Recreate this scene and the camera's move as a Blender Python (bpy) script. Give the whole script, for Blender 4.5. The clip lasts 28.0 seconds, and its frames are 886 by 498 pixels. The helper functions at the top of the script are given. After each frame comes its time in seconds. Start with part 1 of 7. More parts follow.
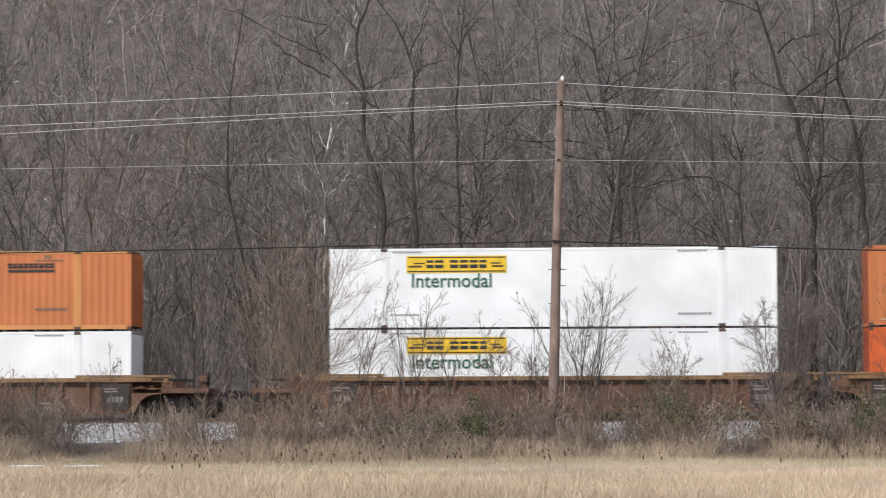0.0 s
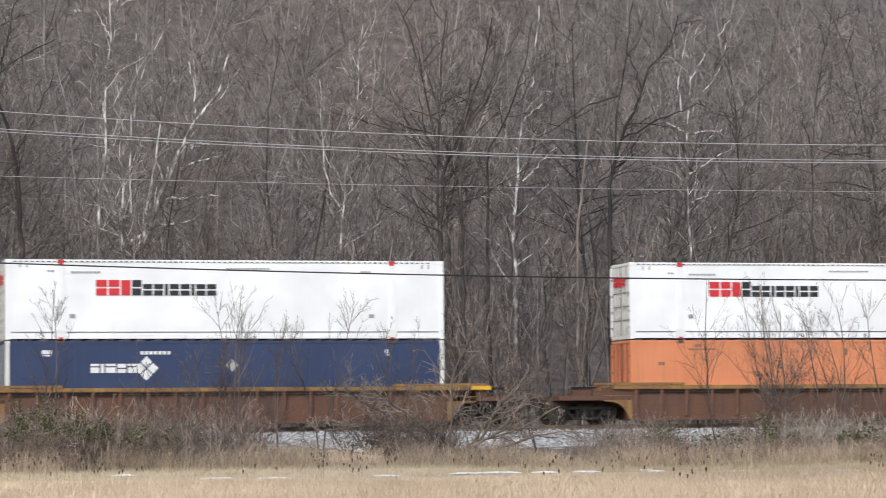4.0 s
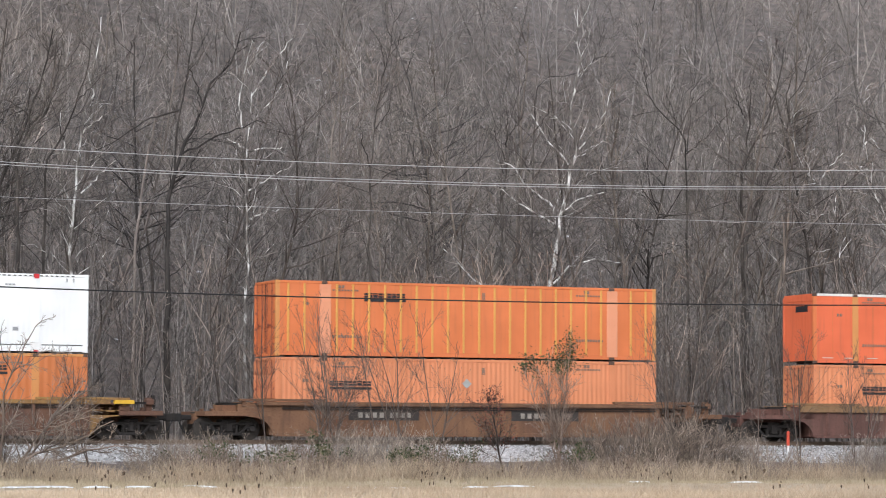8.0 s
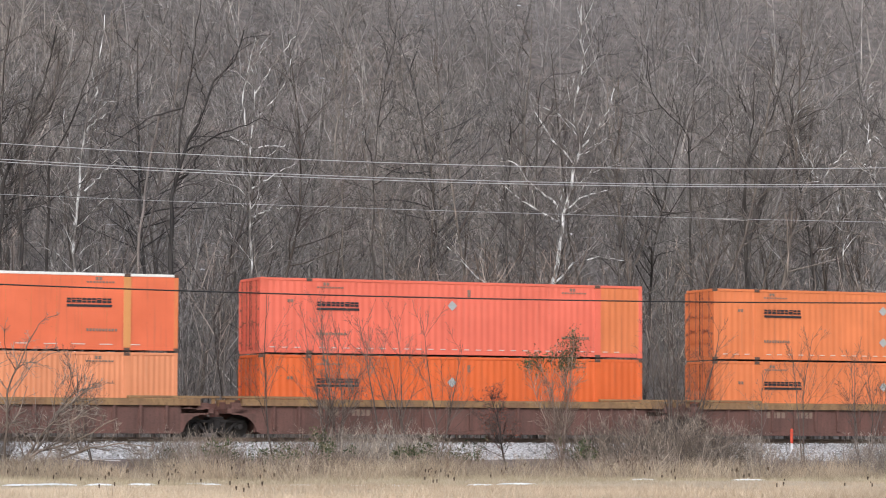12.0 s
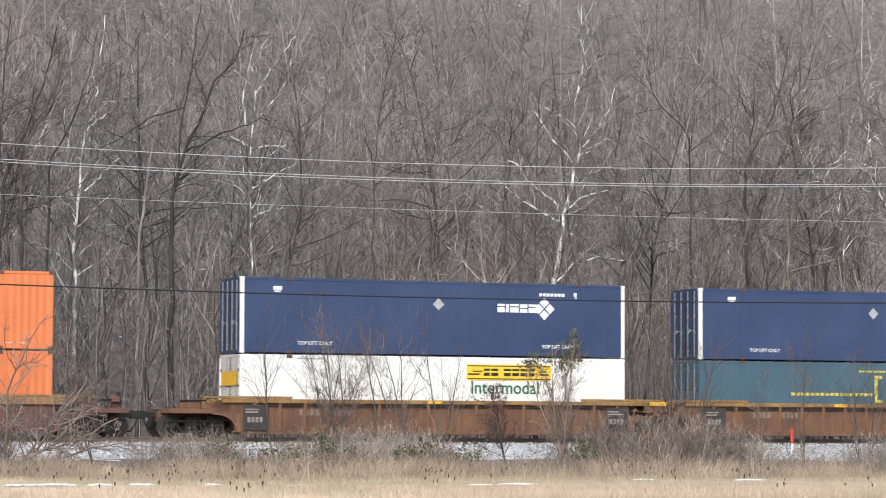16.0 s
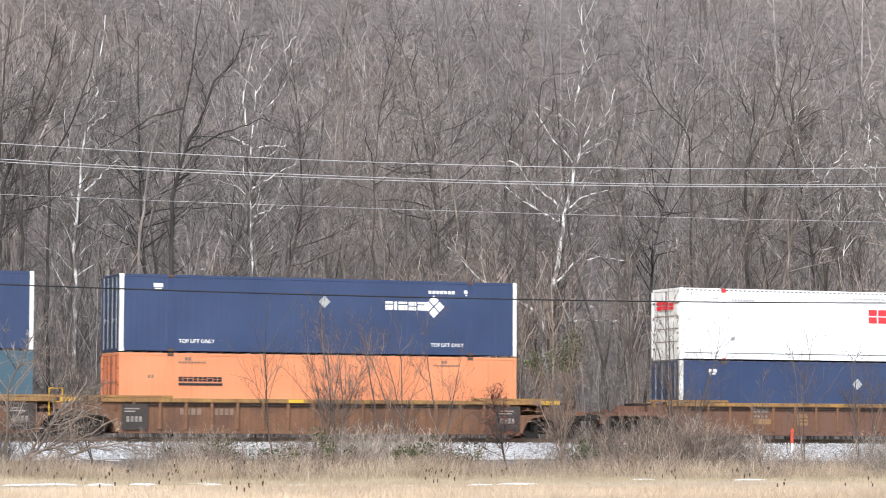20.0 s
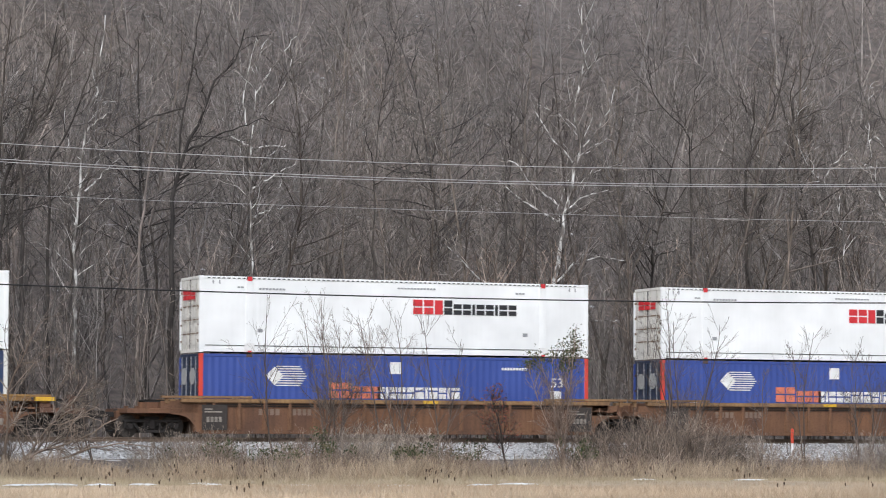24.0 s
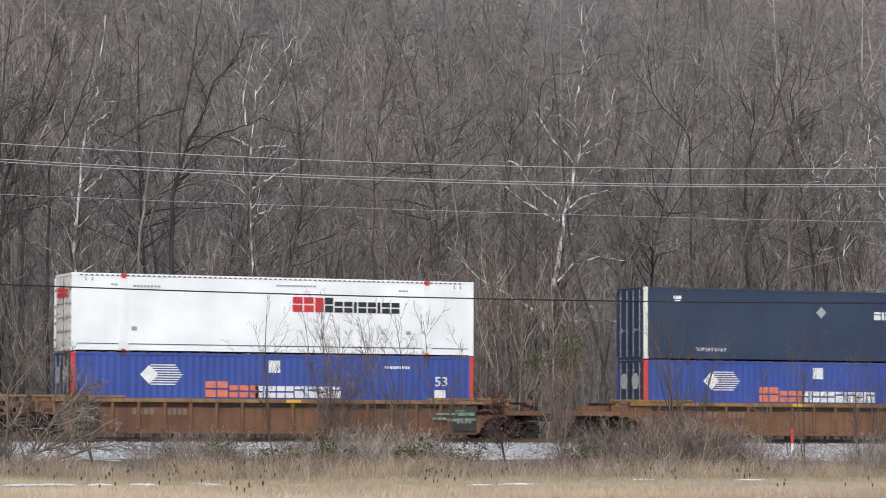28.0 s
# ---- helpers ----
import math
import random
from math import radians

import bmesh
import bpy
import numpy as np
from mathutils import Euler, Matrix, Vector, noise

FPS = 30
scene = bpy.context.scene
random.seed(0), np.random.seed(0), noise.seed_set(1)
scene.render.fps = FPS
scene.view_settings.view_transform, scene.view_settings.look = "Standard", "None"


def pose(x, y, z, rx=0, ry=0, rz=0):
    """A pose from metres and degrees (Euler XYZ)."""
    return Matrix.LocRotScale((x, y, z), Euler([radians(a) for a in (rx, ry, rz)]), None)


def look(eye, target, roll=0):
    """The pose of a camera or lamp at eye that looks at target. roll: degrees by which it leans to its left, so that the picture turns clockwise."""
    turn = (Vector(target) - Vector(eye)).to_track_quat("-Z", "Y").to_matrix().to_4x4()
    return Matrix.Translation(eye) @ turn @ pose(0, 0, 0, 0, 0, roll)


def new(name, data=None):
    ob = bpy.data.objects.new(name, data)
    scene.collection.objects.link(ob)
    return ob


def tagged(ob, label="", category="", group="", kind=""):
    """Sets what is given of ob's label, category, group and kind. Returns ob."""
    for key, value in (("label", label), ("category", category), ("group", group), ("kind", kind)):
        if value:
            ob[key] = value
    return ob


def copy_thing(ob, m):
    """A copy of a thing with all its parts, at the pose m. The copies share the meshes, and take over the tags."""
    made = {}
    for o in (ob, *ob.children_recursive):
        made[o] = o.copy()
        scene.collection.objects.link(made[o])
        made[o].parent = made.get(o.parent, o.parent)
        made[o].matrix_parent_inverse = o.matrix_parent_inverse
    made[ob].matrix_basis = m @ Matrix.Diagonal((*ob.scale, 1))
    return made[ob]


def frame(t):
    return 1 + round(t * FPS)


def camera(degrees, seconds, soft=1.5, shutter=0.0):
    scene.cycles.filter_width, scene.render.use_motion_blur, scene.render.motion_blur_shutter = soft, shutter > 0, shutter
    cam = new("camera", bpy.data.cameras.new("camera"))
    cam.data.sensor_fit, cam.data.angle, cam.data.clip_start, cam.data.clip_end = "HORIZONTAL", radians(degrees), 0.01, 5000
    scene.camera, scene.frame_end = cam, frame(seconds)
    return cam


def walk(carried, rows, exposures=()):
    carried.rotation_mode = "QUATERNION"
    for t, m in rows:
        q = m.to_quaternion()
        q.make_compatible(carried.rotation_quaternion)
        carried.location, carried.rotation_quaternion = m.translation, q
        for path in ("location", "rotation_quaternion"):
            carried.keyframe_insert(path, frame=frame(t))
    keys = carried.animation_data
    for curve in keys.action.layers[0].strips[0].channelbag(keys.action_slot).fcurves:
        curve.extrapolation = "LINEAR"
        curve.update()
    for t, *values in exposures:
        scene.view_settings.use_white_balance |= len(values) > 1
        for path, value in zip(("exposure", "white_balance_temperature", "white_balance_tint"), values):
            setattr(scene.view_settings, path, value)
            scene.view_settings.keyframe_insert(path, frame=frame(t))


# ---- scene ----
# World: x along the track, y away from the camera, z up from the field. The camera pans on a tripod.
EYE = Vector((0.0, 0.0, 1.55))
NEAR = 103.35          # y of the containers' near side
RAIL = 1.36            # z of the rail heads
LONG, WIDE, TALL = 16.15, 2.59, 2.896   # a 53-foot container


def aim(yaw, pitch, roll):
    """The camera's pose from its heading, tilt and lean in degrees."""
    a, b = radians(yaw), radians(pitch)
    way = Vector((math.sin(a) * math.cos(b), math.cos(a) * math.cos(b), math.sin(b)))
    return look(EYE, EYE + way * 10, roll)


cam = camera(17.59, 28.0, soft=1.0, shutter=0.15)
PATH = [
    (0.0, -3.419, 3.255, -0.211), (0.5, -1.631, 3.279, -0.27), (1.0, 0.218, 3.312, -0.311), (1.5, 2.29, 3.35, -0.33),
    (2.0, 4.933, 3.386, -0.385), (2.5, 6.978, 3.421, -0.473), (3.0, 8.911, 3.435, -0.54), (3.5, 11.008, 3.429, -0.55),
    (4.0, 13.382, 3.432, -0.47), (4.5, 15.872, 3.415, -0.45), (5.3, 19.9, 3.5, -0.3), (6.0, 22.75, 3.66, -0.1),
    (6.5, 23.176, 3.743, 0.033), (7.0, 22.558, 3.848, 0.15), (7.5, 22.285, 3.746, 0.176), (8.0, 22.232, 3.73, 0.202),
    (8.5, 22.2, 3.707, 0.205), (9.0, 22.185, 3.695, 0.21), (9.5, 22.169, 3.684, 0.212), (28.0, 22.15, 3.684, 0.212)]
walk(cam, [(t, aim(a, b, c)) for t, a, b, c in PATH],
     [(0.0, 0.1, 6500, 10), (1.0, -0.04, 6500, 10), (2.0, 0.31, 6480, 10), (3.0, 0.37, 6470, 10), (4.0, 0.19, 6430, 10), (7.0, 0.08, 6380, 10), (8.0, 0.3, 6350, 10), (9.0, 0.36, 6350, 10), (12.0, 0.35, 6350, 10),
      (15.0, 0.54, 6350, 10), (17.0, 0.78, 6350, 10), (18.0, 0.9, 6350, 10), (20.0, 0.87, 6350, 10), (20.5, 0.82, 6350, 10), (22.5, 0.15, 6350, 10), (23.0, 0.1, 6350, 10), (24.0, 0.12, 6350, 10), (25.0, 0.06, 6350, 10), (27.0, -0.02, 6350, 10), (28.0, 0.1, 6350, 10)])

# ---- light: a bright overcast winter sky ----
world = bpy.data.worlds.new("overcast_sky")
scene.world = world
world.use_nodes = True
wn, wl = world.node_tree.nodes, world.node_tree.links
sky = wn.new("ShaderNodeTexSky")
sky.sky_type, sky.sun_disc = "NISHITA", False
sky.sun_elevation, sky.sun_rotation = radians(38), radians(220)
sky.air_density, sky.dust_density, sky.ozone_density = 1.2, 2.0, 1.5
grey = wn.new("ShaderNodeHueSaturation")
grey.inputs["Saturation"].default_value = 0.38
wl.new(sky.outputs[0], grey.inputs["Color"])
wl.new(grey.outputs[0], wn["Background"].inputs[0])
wn["Background"].inputs[1].default_value = 0.15
sun = new("sun", bpy.data.lights.new("sun", "SUN"))
sun.data.energy, sun.data.angle, sun.data.color = 1.5, radians(22), (0.97, 0.985, 1.0)
sun.matrix_world = look((0, 0, 60), Vector((0, 0, 60)) + Vector((0.42, 0.68, -0.6)))

# ---- materials ----


def shader(name, rough=0.7, metal=0.0):
    mat = bpy.data.materials.new(name)
    mat.use_nodes = True
    bsdf = mat.node_tree.nodes["Principled BSDF"]
    bsdf.inputs["Roughness"].default_value = rough
    bsdf.inputs["Metallic"].default_value = metal
    return mat, mat.node_tree.nodes, mat.node_tree.links, bsdf


def ramp(nodes, stops):
    node = nodes.new("ShaderNodeValToRGB")
    while len(node.color_ramp.elements) < len(stops):
        node.color_ramp.elements.new(0.5)
    for el, (at, col) in zip(node.color_ramp.elements, stops):
        el.position, el.color = at, (*col, 1)
    return node


def noise_tex(nodes, links, scale, detail=4.0, stretch=(1, 1, 1), kind="Object"):
    co = nodes.new("ShaderNodeTexCoord")
    mp = nodes.new("ShaderNodeMapping")
    mp.inputs["Scale"].default_value = stretch
    tx = nodes.new("ShaderNodeTexNoise")
    tx.inputs["Scale"].default_value, tx.inputs["Detail"].default_value = scale, detail
    links.new(co.outputs[kind], mp.inputs[0])
    links.new(mp.outputs[0], tx.inputs["Vector"])
    return tx


def mixed(nodes, links, fac, a, b, mode="MIX"):
    node = nodes.new("ShaderNodeMix")
    node.data_type, node.blend_type = "RGBA", mode
    for sock, value in ((node.inputs[0], fac), (node.inputs[6], a), (node.inputs[7], b)):
        if hasattr(value, "is_output"):
            links.new(value, sock)
        elif isinstance(value, (int, float)):
            sock.default_value = value
        else:
            sock.default_value = (*value, 1)
    return node.outputs[2]


def bumped(nodes, links, bsdf, height, strength=0.4, dist=0.02):
    node = nodes.new("ShaderNodeBump")
    node.inputs["Strength"].default_value, node.inputs["Distance"].default_value = strength, dist
    links.new(height, node.inputs["Height"])
    links.new(node.outputs[0], bsdf.inputs["Normal"])


def dark(c, k):
    return tuple(v * k for v in c)


def paint(name, col, rough=0.5, dirt=0.35, grime=(0.16, 0.11, 0.08)):
    """Weathered paint on steel: broad fading, streaks that run down, and specks of rust."""
    mat, n, l, b = shader(name, rough)
    broad = noise_tex(n, l, 0.5, 3)
    streak = noise_tex(n, l, 2.2, 5, (3.0, 3.0, 0.18))
    speck = noise_tex(n, l, 9.0, 4)
    fade = ramp(n, [(0.3, dark(col, 0.88)), (0.7, tuple(min(1.0, v * 1.06 + 0.008) for v in col))])
    l.new(broad.outputs[0], fade.inputs[0])
    r1 = ramp(n, [(0.55, (0, 0, 0)), (0.85, (dirt, dirt, dirt))])
    l.new(streak.outputs[0], r1.inputs[0])
    c1 = mixed(n, l, r1.outputs[0], fade.outputs[0], grime)
    r2 = ramp(n, [(0.66, (0, 0, 0)), (0.78, (dirt, dirt, dirt))])
    l.new(speck.outputs[0], r2.inputs[0])
    c2 = mixed(n, l, r2.outputs[0], c1, (0.2, 0.09, 0.04))
    l.new(c2, b.inputs["Base Color"])
    rr = ramp(n, [(0.3, (rough - 0.08,) * 3), (0.8, (min(1, rough + 0.2),) * 3)])
    l.new(streak.outputs[0], rr.inputs[0])
    l.new(rr.outputs[0], b.inputs["Roughness"])
    bumped(n, l, b, broad.outputs[0], 0.25, 0.03)
    return mat


def rusty(name, col, rust=(0.15, 0.07, 0.04), amount=0.55):
    """Car-side steel: old paint, rust blooms, soot towards patches."""
    mat, n, l, b = shader(name, 0.78)
    big = noise_tex(n, l, 0.8, 6)
    run = noise_tex(n, l, 1.6, 5, (4.0, 4.0, 0.3))
    fine = noise_tex(n, l, 14.0, 4)
    a = ramp(n, [(0.35, col), (0.35 + amount * 0.6, rust)])
    l.new(big.outputs[0], a.inputs[0])
    k = ramp(n, [(0.45, (0, 0, 0)), (0.8, (0.6, 0.6, 0.6))])
    l.new(run.outputs[0], k.inputs[0])
    c = mixed(n, l, k.outputs[0], a.outputs[0], dark(rust, 0.5))
    k2 = ramp(n, [(0.5, (1, 1, 1)), (0.75, (0.7, 0.66, 0.62))])
    l.new(fine.outputs[0], k2.inputs[0])
    l.new(mixed(n, l, 1.0, c, k2.outputs[0], "MULTIPLY"), b.inputs["Base Color"])
    bumped(n, l, b, fine.outputs[0], 0.3, 0.01)
    return mat


def tinted(nodes, links, colour, scale=0.07):
    """Broad drifts of warmer and cooler wood from place to place."""
    geo = nodes.new("ShaderNodeNewGeometry")
    tx = nodes.new("ShaderNodeTexNoise")
    tx.inputs["Scale"].default_value, tx.inputs["Detail"].default_value = scale, 3.0
    links.new(geo.outputs["Position"], tx.inputs["Vector"])
    r = ramp(nodes, [(0.3, (0.84, 0.86, 0.91)), (0.45, (0.96, 0.96, 0.97)), (0.57, (1.03, 1.01, 0.98)), (0.7, (1.14, 1.03, 0.97))])
    links.new(tx.outputs[0], r.inputs[0])
    clump = nodes.new("ShaderNodeTexNoise")
    clump.inputs["Scale"].default_value, clump.inputs["Detail"].default_value = scale * 9, 2.0
    links.new(geo.outputs["Position"], clump.inputs["Vector"])
    k = ramp(nodes, [(0.36, (0.78, 0.78, 0.79)), (0.5, (1.0, 1.0, 1.0)), (0.64, (1.22, 1.21, 1.2))])
    links.new(clump.outputs[0], k.inputs[0])
    return mixed(nodes, links, 1.0, mixed(nodes, links, 1.0, colour, r.outputs[0], "MULTIPLY"), k.outputs[0], "MULTIPLY")


def stretches(nodes, links, colour):
    """The field's grass bleaches and darkens from stretch to stretch along the track."""
    geo = nodes.new("ShaderNodeNewGeometry")
    sep = nodes.new("ShaderNodeSeparateXYZ")
    links.new(geo.outputs["Position"], sep.inputs[0])
    along = nodes.new("ShaderNodeMapRange")
    along.inputs["From Min"].default_value, along.inputs["From Max"].default_value = -10.0, 40.0
    links.new(sep.outputs["X"], along.inputs["Value"])
    r = ramp(nodes, [(0.16, (1.0, 1.0, 1.0)), (0.34, (1.13, 1.13, 1.14)), (0.5, (1.1, 1.11, 1.12)), (0.7, (0.86, 0.85, 0.84))])
    links.new(along.outputs[0], r.inputs[0])
    return mixed(nodes, links, 1.0, colour, r.outputs[0], "MULTIPLY")


def bark(name, lo, hi, scale=3.0, vary=0.3):
    mat, n, l, b = shader(name, 0.92)
    t1 = noise_tex(n, l, scale, 4, (1, 1, 0.35))
    r = ramp(n, [(0.3, lo), (0.72, hi)])
    l.new(t1.outputs[0], r.inputs[0])
    info = n.new("ShaderNodeObjectInfo")
    rr = ramp(n, [(0.0, (1 - vary, 1 - vary * 1.05, 1 - vary * 1.1)), (0.5, (1.0, 0.95, 0.9)), (1.0, (1 + vary, 1 + vary * 0.95, 1 + vary * 0.9))])
    l.new(info.outputs["Random"], rr.inputs[0])
    l.new(tinted(n, l, mixed(n, l, 1.0, r.outputs[0], rr.outputs[0], "MULTIPLY")), b.inputs["Base Color"])
    return mat


def twiggy(name, stops, vary=0.25):
    """Fine wood: every twig has a shade of its own, and every tree too."""
    mat, n, l, b = shader(name, 0.9)
    geo = n.new("ShaderNodeNewGeometry")
    r = ramp(n, stops)
    l.new(geo.outputs["Random Per Island"], r.inputs[0])
    info = n.new("ShaderNodeObjectInfo")
    rr = ramp(n, [(0.0, (1 - vary, 1 - vary, 1 - vary)), (0.5, (1.02, 0.98, 0.95)), (1.0, (1 + vary, 1 + vary, 1 + vary))])
    l.new(info.outputs["Random"], rr.inputs[0])
    l.new(tinted(n, l, mixed(n, l, 1.0, r.outputs[0], rr.outputs[0], "MULTIPLY")), b.inputs["Base Color"])
    return mat


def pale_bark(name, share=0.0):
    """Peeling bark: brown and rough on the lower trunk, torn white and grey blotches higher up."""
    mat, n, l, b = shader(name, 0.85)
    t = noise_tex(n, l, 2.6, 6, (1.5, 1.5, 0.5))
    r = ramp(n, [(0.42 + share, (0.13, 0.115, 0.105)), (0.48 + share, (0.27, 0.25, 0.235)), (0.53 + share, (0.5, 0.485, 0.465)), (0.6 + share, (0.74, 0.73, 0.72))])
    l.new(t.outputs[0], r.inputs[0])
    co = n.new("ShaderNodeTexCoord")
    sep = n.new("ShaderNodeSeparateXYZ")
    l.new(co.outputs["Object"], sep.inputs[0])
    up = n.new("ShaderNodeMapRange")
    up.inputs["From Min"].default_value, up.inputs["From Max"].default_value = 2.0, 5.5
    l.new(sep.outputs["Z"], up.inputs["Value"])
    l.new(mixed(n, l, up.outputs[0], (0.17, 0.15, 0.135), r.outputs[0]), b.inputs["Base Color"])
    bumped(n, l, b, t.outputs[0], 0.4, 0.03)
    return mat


def island(name, stops, rough=0.9, drift=False, field=False):
    """For joined small pieces: each takes a shade of its own."""
    mat, n, l, b = shader(name, rough)
    geo = n.new("ShaderNodeNewGeometry")
    r = ramp(n, stops)
    l.new(geo.outputs["Random Per Island"], r.inputs[0])
    broad = noise_tex(n, l, 0.12, 4)
    r2 = ramp(n, [(0.35, (0.8, 0.78, 0.75)), (0.65, (1.15, 1.12, 1.08))])
    l.new(broad.outputs[0], r2.inputs[0])
    c = mixed(n, l, 1.0, r.outputs[0], r2.outputs[0], "MULTIPLY")
    l.new(tinted(n, l, c, 0.045) if drift else stretches(n, l, c) if field else c, b.inputs["Base Color"])
    return mat


def plain(name, col, rough=0.6, metal=0.0, vary=0.12, scale=4.0):
    mat, n, l, b = shader(name, rough, metal)
    t = noise_tex(n, l, scale, 4)
    r = ramp(n, [(0.3, dark(col, 1 - vary)), (0.7, tuple(min(1, v * (1 + vary)) for v in col))])
    l.new(t.outputs[0], r.inputs[0])
    l.new(r.outputs[0], b.inputs["Base Color"])
    return mat


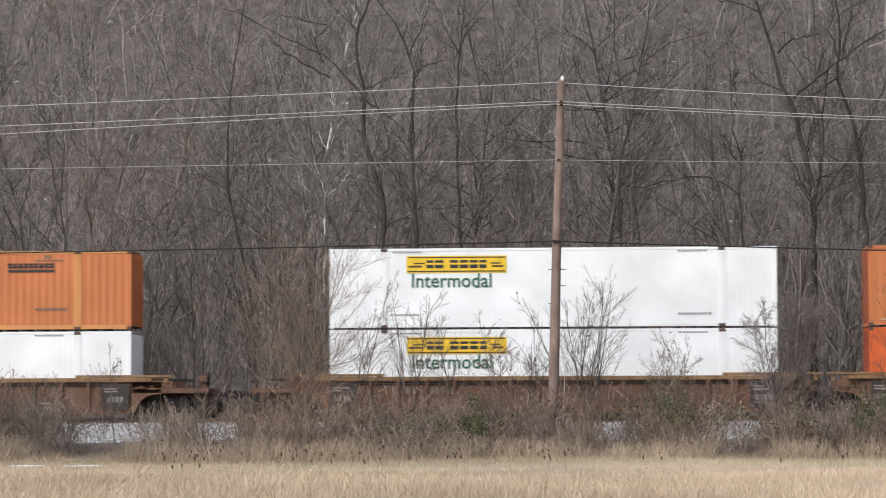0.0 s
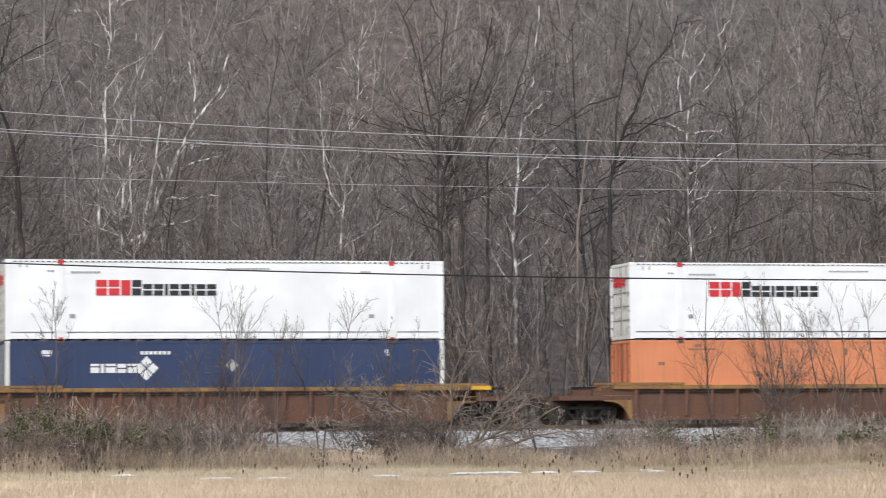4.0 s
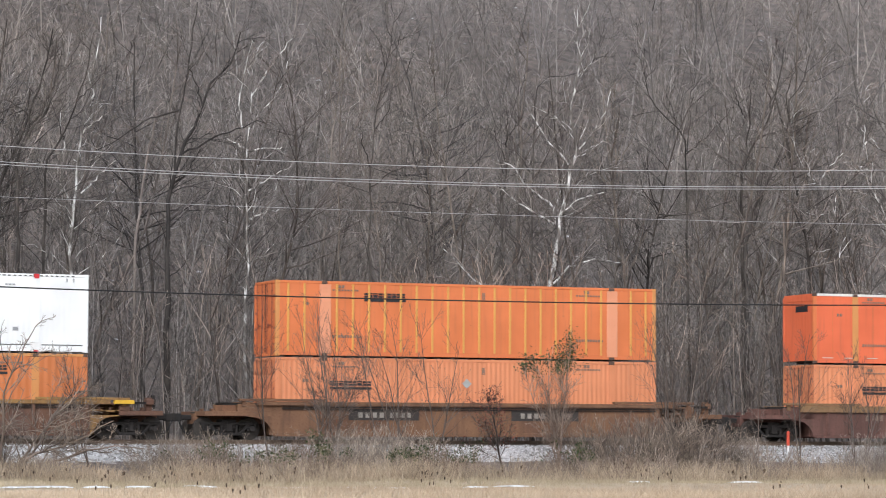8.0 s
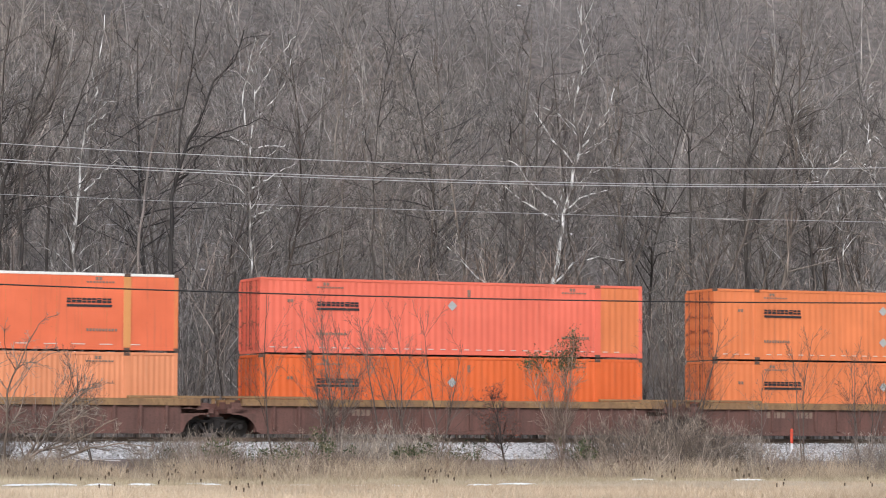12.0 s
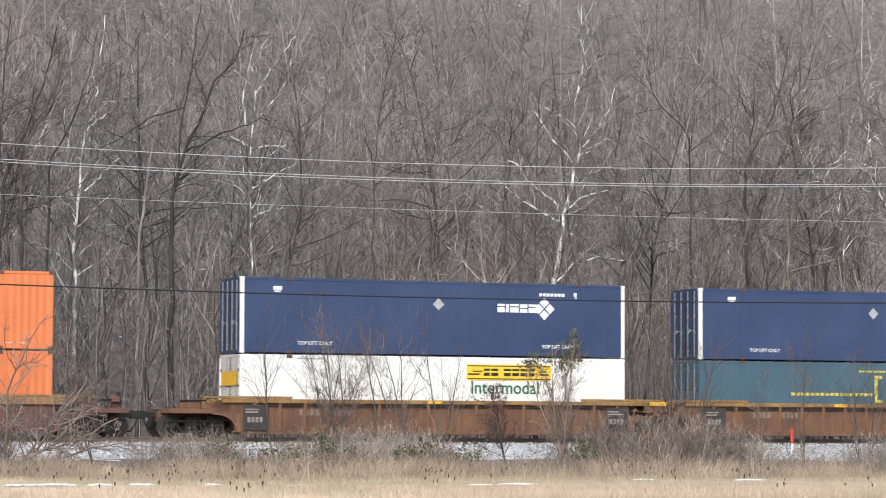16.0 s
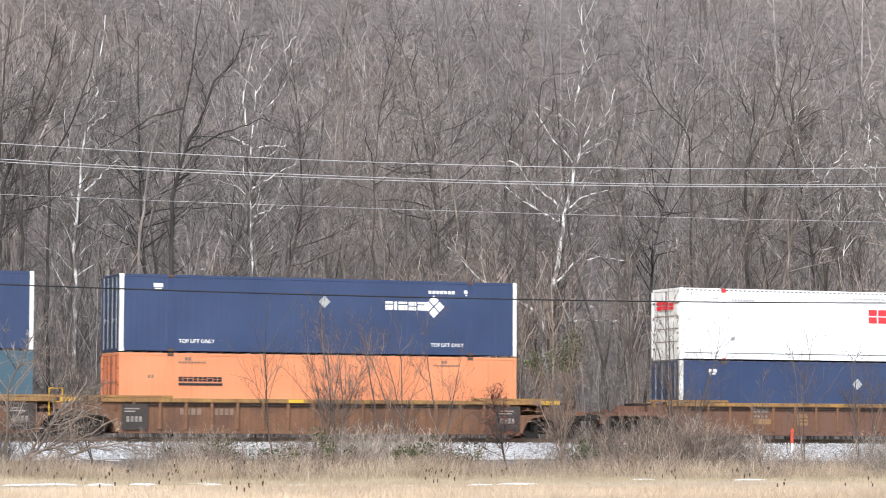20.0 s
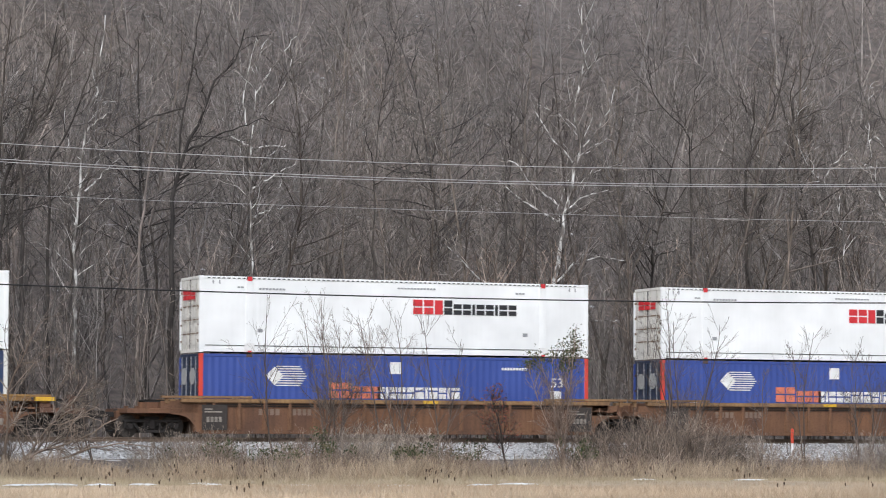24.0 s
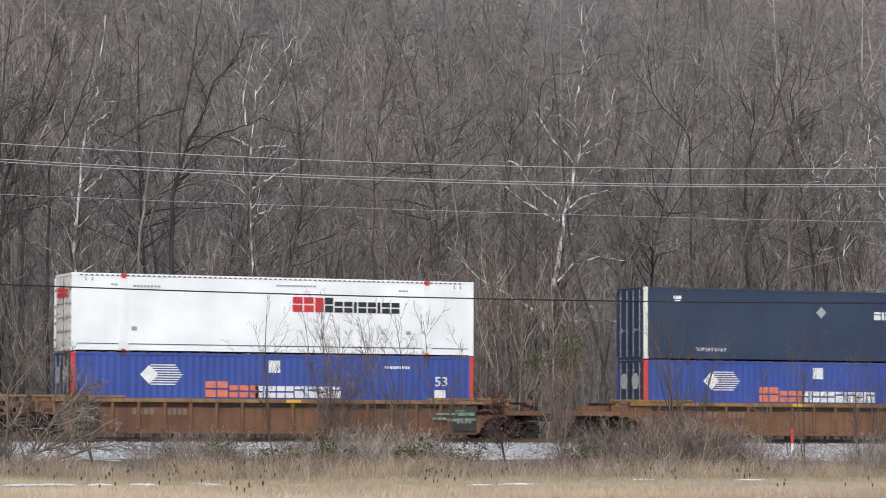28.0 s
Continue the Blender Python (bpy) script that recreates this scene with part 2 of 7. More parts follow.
M = {
    "orange": paint("orange_paint", (0.69, 0.19, 0.062)),
    "orange_pale": paint("faded_orange_paint", (0.70, 0.255, 0.118), dirt=0.3),
    "orange_amber": paint("amber_orange_paint", (0.575, 0.178, 0.055)),
    "orange_deep": paint("deep_orange_paint", (0.69, 0.122, 0.022)),
    "orange_red": paint("red_orange_paint", (0.74, 0.15, 0.06)),
    "coral": paint("coral_red_paint", (0.755, 0.148, 0.09), dirt=0.2),
    "amber_post": paint("amber_post_paint", (0.64, 0.28, 0.09), dirt=0.5),
    "stake_amber": paint("amber_stake_paint", (0.7, 0.36, 0.09), dirt=0.4),
    "pink_post": paint("pink_post_paint", (0.76, 0.32, 0.18), dirt=0.2),
    "white": paint("white_paint", (0.9, 0.915, 0.93), dirt=0.06, grime=(0.5, 0.48, 0.45)),
    "cream": paint("cream_white_paint", (0.80, 0.79, 0.74), dirt=0.15, grime=(0.5, 0.46, 0.4)),
    "navy": paint("navy_paint", (0.024, 0.046, 0.118), 0.4, dirt=0.25, grime=(0.10, 0.12, 0.17)),
    "navy_dark": paint("dark_navy_paint", (0.024, 0.042, 0.088), 0.4, dirt=0.25, grime=(0.09, 0.1, 0.12)),
    "royal": paint("royal_blue_paint", (0.04, 0.08, 0.33), 0.45, dirt=0.25, grime=(0.08, 0.1, 0.2)),
    "teal": paint("teal_paint", (0.05, 0.106, 0.146), 0.5, dirt=0.35, grime=(0.1, 0.13, 0.13)),
    "red_post": paint("red_post_paint", (0.65, 0.06, 0.04), dirt=0.2),
    "white_post": paint("white_post_paint", (0.75, 0.74, 0.7), dirt=0.25),
    "door_white": paint("streaked_white_door_paint", (0.74, 0.72, 0.68), dirt=0.55, grime=(0.3, 0.2, 0.13)),
    "door_rod": paint("galvanised_rod", (0.5, 0.48, 0.45), dirt=0.5),
    "door_rust": paint("rust_stained_fitting", (0.22, 0.145, 0.1), dirt=0.6),
    "door_brick": paint("brick_red_fitting", (0.27, 0.075, 0.045), dirt=0.5),
    "door_grey": paint("weathered_door_paint", (0.58, 0.54, 0.49), dirt=0.6),
    "red_mark": plain("red_vinyl", (0.62, 0.03, 0.04), 0.5),
    "black_mark": plain("black_vinyl", (0.02, 0.02, 0.025), 0.5),
    "white_mark": plain("white_vinyl", (0.8, 0.8, 0.8), 0.5),
    "grey_mark": plain("grey_vinyl", (0.3, 0.31, 0.33), 0.5),
    "plate_mark": plain("pale_grey_plate", (0.38, 0.39, 0.39), 0.5),
    "tape_mark": plain("worn_reflective_tape", (0.62, 0.52, 0.47), 0.5),
    "lemon_mark": plain("lemon_yellow_vinyl", (0.62, 0.5, 0.08), 0.55),
    "yellow_mark": plain("yellow_vinyl", (0.85, 0.55, 0.03), 0.5),
    "green_mark": plain("green_vinyl", (0.02, 0.11, 0.06), 0.5),
    "orange_mark": plain("faded_orange_vinyl", (0.66, 0.2, 0.12), 0.55),
    "faint_mark": plain("faded_stencil_paint", (0.21, 0.145, 0.11), 0.7),
    "soot": rusty("sooty_panel_paint", (0.035, 0.031, 0.03), (0.06, 0.045, 0.038)),
    "stencil_mark": plain("dusty_white_stencil", (0.27, 0.24, 0.21), 0.7, vary=0.3),
    "spray_mark": plain("faded_green_spray_paint", (0.16, 0.3, 0.23), 0.6, vary=0.35),
    "rust_fit": plain("rusty_fitting", (0.10, 0.06, 0.045), 0.8),
    "brown_mark": plain("dark_brown_vinyl", (0.07, 0.035, 0.02), 0.5),
    # near-black: shade of the gaps painted on floors and locks, and real rubber
    "gap": plain("gap_shade_and_rubber", (0.015, 0.015, 0.016), 0.8),
    "car_brown": rusty("rust_brown_steel", (0.155, 0.084, 0.06)),
    "car_dark": rusty("dark_brown_steel", (0.12, 0.065, 0.05)),
    "car_orange": rusty("orange_brown_steel", (0.2, 0.099, 0.052), (0.12, 0.06, 0.038)),
    "car_red": rusty("red_brown_steel", (0.16, 0.075, 0.06), (0.11, 0.055, 0.045)),
    "car_tan": rusty("tan_orange_steel", (0.225, 0.115, 0.06), (0.145, 0.072, 0.044)),
    "chord_yellow": rusty("yellow_chord_steel", (0.35, 0.2, 0.062), (0.21, 0.11, 0.05)),
    "chord_tan": rusty("tan_chord_steel", (0.32, 0.19, 0.085), (0.2, 0.11, 0.06)),
    "bright_yellow": paint("safety_yellow_paint", (0.72, 0.42, 0.03), dirt=0.3),
    "truck": rusty("sooty_truck_steel", (0.014, 0.012, 0.012), (0.026, 0.019, 0.016)),
    "wheel": plain("worn_wheel_steel", (0.05, 0.042, 0.037), 0.55, 0.3),
    "rail": plain("worn_rail_steel", (0.17, 0.12, 0.09), 0.5, 0.4),
    "tie": plain("creosoted_timber", (0.07, 0.05, 0.04), 0.9, vary=0.4, scale=6),
    "bark_grey": bark("grey_brown_bark", (0.085, 0.073, 0.065), (0.2, 0.173, 0.154), vary=0.55),
    "bark_dark": bark("dark_bark", (0.032, 0.028, 0.027), (0.09, 0.08, 0.074)),
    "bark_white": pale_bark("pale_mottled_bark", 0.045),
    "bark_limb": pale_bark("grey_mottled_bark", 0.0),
    "bark_tan": bark("tan_dead_wood", (0.11, 0.094, 0.084), (0.28, 0.235, 0.208), vary=0.0),
    "twig": twiggy("grey_twigs", [(0.0, (0.065, 0.059, 0.057)), (0.5, (0.178, 0.162, 0.154)), (0.88, (0.302, 0.281, 0.270)), (1.0, (0.486, 0.464, 0.454))], 0.38),
    "twig_dark": twiggy("dark_twigs", [(0.0, (0.05, 0.044, 0.041)), (0.7, (0.135, 0.119, 0.11)), (1.0, (0.25, 0.225, 0.21))]),
    "twig_pale": twiggy("pale_twigs", [(0.0, (0.13, 0.115, 0.105)), (0.65, (0.27, 0.245, 0.225)), (1.0, (0.52, 0.49, 0.46))]),
    "twig_red": twiggy("reddish_twigs", [(0.0, (0.076, 0.064, 0.062)), (0.6, (0.194, 0.171, 0.164)), (1.0, (0.367, 0.335, 0.324))], 0.38),
    "shrub": twiggy("brown_brush_twigs", [(0.0, (0.110, 0.080, 0.066)), (0.6, (0.259, 0.194, 0.160)), (1.0, (0.440, 0.358, 0.297))], 0.2),
    "sapling_bark": twiggy("brown_sapling_bark", [(0.0, (0.05, 0.04, 0.035)), (0.7, (0.125, 0.1, 0.088)), (1.0, (0.23, 0.19, 0.165))], 0.3),
    "dark_stem": twiggy("dark_brown_stems", [(0.0, (0.03, 0.024, 0.022)), (0.7, (0.08, 0.062, 0.055)), (1.0, (0.17, 0.13, 0.115))], 0.1),
    "vine_twigs": twiggy("grey_vine_twigs", [(0.0, (0.1, 0.085, 0.085)), (0.7, (0.22, 0.185, 0.18)), (1.0, (0.36, 0.31, 0.3))], 0.1),
    "shrub_dark": twiggy("dark_brush_twigs", [(0.0, (0.085, 0.066, 0.056)), (0.7, (0.226, 0.181, 0.150)), (1.0, (0.384, 0.316, 0.266))], 0.2),
    "shrub_grey": twiggy("grey_brush_twigs", [(0.0, (0.126, 0.105, 0.091)), (0.6, (0.284, 0.239, 0.205)), (1.0, (0.473, 0.410, 0.352))], 0.2),
    "red_leaf": island("dry_red_leaves", [(0.0, (0.16, 0.045, 0.035)), (1.0, (0.26, 0.1, 0.07))]),
    "green_leaf": island("winter_green_leaves", [(0.0, (0.03, 0.05, 0.02)), (0.6, (0.075, 0.1, 0.04)), (1.0, (0.16, 0.14, 0.07))]),
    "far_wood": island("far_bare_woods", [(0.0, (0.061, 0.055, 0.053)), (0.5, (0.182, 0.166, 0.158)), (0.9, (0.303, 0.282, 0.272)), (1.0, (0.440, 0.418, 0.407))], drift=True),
    "thicket": island("brown_thicket_twigs", [(0.0, (0.047, 0.039, 0.035)), (0.55, (0.158, 0.131, 0.116)), (1.0, (0.420, 0.362, 0.326))], drift=True),
    # the far woods' twig colours lightened, to paint in the haze of distance
    "slope_wood": island("hazed_bare_woods", [(0.0, (0.118, 0.107, 0.104)), (0.5, (0.245, 0.225, 0.218)), (0.9, (0.339, 0.312, 0.304)), (1.0, (0.423, 0.398, 0.388))], drift=True),
    "grass": island("dry_winter_grass", [(0.0, (0.46, 0.36, 0.265)), (0.5, (0.56, 0.45, 0.34)), (1.0, (0.66, 0.55, 0.43))], field=True),
    "mown": island("pale_mown_grass", [(0.0, (0.378, 0.320, 0.221)), (0.5, (0.468, 0.401, 0.288)), (1.0, (0.558, 0.486, 0.369))], field=True),
    "weed": island("dead_weed_stalks", [(0.0, (0.04, 0.026, 0.018)), (1.0, (0.13, 0.09, 0.06))]),
    "brush_grass": island("grey_brown_dead_brush", [(0.0, (0.2, 0.155, 0.115)), (0.6, (0.36, 0.29, 0.22)), (1.0, (0.52, 0.44, 0.34))]),
    "stone": island("loose_ballast_stone", [(0.0, (0.12, 0.115, 0.115)), (0.5, (0.33, 0.33, 0.335)), (1.0, (0.72, 0.73, 0.76))]),
    "pole": bark("weathered_pole_timber", (0.15, 0.105, 0.09), (0.33, 0.24, 0.205), 2.5, 0.0),
    "wire_light": plain("bare_aluminium_wire", (0.56, 0.56, 0.56), 0.45, 0.2),
    "wire_dark": plain("black_sheathed_cable", (0.012, 0.012, 0.013), 0.6),
    "insulator": plain("white_porcelain", (0.8, 0.8, 0.82), 0.25),
    "marker_red": plain("faded_red_plastic", (0.6, 0.07, 0.035), 0.5),
    "snow": plain("old_snow", (0.74, 0.75, 0.77), 0.75, vary=0.14, scale=3.0),
}


def ground_material():
    """Dry grass on the field, leaf litter under the trees."""
    mat, n, l, b = shader("winter_ground", 0.95)
    co = n.new("ShaderNodeTexCoord")
    sep = n.new("ShaderNodeSeparateXYZ")
    l.new(co.outputs["Object"], sep.inputs[0])
    far = n.new("ShaderNodeMapRange")
    far.inputs["From Min"].default_value, far.inputs["From Max"].default_value = 91.0, 97.0
    l.new(sep.outputs["Y"], far.inputs["Value"])
    t1, t2 = noise_tex(n, l, 1.1, 7), noise_tex(n, l, 6.0, 4)
    field = ramp(n, [(0.3, (0.42, 0.335, 0.235)), (0.7, (0.57, 0.465, 0.345))])
    litter = ramp(n, [(0.3, (0.09, 0.076, 0.07)), (0.55, (0.155, 0.13, 0.119)), (0.75, (0.25, 0.195, 0.17))])
    l.new(t2.outputs[0], field.inputs[0])
    l.new(t1.outputs[0], litter.inputs[0])
    t3 = noise_tex(n, l, 0.9, 3)
    fleck = ramp(n, [(0.71, (0, 0, 0)), (0.76, (0.7, 0.7, 0.7))])
    l.new(t3.outputs[0], fleck.inputs[0])
    snowy = mixed(n, l, fleck.outputs[0], litter.outputs[0], (0.72, 0.73, 0.75))
    l.new(mixed(n, l, far.outputs[0], stretches(n, l, field.outputs[0]), snowy), b.inputs["Base Color"])
    bumped(n, l, b, t2.outputs[0], 0.5, 0.05)
    return mat


def ballast_material():
    mat, n, l, b = shader("snow_dusted_ballast", 0.9)
    co = n.new("ShaderNodeTexCoord")
    vo = n.new("ShaderNodeTexVoronoi")
    vo.inputs["Scale"].default_value = 14.0
    l.new(co.outputs["Object"], vo.inputs["Vector"])
    r = ramp(n, [(0.1, (0.19, 0.185, 0.185)), (0.5, (0.42, 0.42, 0.425)), (0.9, (0.7, 0.705, 0.72))])
    l.new(vo.outputs["Color"], r.inputs[0])
    t = noise_tex(n, l, 0.7, 5)
    k = ramp(n, [(0.42, (0, 0, 0)), (0.7, (0.45, 0.45, 0.45))])
    l.new(t.outputs[0], k.inputs[0])
    l.new(mixed(n, l, k.outputs[0], r.outputs[0], (0.66, 0.68, 0.71)), b.inputs["Base Color"])
    bumped(n, l, b, vo.outputs["Distance"], 0.8, 0.05)
    return mat


M["ground"] = ground_material()
M["ballast"] = ballast_material()

# ---- mesh helpers ----


def mesh_of(name, verts, faces, mat, smooth=False):
    """A mesh from arrays of corners and of equal-sided faces."""
    verts, faces = np.asarray(verts, np.float32), np.asarray(faces, np.int32)
    me = bpy.data.meshes.new(name)
    k = faces.shape[1]
    me.vertices.add(len(verts))
    me.vertices.foreach_set("co", verts.ravel())
    me.loops.add(faces.size)
    me.loops.foreach_set("vertex_index", faces.ravel())
    me.polygons.add(len(faces))
    me.polygons.foreach_set("loop_start", np.arange(0, faces.size, k, dtype=np.int32))
    me.update(calc_edges=True)
    me.materials.append(M[mat])
    if smooth:
        me.polygons.foreach_set("use_smooth", np.ones(len(faces), bool))
    return me


def bm_mesh(name, bm, mat):
    me = bpy.data.meshes.new(name)
    bmesh.ops.recalc_face_normals(bm, faces=bm.faces[:])
    bm.to_mesh(me)
    bm.free()
    me.materials.append(M[mat])
    return me


def part(name, me, parent, at=(0, 0, 0), label="", turn=(0, 0, 0)):
    ob = new(name, me)
    ob.parent = parent
    ob.matrix_basis = pose(*at, *turn)
    if label:
        ob["label"] = label
    return ob


def boxes(items, bevel=0.0):
    """One bmesh of boxes given as (x0, y0, z0, x1, y1, z1)."""
    bm = bmesh.new()
    for x0, y0, z0, x1, y1, z1 in items:
        m = Matrix.LocRotScale(((x0 + x1) / 2, (y0 + y1) / 2, (z0 + z1) / 2), None, (abs(x1 - x0), abs(y1 - y0), abs(z1 - z0)))
        bmesh.ops.create_cube(bm, size=1, matrix=m)
    if bevel:
        bmesh.ops.bevel(bm, geom=bm.edges[:], offset=bevel, segments=1, affect="EDGES")
    return bm


def extruded(profile, x0, x1):
    """A closed y-z profile drawn out along x."""
    bm = bmesh.new()
    a = [bm.verts.new((x0, y, z)) for y, z in profile]
    b = [bm.verts.new((x1, y, z)) for y, z in profile]
    k = len(a)
    for i in range(k):
        bm.faces.new((a[i], a[(i + 1) % k], b[(i + 1) % k], b[i]))
    bm.faces.new(a[::-1])
    bm.faces.new(b)
    return bm


def tubes(p0, p1, r0, r1, sides=3):
    """Arrays of tapered tubes between pairs of points."""
    p0, p1 = np.asarray(p0, float), np.asarray(p1, float)
    n = len(p0)
    d = p1 - p0
    d /= np.linalg.norm(d, axis=1, keepdims=True) + 1e-9
    ref = np.where(np.abs(d[:, 2:3]) < 0.9, np.array([[0, 0, 1.0]]), np.array([[1.0, 0, 0]]))
    u = np.cross(d, ref)
    u /= np.linalg.norm(u, axis=1, keepdims=True)
    v = np.cross(d, u)
    a = np.arange(sides) * 2 * np.pi / sides
    ring = u[:, None, :] * np.cos(a)[None, :, None] + v[:, None, :] * np.sin(a)[None, :, None]
    r0, r1 = np.broadcast_to(r0, n)[:, None, None], np.broadcast_to(r1, n)[:, None, None]
    verts = np.concatenate([p0[:, None] + ring * r0, p1[:, None] + ring * r1], 1).reshape(-1, 3)
    base = (np.arange(n) * 2 * sides)[:, None]
    i = np.arange(sides)
    j = (i + 1) % sides
    quads = np.stack([base + i, base + j, base + sides + j, base + sides + i], 2).reshape(-1, 4)
    return verts, quads


def pipe(p, r, sides=8):
    """One unbroken round rod along a line."""
    p = np.asarray(p, float)
    n = len(p)
    d = np.gradient(p, axis=0)
    d /= np.linalg.norm(d, axis=1, keepdims=True)
    ref = np.array([0.0, 1.0, 0.0])
    u = np.cross(d, ref)
    u /= np.linalg.norm(u, axis=1, keepdims=True)
    v = np.cross(d, u)
    a = np.arange(sides) * 2 * np.pi / sides
    ring = u[:, None] * np.cos(a)[None, :, None] + v[:, None] * np.sin(a)[None, :, None]
    verts = (p[:, None] + ring * np.broadcast_to(r, n)[:, None, None]).reshape(-1, 3)
    i, j = np.arange(sides), (np.arange(sides) + 1) % sides
    base = (np.arange(n - 1) * sides)[:, None]
    return verts, np.stack([base + i, base + j, base + sides + j, base + sides + i], 2).reshape(-1, 4)


def joined(sets):
    vs, fs, k = [], [], 0
    for v, f in sets:
        vs.append(v)
        fs.append(f + k)
        k += len(v)
    return np.concatenate(vs), np.concatenate(fs)


# ---- ground, embankment, track ----


def hill(x, y):
    """Height of the ground: flat field, low embankment, then the wooded slope."""
    x, y = np.asarray(x, float), np.asarray(y, float)
    bank = 0.55 * np.clip((y - 93) / 7, 0, 1)
    s = np.clip((y - 128) / 60, 0, 1)
    rise = (y - 128).clip(0) * (0.2 + 0.3 * s)
    rise = 80 * np.tanh(rise / 80)
    bump = 0.05 * np.sin(x * 0.31 + y * 0.17) + 0.04 * np.sin(x * 0.13 - y * 0.29)
    roll = 1.5 * np.sin(x * 0.045 + 1.0) * np.clip((y - 140) / 60, 0, 1)
    return bank + rise + bump + roll


def build_ground():
    xs = np.concatenate([np.linspace(-3000, -200, 15)[:-1], np.linspace(-200, 260, 185), np.linspace(260, 3000, 15)[1:]])
    ys = np.concatenate([np.linspace(-3000, 0, 14)[:-1], np.linspace(0, 80, 28)[:-1], np.linspace(80, 130, 51)[:-1], np.linspace(130, 400, 80), np.linspace(400, 3000, 14)[1:]])
    gx, gy = np.meshgrid(xs, ys)
    v = np.stack([gx, gy, hill(gx, gy)], 2).reshape(-1, 3)
    w = len(xs)
    i, j = np.meshgrid(np.arange(w - 1), np.arange(len(ys) - 1))
    a = (j * w + i).ravel()
    f = np.stack([a, a + 1, a + w + 1, a + w], 1)
    ob = new("ground", mesh_of("ground", v, f, "ground", True))
    tagged(ob, "dry winter field with a leaf-littered wooded slope behind", "ground", kind="structure")


MID = NEAR + WIDE / 2


def build_track():
    prof = [(MID - 4.2, 0.35), (MID - 3.3, RAIL - 0.62), (MID - 2.0, RAIL - 0.2), (MID + 2.0, RAIL - 0.2), (MID + 4.0, 0.35)]
    xs = np.arange(-380, 440, 0.5)
    rng = np.random.default_rng(3)
    rows = []
    for y, z in prof:
        jig = rng.normal(0, 0.025, (len(xs), 2))
        rows.append(np.stack([xs, y + jig[:, 0] * 2, z + jig[:, 1] * 0.6], 1))
    v = np.concatenate(rows)
    n = len(xs)
    f = np.concatenate([np.stack([np.arange(n - 1), np.arange(1, n), np.arange(1, n) + n, np.arange(n - 1) + n], 1) + k * n for k in range(len(prof) - 1)])
    bed = new("ballast_bed", mesh_of("ballast_bed", v, f, "ballast"))
    tagged(bed, "snow-dusted grey stone ballast under the track", "ballast", kind="structure")
    # loose stones on the near shoulder
    n = 19000
    x = rng.uniform(-30, 70, n)
    f = rng.uniform(0, 1, n) ** 0.8
    y = MID - 4.3 + f * 2.5
    z = np.interp(y, [p[0] for p in prof], [p[1] for p in prof]) + 0.01
    r = rng.uniform(0.03, 0.06, n)[:, None, None] * rng.uniform(0.6, 1.2, (n, 6, 1))
    dirs = np.array([(1, 0, 0), (0, 1, 0), (-1, 0, 0), (0, -1, 0), (0, 0, 1), (0, 0, -1)], float)[None] + rng.normal(0, 0.15, (n, 6, 3))
    sv = (np.stack([x, y, z], 1)[:, None] + dirs * r).reshape(-1, 3)
    tri = np.array([(0, 1, 4), (1, 2, 4), (2, 3, 4), (3, 0, 4)])
    sf = (np.arange(n)[:, None, None] * 6 + tri[None]).reshape(-1, 3)
    stones = new("ballast_stones", mesh_of("ballast_stones", sv, sf, "stone"))
    tagged(stones, "loose grey and snow-dusted ballast stones on the shoulder", "ballast", kind="stuff")
    head = [(-0.036, 0), (0.036, 0), (0.036, -0.035), (0.01, -0.05), (0.01, -0.14), (0.07, -0.155), (0.07, -0.172), (-0.07, -0.172), (-0.07, -0.155), (-0.01, -0.14), (-0.01, -0.05), (-0.036, -0.035)]
    track = tagged(new("railway_track"), "single railway track with worn steel rails on timber ties", "track", kind="structure")
    me = bm_mesh("rail", extruded(head, -380, 440), "rail")
    for off in (-0.7535, 0.7535):
        part("rail", me, track, (0, MID + off, RAIL))
    tie = bm_mesh("tie", boxes([(-0.115, -1.3, -0.2, 0.115, 1.3, 0)], 0.012), "tie")
    for i in range(290):
        part("tie", tie, track, (-58 + i * 0.56, MID + 0.03 * math.sin(i * 7.1), RAIL - 0.172), turn=(0, 0, 0.8 * math.sin(i * 3.7)))


build_ground()
build_track()

# ---- the train ----
SPEED, SLOW = 10.8723, 0.00167


def gone(t):
    """How far the train has run, in metres."""
    return SPEED * t + SLOW * t * (t - 14)


MOVERS = []      # (thing, x at the start, y, z)
AXLES = []       # pairs of wheelsets
glyph_cache = {}


def glyphs(word, size):
    """A wordmark as a row of plain slabs of its size and weight, each cut by a level slot. Returns boxes in (x, z)."""
    out, x = [], 0.0
    for ch in word:
        if ch == " ":
            x += size * 0.4
            continue
        tall = size if ch in "XBLH" else size * 0.74
        w = size * (0.2 if ch == "i" else 0.66 if ch in "XBH" else 0.56)
        slot = size * 0.1
        if ch == "i":
            out.append((x, 0, x + w, tall))
        else:
            out += [(x, 0, x + w, (tall - slot) / 2), (x, (tall + slot) / 2, x + w, tall)]
        x += w + size * 0.1
    return out, x


def decal(name, rects, mat, parent, at, depth=0.006, label=""):
    """Flat plates on the near side; rects are (x0, z0, x1, z1)."""
    key = (name, mat, tuple(rects))
    if key not in glyph_cache:
        glyph_cache[key] = bm_mesh(name, boxes([(a, -depth, b, c, 0, d) for a, b, c, d in rects]), mat)
    ob = part(name, glyph_cache[key], parent, at, label)
    return tagged(ob, kind="stuff") if len(rects) > 1 else ob


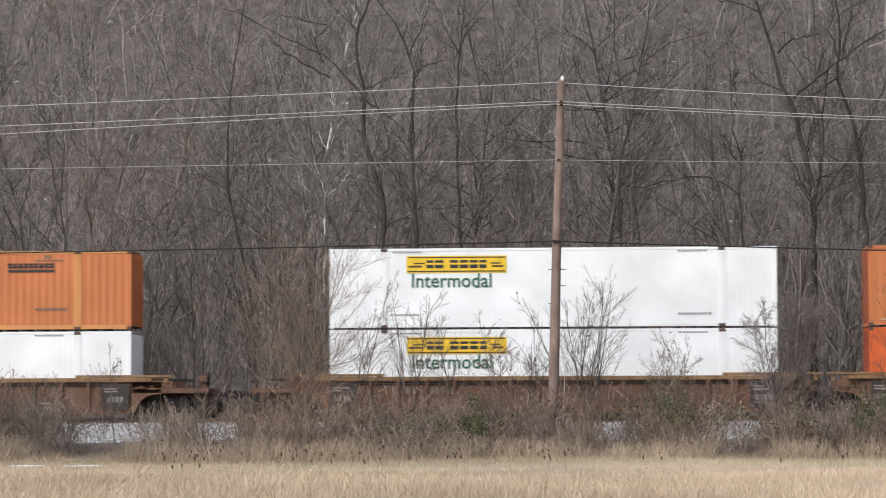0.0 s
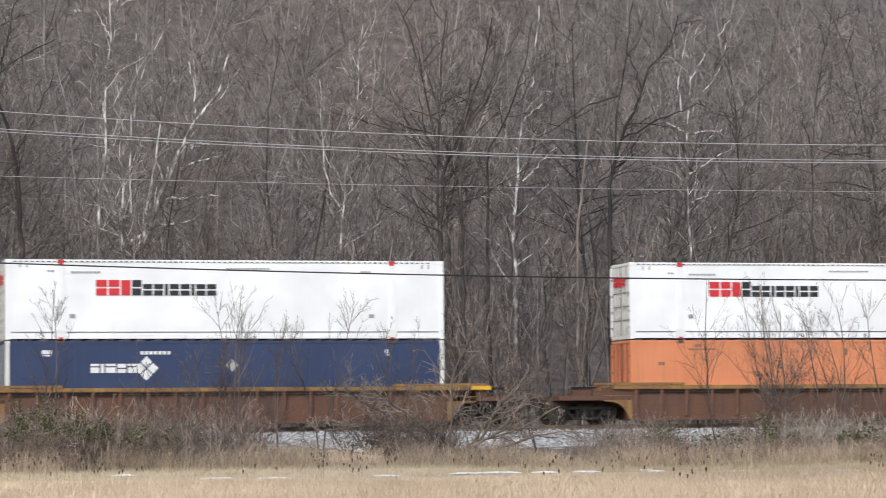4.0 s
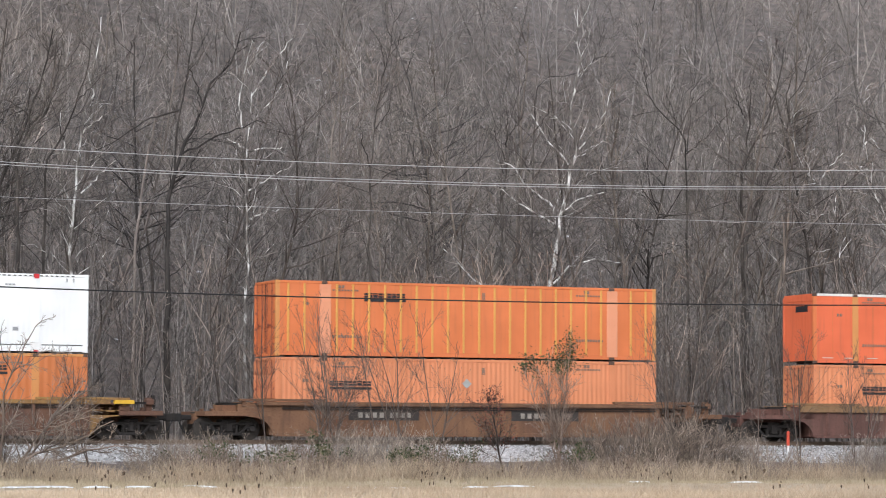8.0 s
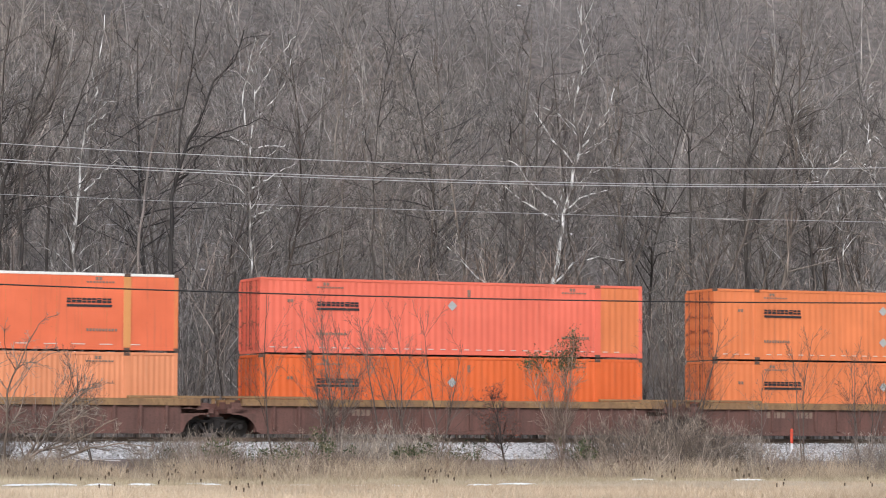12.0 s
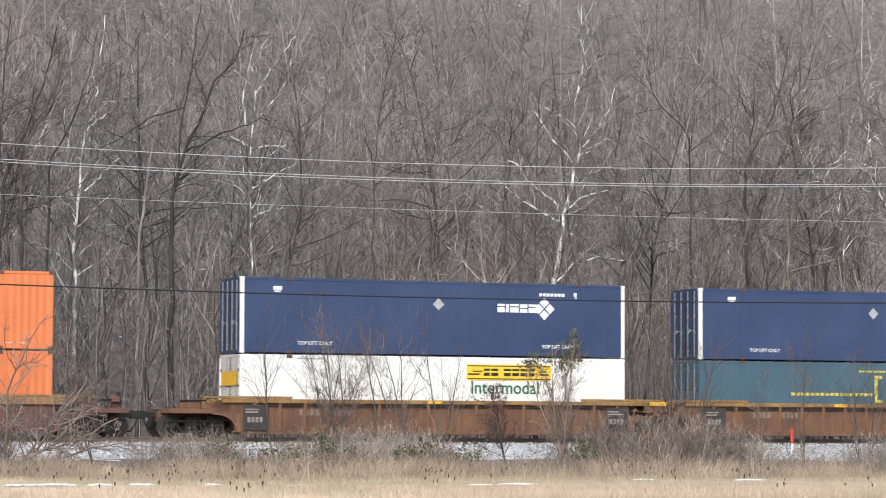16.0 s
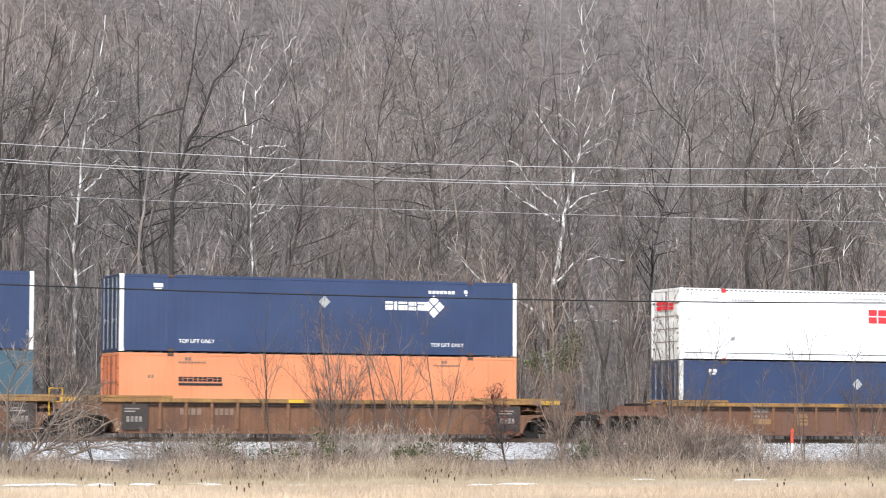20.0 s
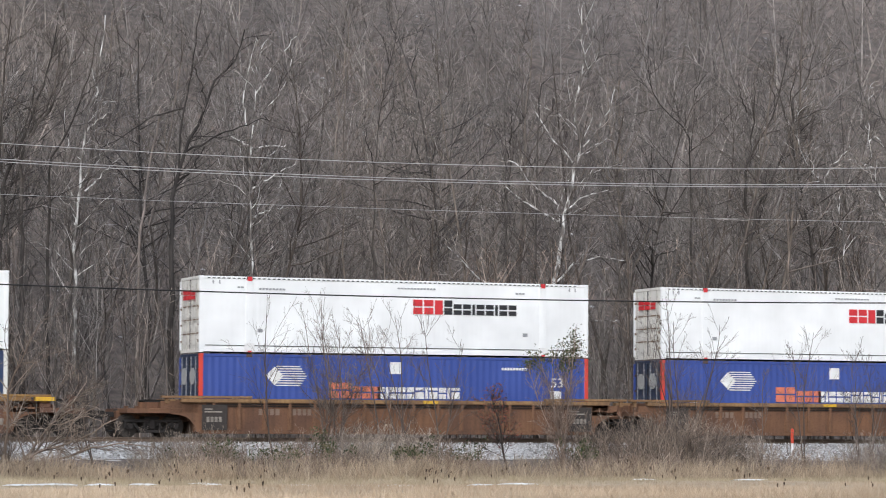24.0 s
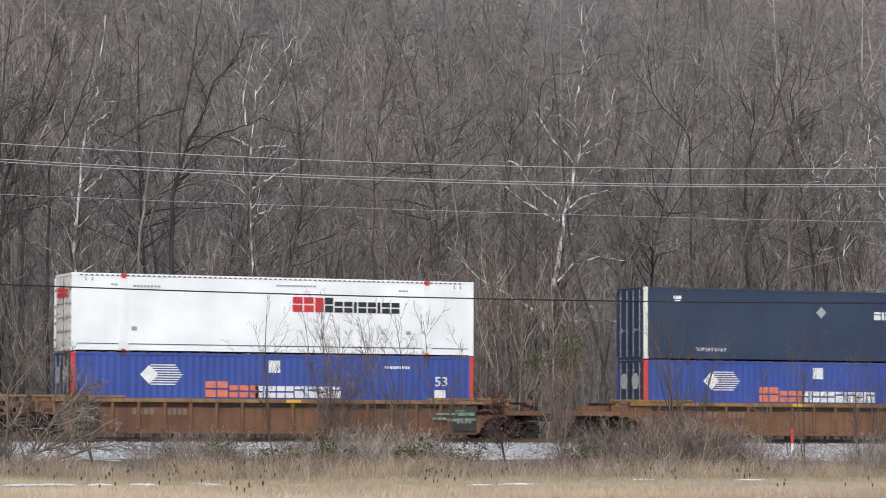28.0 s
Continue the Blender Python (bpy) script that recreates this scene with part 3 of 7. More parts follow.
def word(name, text, size, mat, parent, at, stretch=1.0, label=""):
    """Plain lettering with the built-in font, laid flat on the near side."""
    key = (text, size, mat, stretch)
    if key not in glyph_cache:
        cu = bpy.data.curves.new(name, "FONT")
        cu.body, cu.size, cu.extrude, cu.resolution_u, cu.offset = text, size, 0.003, 3, size * 0.012
        tmp = bpy.data.objects.new(name, cu)
        scene.collection.objects.link(tmp)
        me = bpy.data.meshes.new_from_object(tmp.evaluated_get(bpy.context.evaluated_depsgraph_get()))
        bpy.data.objects.remove(tmp)
        me.transform(Matrix.Diagonal((stretch, 1, 1, 1)))
        me.transform(pose(0, 0, 0, 90, 0, 0))
        me.materials.clear()
        me.materials.append(M[mat])
        glyph_cache[key] = me
    return part(name, glyph_cache[key], parent, at, label)


def corrugated(x0, x1, z0, z1, pitch=0.28, depth=0.019, y=0.0, flip=1):
    """A pressed side sheet with trapezoid waves."""
    n = max(1, round((x1 - x0) / pitch))
    p = (x1 - x0) / n
    pts = []
    for i in range(n):
        a = x0 + i * p
        pts += [(a, 0.0), (a + p * 0.32, 0.0), (a + p * 0.5, depth), (a + p * 0.82, depth)]
    pts.append((x1, 0.0))
    pts = np.array(pts)
    lo = np.stack([pts[:, 0], y + flip * pts[:, 1], np.full(len(pts), z0)], 1)
    hi = lo.copy()
    hi[:, 2] = z1
    k = len(pts)
    i = np.arange(k - 1)
    return np.concatenate([lo, hi]), np.stack([i, i + 1, i + 1 + k, i + k], 1)


shell_cache = {}


def shells(kind, body, frame_mat, post):
    """The shared meshes of one make of container."""
    key = (kind, body, frame_mat, post)
    if key in shell_cache:
        return shell_cache[key]
    s = {}
    z0, z1 = 0.19, TALL - 0.11
    pitch = {"fine": 0.20, "soft": 0.28, "close": 0.2, "wave": 0.28, "rib": 0.62, "flat": 16.0}[kind]
    depth = {"fine": 0.0035, "soft": 0.008, "close": 0.018, "wave": 0.017, "rib": 0.01, "flat": 0.0}[kind]
    bays = [(0.16, 1.84), (2.12, LONG - 2.12), (LONG - 1.84, LONG - 0.16)]
    s["side"] = [mesh_of("side_panel", *corrugated(a, b, z0, z1, pitch, depth, 0.012), body) for a, b in bays]
    s["back"] = mesh_of("side_panel", *corrugated(0.16, LONG - 0.16, z0, z1, pitch, depth, WIDE - 0.012, -1), body)
    s["end"] = bm_mesh("end_wall", boxes([(LONG - 0.05, 0.12, 0.16, LONG - 0.02, WIDE - 0.12, TALL - 0.1)] + [(LONG - 0.02, 0.2 + i * 0.24, 0.2, LONG - 0.004, 0.32 + i * 0.24, TALL - 0.15) for i in range(9)]), body)
    s["roof"] = bm_mesh("roof", boxes([(0.05, 0.05, TALL - 0.04, LONG - 0.05, WIDE - 0.05, TALL - 0.012)] + [(0.4 + i * 0.6, 0.14, TALL - 0.012, 0.62 + i * 0.6, WIDE - 0.14, TALL - 0.002) for i in range(26)]), body)
    s["floor"] = bm_mesh("floor", boxes([(0.1, 0.1, 0.1, LONG - 0.1, WIDE - 0.1, 0.16)] + [(0.6 + i * 0.6, 0.1, 0.02, 0.66 + i * 0.6, WIDE - 0.1, 0.1) for i in range(25)]), "gap")
    s["top_rail"] = bm_mesh("top_rail", boxes([(0.16, -0.002, z1, LONG - 0.16, 0.08, TALL - 0.006)], 0.01), "white_post" if kind == "flat" else body if kind == "rib" else frame_mat)
    s["stake"] = bm_mesh("stake", boxes([(-0.042, -0.03, z0, 0.042, 0.012, z1)], 0.01), "stake_amber")
    s["bottom_rail"] = bm_mesh("bottom_rail", boxes([(0.16, 0.0, 0.03, LONG - 0.16, 0.07, z0)], 0.008), body if kind in ("flat", "rib") else frame_mat)
    s["corner"] = bm_mesh("corner_post", boxes([(0, 0, 0.118, 0.16, 0.12, TALL - 0.118)], 0.012), post)
    s["far_corner"] = bm_mesh("corner_post", boxes([(0, 0, 0.118, 0.16, 0.12, TALL - 0.118)], 0.012), body)
    s["lift"] = bm_mesh("lift_post", boxes([(-0.14 if kind != "rib" else -0.2, -0.012, 0.13, 0.14 if kind != "rib" else 0.26, 0.06, TALL - 0.13), (-0.05, -0.02, 0.13, 0.05, -0.012, TALL - 0.13)], 0.006), frame_mat)
    s["cast"] = bm_mesh("corner_casting", boxes([(0, -0.006, 0, 0.178, 0.162, 0.118)], 0.012), "rust_fit" if post in ("navy", "royal", "orange", "orange_amber", "orange_deep") else post)
    s["lock"] = bm_mesh("stacking_lock", boxes([(-0.08, 0.02, -0.045, 0.08, 0.16, 0.0)]), "gap")
    s["fit"] = bm_mesh("lift_fitting", boxes([(-0.12, -0.016, 0.01, 0.12, 0.15, 0.12)], 0.012), "rust_fit")
    shell_cache[key] = s
    return s


door_cache = {}


def doors(parent, mat, rod_mat):
    """Two door leaves with lock rods on the end that faces back along the train."""
    key = (mat, rod_mat)
    if key not in door_cache:
        leaf = boxes([(0.03, 0, 0.16, 0.07, 1.14, TALL - 0.12)] + [(0.012, 0.08, 0.28 + i * 0.52, 0.03, 1.06, 0.64 + i * 0.52) for i in range(5)], 0.004)
        rod = bmesh.new()
        bmesh.ops.create_cone(rod, cap_ends=True, segments=8, radius1=0.017, radius2=0.017, depth=TALL - 0.2, matrix=pose(-0.012, 0, TALL / 2))
        for z in (0.35, 1.1, 1.8, 2.5):
            bmesh.ops.create_cube(rod, size=1, matrix=Matrix.LocRotScale((-0.004, 0, z), None, (0.03, 0.1, 0.06)))
        handle = boxes([(-0.03, 0, 1.16, -0.015, 0.42, 1.2), (-0.03, 0.36, 1.1, -0.005, 0.42, 1.26)], 0.004)
        frame_bm = boxes([(0.005, 0.12, TALL - 0.118, 0.1, WIDE - 0.12, TALL - 0.004)], 0.008)
        sill_bm = boxes([(0.005, 0.12, 0.0, 0.1, WIDE - 0.12, 0.15)], 0.008)
        strap = boxes([(0.0, 0.0, 0.0, 0.035, 0.16, 0.09)], 0.006)
        seam = boxes([(0.018, 0.0, 0.16, 0.031, 0.022, TALL - 0.12)])
        cross = boxes([(0.004, 0.1, 0.0, 0.0295, 1.04, 0.05)])
        door_cache[key + ("extra",)] = [bm_mesh("hinge", strap, "door_rust" if "white" in mat else "door_brick" if "orange" in mat or mat == "coral" else "rust_fit"), bm_mesh("gasket", seam, "gap"), bm_mesh("door_rib", cross, "door_rust" if "white" in mat else mat)]
        door_cache[key] = [bm_mesh("door_leaf", leaf, mat), bm_mesh("lock_rod", rod, rod_mat), bm_mesh("door_handle", handle, rod_mat), bm_mesh("door_header", frame_bm, mat), bm_mesh("door_sill", sill_bm, mat)]
    leaf, rod, handle, header, sill = door_cache[key]
    part("door_sill", sill, parent)
    part("door_header", header, parent)
    for y in (0.14, WIDE - 1.28):
        d = part("door_leaf", leaf, parent, (0, y, 0))
        for dy in (0.28, 0.86):
            part("lock_rod", rod, d, (0, dy, 0))
        part("door_handle", handle, d, (0, 0.3, 0))
        hinge, gasket, rib = door_cache[key + ("extra",)]
        part("gasket", gasket, d, (0, 1.12 if y < 1 else 0.0, 0))
        for k in range(4):
            part("hinge", hinge, d, (0, -0.02 if y < 1 else 1.0, 0.4 + k * 0.62))
            part("door_rib", rib, d, (0, 0, 0.7 + k * 0.52))


def container(label, kind, body, frame_mat="", post="", door="", rod="grey_mark", patch=()):
    frame_mat, post, door = frame_mat or body, post or body, door or body
    s = shells(kind, body, frame_mat, post)
    ob = tagged(new("freight_container"), label, "container", group="containers on the train")
    for k, me in enumerate(s["side"]):
        swap = dict(patch).get(k)
        part("side_panel", shells(kind, swap, swap, swap)["side"][k] if swap else me, ob, label="side panel of a different orange" if swap else "")
    part("far_side_panel", s["back"], ob)
    part("end_wall", s["end"], ob)
    part("roof", s["roof"], ob)
    part("floor", s["floor"], ob)
    part("top_rail", s["top_rail"], ob)
    part("bottom_rail", s["bottom_rail"], ob)
    for x in (0, LONG - 0.16):
        for y in (0, WIDE - 0.12):
            part("corner_post", s["corner"] if y == 0 else s["far_corner"], ob, (x, y, 0))
    for x in (1.98, LONG - 1.98):
        part("stacking_lock", s["lock"], ob, (x, 0, 0))
        part("stacking_lock", s["lock"], ob, (x, WIDE - 0.16, 0))
    for x in (0, LONG - 0.178):
        for z in (0, TALL - 0.118):
            part("corner_casting", s["cast"], ob, (x, 0, z))
    for x in (1.98, LONG - 1.98):
        part("lift_post", s["lift"], ob, (x, 0, 0))
        for z in (0.0, TALL - 0.13):
            part("lift_fitting", s["fit"], ob, (x, 0, z))
    if kind == "rib":
        for i in range(24):
            x = 0.5 + i * 0.66
            if min(abs(x - 1.98), abs(x - LONG + 1.98)) > 0.3:
                part("stake", s["stake"], ob, (x, 0, 0), "amber steel side stake")
    if kind == "flat":
        decal("panel_seam", [(0.9 + i * 0.96, 0.2, 0.912 + i * 0.96, TALL - 0.12) for i in range(15)], "orange_amber", ob, (0, 0.01, 0))
        part("end_wall", bm_mesh("end_wall", boxes([(0.02, 0.12, 0.12, 0.06, WIDE - 0.12, TALL - 0.02), (0.0, 0.12, TALL - 0.3, 0.02, WIDE - 0.12, TALL - 0.02)], 0.006), body), ob)
        part("end_plate", bm_mesh("end_plate", boxes([(0.005, 0.5, 2.15, 0.018, 1.5, 2.4)]), "black_mark"), ob)
    else:
        doors(ob, door, rod)
    return ob


def bars(n, w, h, gap):
    return [(i * (w + gap), 0, i * (w + gap) + w, h) for i in range(n)]


def small_print(ob, mat, spots):
    """Unreadable stencils as short bars."""
    for x, z, n, w, h in spots:
        decal("stencil", bars(n, w, h, w * 0.35), mat, ob, (x, -0.004, z))


def orange_marks(ob, x, z, mat="black_mark", size=0.29):
    """A nine-letter wordmark over a thick rule, as plain shapes."""
    r, w = glyphs("sLHoosHoo", size)
    r = [(a * 0.97, b * 0.82 + 0.15, c * 0.97, min(d, size * 0.74) * 0.82 + 0.15) for a, b, c, d in r] + [(0, 0, w * 0.97, 0.09)]
    decal("wordmark", r, mat, ob, (x, -0.004, z))


def disc(ob, x, z, mat="plate_mark", r=0.2):
    """A pale square hazard plate hung on its corner, with its holder."""
    bm = boxes([(-r * 0.55, -0.006, -r * 0.55, r * 0.55, 0.0, r * 0.55)])
    bmesh.ops.create_cube(bm, size=1, matrix=pose(0, -0.008, 0, 0, 45, 0) @ Matrix.Diagonal((r * 1.4, 0.008, r * 1.4, 1)))
    part("hazard_plate", bm_mesh("hazard_plate", bm, mat), ob, (x, -0.004, z))


def orange_box(body="orange", kind="wave", mark=2.3, discs=(), post="", door="", z=1.68, frame_mat="", tape=False, patch=()):
    ob = container({"orange_deep": "bright orange", "coral": "coral red faded", "orange_pale": "faded pale orange", "orange_red": "red-orange"}.get(body, "orange") + (" ribbed steel" if kind == "rib" else " smooth-sided" if kind == "flat" else " corrugated steel") + " freight container with dark wordmark",
                   kind, body, frame_mat, post, door or body, "door_brick", patch)
    if mark is not None:
        orange_marks(ob, mark, z)
    for x, z in discs:
        disc(ob, x, z)
    small_print(ob, "faint_mark", [(2.3, 2.52, 9, 0.09, 0.06), (2.55, 2.62, 2, 0.1, 0.12), (12.6, 2.52, 9, 0.09, 0.06), (12.95, 2.62, 2, 0.1, 0.12), (12.6, 0.72, 10, 0.09, 0.1), (2.3, 0.72, 10, 0.09, 0.1), (8.55, 2.3, 2, 0.05, 0.28), (1.1, 1.95, 2, 0.1, 0.12)])
    if tape:
        step, dash = (1.06, 0.5) if kind == "flat" else (0.5, 0.22)
        decal("reflective_tape", [(0.4 + i * step, 0, 0.4 + dash + i * step, 0.036) for i in range(int(15.3 / step))], "tape_mark", ob, (0, -0.004, 0.22))
    return ob


def white_logistics(mark, door="door_white"):
    """White box: three red blocks and nine black ones for the wordmark, red tabs at the lift points."""
    ob = container("white corrugated freight container with red and black wordmark", "fine", "white", "white", "white", door, "door_rod")
    r, w = glyphs("XBo", 0.56)
    r = [(a * 1.07, b, c * 1.07, d if c < 0.85 else d * 1.33) for a, b, c, d in r]
    decal("red_wordmark", r, "red_mark", ob, (mark + 0.05, -0.004, 1.6))
    r, w2 = glyphs("Looisoios", 0.56)
    decal("black_wordmark", [(a * 1.07, b, c * 1.07, d) for a, b, c, d in r], "black_mark", ob, (mark + 0.05 + w * 1.07, -0.004, 1.6))
    for x in (1.98, LONG - 1.98):
        decal("red_tab", [(-0.09, 0, 0.09, 0.17)], "red_mark", ob, (x, -0.022, TALL - 0.18))
    decal("black_line", [(0.22, 0, 1.78, 0.025), (2.18, 0, LONG - 2.18, 0.025), (LONG - 1.78, 0, LONG - 0.22, 0.025)], "black_mark", ob, (0, -0.006, 0.26))
    # black dashes that paint the shade in the top rail's notches
    decal("vent_strip", [(0.3 + i * 0.2, 0, 0.4 + i * 0.2, 0.04) for i in range(77)], "black_mark", ob, (0, -0.006, TALL - 0.1))
    for x in (1.98, LONG - 1.98):
        decal("lift_cover", [(-0.2, 0, 0.2, 0.34)], "white_mark", ob, (x, -0.024, 0.02))
        decal("red_tab", [(-0.08, 0, 0.08, 0.06)], "red_mark", ob, (x, -0.032, 0.02))
    small_print(ob, "grey_mark", [(1.5, 2.45, 2, 0.1, 0.06), (2.35, 2.4, 8, 0.1, 0.07), (8.0, 2.55, 12, 0.1, 0.06), (13.0, 2.45, 3, 0.1, 0.06), (2.3, 0.78, 1, 0.2, 0.14), (0.5, 2.6, 1, 0.05, 0.14), (0.75, 2.6, 1, 0.05, 0.14), (15.3, 2.6, 1, 0.05, 0.14), (15.55, 2.6, 1, 0.05, 0.14), (13.3, 0.78, 1, 0.2, 0.14)])
    r, w = glyphs("XBo", 0.36)
    bm = boxes([(-0.03, WIDE - 0.55 - x1 * 2.0, z0, -0.015, WIDE - 0.55 - x0 * 2.0, z1) for x0, z0, x1, z1 in r])
    part("red_door_mark", bm_mesh("red_door_mark", bm, "red_mark"), ob, (-0.02, -0.05, 2.02))["kind"] = "stuff"
    return ob


def diamond(ob, x, z, mat="white_mark", r=0.26, hole=True):
    bm = bmesh.new()
    for i in range(4):
        a = i * 90
        if hole:
            bmesh.ops.create_cube(bm, size=1, matrix=pose(r * 0.52 * math.cos(radians(a)), 0, r * 0.52 * math.sin(radians(a)), 0, 45, 0) @ Matrix.Diagonal((r * 0.62, 0.006, r * 0.62, 1)))
    if not hole:
        bmesh.ops.create_cube(bm, size=1, matrix=pose(0, 0, 0, 0, 45, 0) @ Matrix.Diagonal((r * 1.4, 0.006, r * 1.4, 1)))
    part("diamond_mark", bm_mesh("diamond_mark", bm, mat), ob, (x, -0.006, z))


def navy_box(body="navy", post="white_post", mark=10.7, small=-2.6):
    ob = container("navy blue corrugated freight container with white corner posts", "fine", body, body, post, "navy_dark", "grey_mark")
    r, w = glyphs("LiHoX", 0.44)
    r = [(a * 1.28, b, c * 1.28, min(d, 0.33)) for a, b, c, d in r]
    decal("white_wordmark", r, "white_mark", ob, (mark - 0.1, -0.004, 1.74))
    diamond(ob, mark + 1.92, 1.9, "white_mark", 0.46)
    diamond(ob, mark + small, 2.0, "plate_mark", 0.24, False)
    small_print(ob, "white_mark", [(mark + 1.7, 2.4, 7, 0.12, 0.12), (1.3, 2.42, 1, 0.36, 0.14), (13.9, 2.42, 1, 0.36, 0.14), (1.35, 2.34, 1, 0.26, 0.05), (13.95, 2.34, 1, 0.26, 0.05)])
    word("lettering", "TOP LIFT ONLY", 0.2, "white_mark", ob, (2.3, -0.006, 0.34))
    word("lettering", "TOP LIFT ONLY", 0.2, "white_mark", ob, (12.5, -0.006, 0.34))
    return ob


def hauler_box(body="white", mark=2.8):
    """White box with a yellow plate and green lettering."""
    ob = container("white corrugated freight container with yellow plate and green lettering", "fine", body, body, body, "door_grey")
    decal("yellow_plate", [(0, 0, 3.62, 0.62)], "yellow_mark", ob, (mark, -0.004, 2.0))
    decal("plate_rule", [(0.04, 0.54, 3.58, 0.58), (0.04, 0.04, 3.58, 0.08)], "black_mark", ob, (mark, -0.012, 2.0))
    r, w = glyphs("LH HHHL", 0.36)
    decal("dark_wordmark", [(a * 1.3, b, c * 1.3, d * 0.8) for a, b, c, d in r], "black_mark", ob, (mark + 0.72, -0.012, 2.17))
    decal("plate_arrow", [(0, 0.1, 0.5, 0.17), (0.2, 0.22, 0.6, 0.27), (3.05, 0.1, 3.45, 0.17), (3.0, 0.22, 3.35, 0.27)], "brown_mark", ob, (mark + 0.06, -0.012, 2.1))
    word("lettering", "Intermodal", 0.72, "green_mark", ob, (mark + 0.15, -0.006, 1.48), 0.93, "dark green lettering")
    small_print(ob, "grey_mark", [(2.3, 2.72, 8, 0.1, 0.06), (12.6, 2.72, 8, 0.1, 0.06), (12.6, 0.45, 9, 0.1, 0.07), (2.2, 0.45, 8, 0.1, 0.07)])
    if body == "cream":
        part("door_sign", bm_mesh("door_sign", boxes([(-0.05, 0.3, 1.72, -0.035, 2.1, 2.25)]), "bright_yellow"), ob, label="faded yellow sign on the doors")
    return ob


def blue_stack():
    """Royal blue box with red posts; the wordmark is pale orange and white blocks."""
    ob = container("royal blue corrugated freight container with red corner posts", "wave", "royal", "royal", "red_post", "navy_dark", "grey_mark")
    diamond(ob, 3.0, 2.08, "white_mark", 0.36, False)
    decal("speed_stripe", [(0, i * 0.09, 1.25 - abs(i - 4) * 0.07, i * 0.09 + 0.04) for i in range(9)], "white_mark", ob, (3.05, -0.005, 1.7))
    r, w = glyphs("BHsos", 0.62)
    decal("orange_wordmark", [(a, b, c, min(d, 0.46 if a > 0.5 else 0.6)) for a, b, c, d in r], "orange_mark", ob, (5.2, -0.005, 1.25))
    r, w = glyphs("sioosHiHoiH", 0.6)
    decal("white_wordmark", [(a * 0.9, b, c * 0.9, min(d, 0.44 if a > 0.5 else 0.6)) for a, b, c, d in r], "white_mark", ob, (7.17, -0.005, 1.25))
    decal("white_square", [(0, 0, 0.46, 0.46)], "white_mark", ob, (7.7, -0.005, 2.2))
    small_print(ob, "white_mark", [(12.4, 2.4, 9, 0.09, 0.1), (1.3, 0.9, 1, 0.3, 0.3)])
    word("lettering", "53", 0.52, "white_mark", ob, (14.5, -0.012, 1.75), 1.1)
    decal("white_square", [(0, 0, 0.46, 0.4)], "white_mark", ob, (14.5, -0.005, 1.2))
    for y in (0.45, 1.5):
        bm = bmesh.new()
        bmesh.ops.create_cone(bm, cap_ends=True, segments=8, radius1=0.34, radius2=0.34, depth=0.012, matrix=pose(-0.03, y + 0.3, 2.05, 0, 90, 0) @ pose(0, 0, 0, 0, 0, 22.5))
        part("white_door_plate", bm_mesh("white_door_plate", bm, "plate_mark"), ob, (-0.01, 0, 0))
    return ob


def teal_box():
    ob = container("teal blue smooth freight container with yellow marks", "fine", "teal", "teal", "teal", "teal", "grey_mark")
    for x, w in ((8.15, 0.35), (11.6, 0.35)):
        sgn = 0 if x < 9 else 0.22
        decal("yellow_bracket", [(sgn, 0.13, sgn + 0.13, 1.0), (0, 1.0, 0.35, 1.13), (0, 0, 0.35, 0.13)], "lemon_mark", ob, (x, -0.005, 1.24))
    r, w = glyphs("BsH", 1.0)
    decal("yellow_wordmark", [(a * 1.12, b, c * 1.12, min(d, 0.9) * (1.2 if d < 0.8 else 1.0)) for a, b, c, d in r], "lemon_mark", ob, (8.85, -0.005, 1.36))
    small_print(ob, "lemon_mark", [(4.2, 1.52, 17, 0.17, 0.12), (7.4, 2.5, 10, 0.12, 0.08), (13.2, 2.18, 6, 0.14, 0.14)])
    small_print(ob, "white_mark", [(12.4, 2.16, 2, 0.2, 0.18)])
    return ob


# ---- well cars ----
truck_meshes = {}


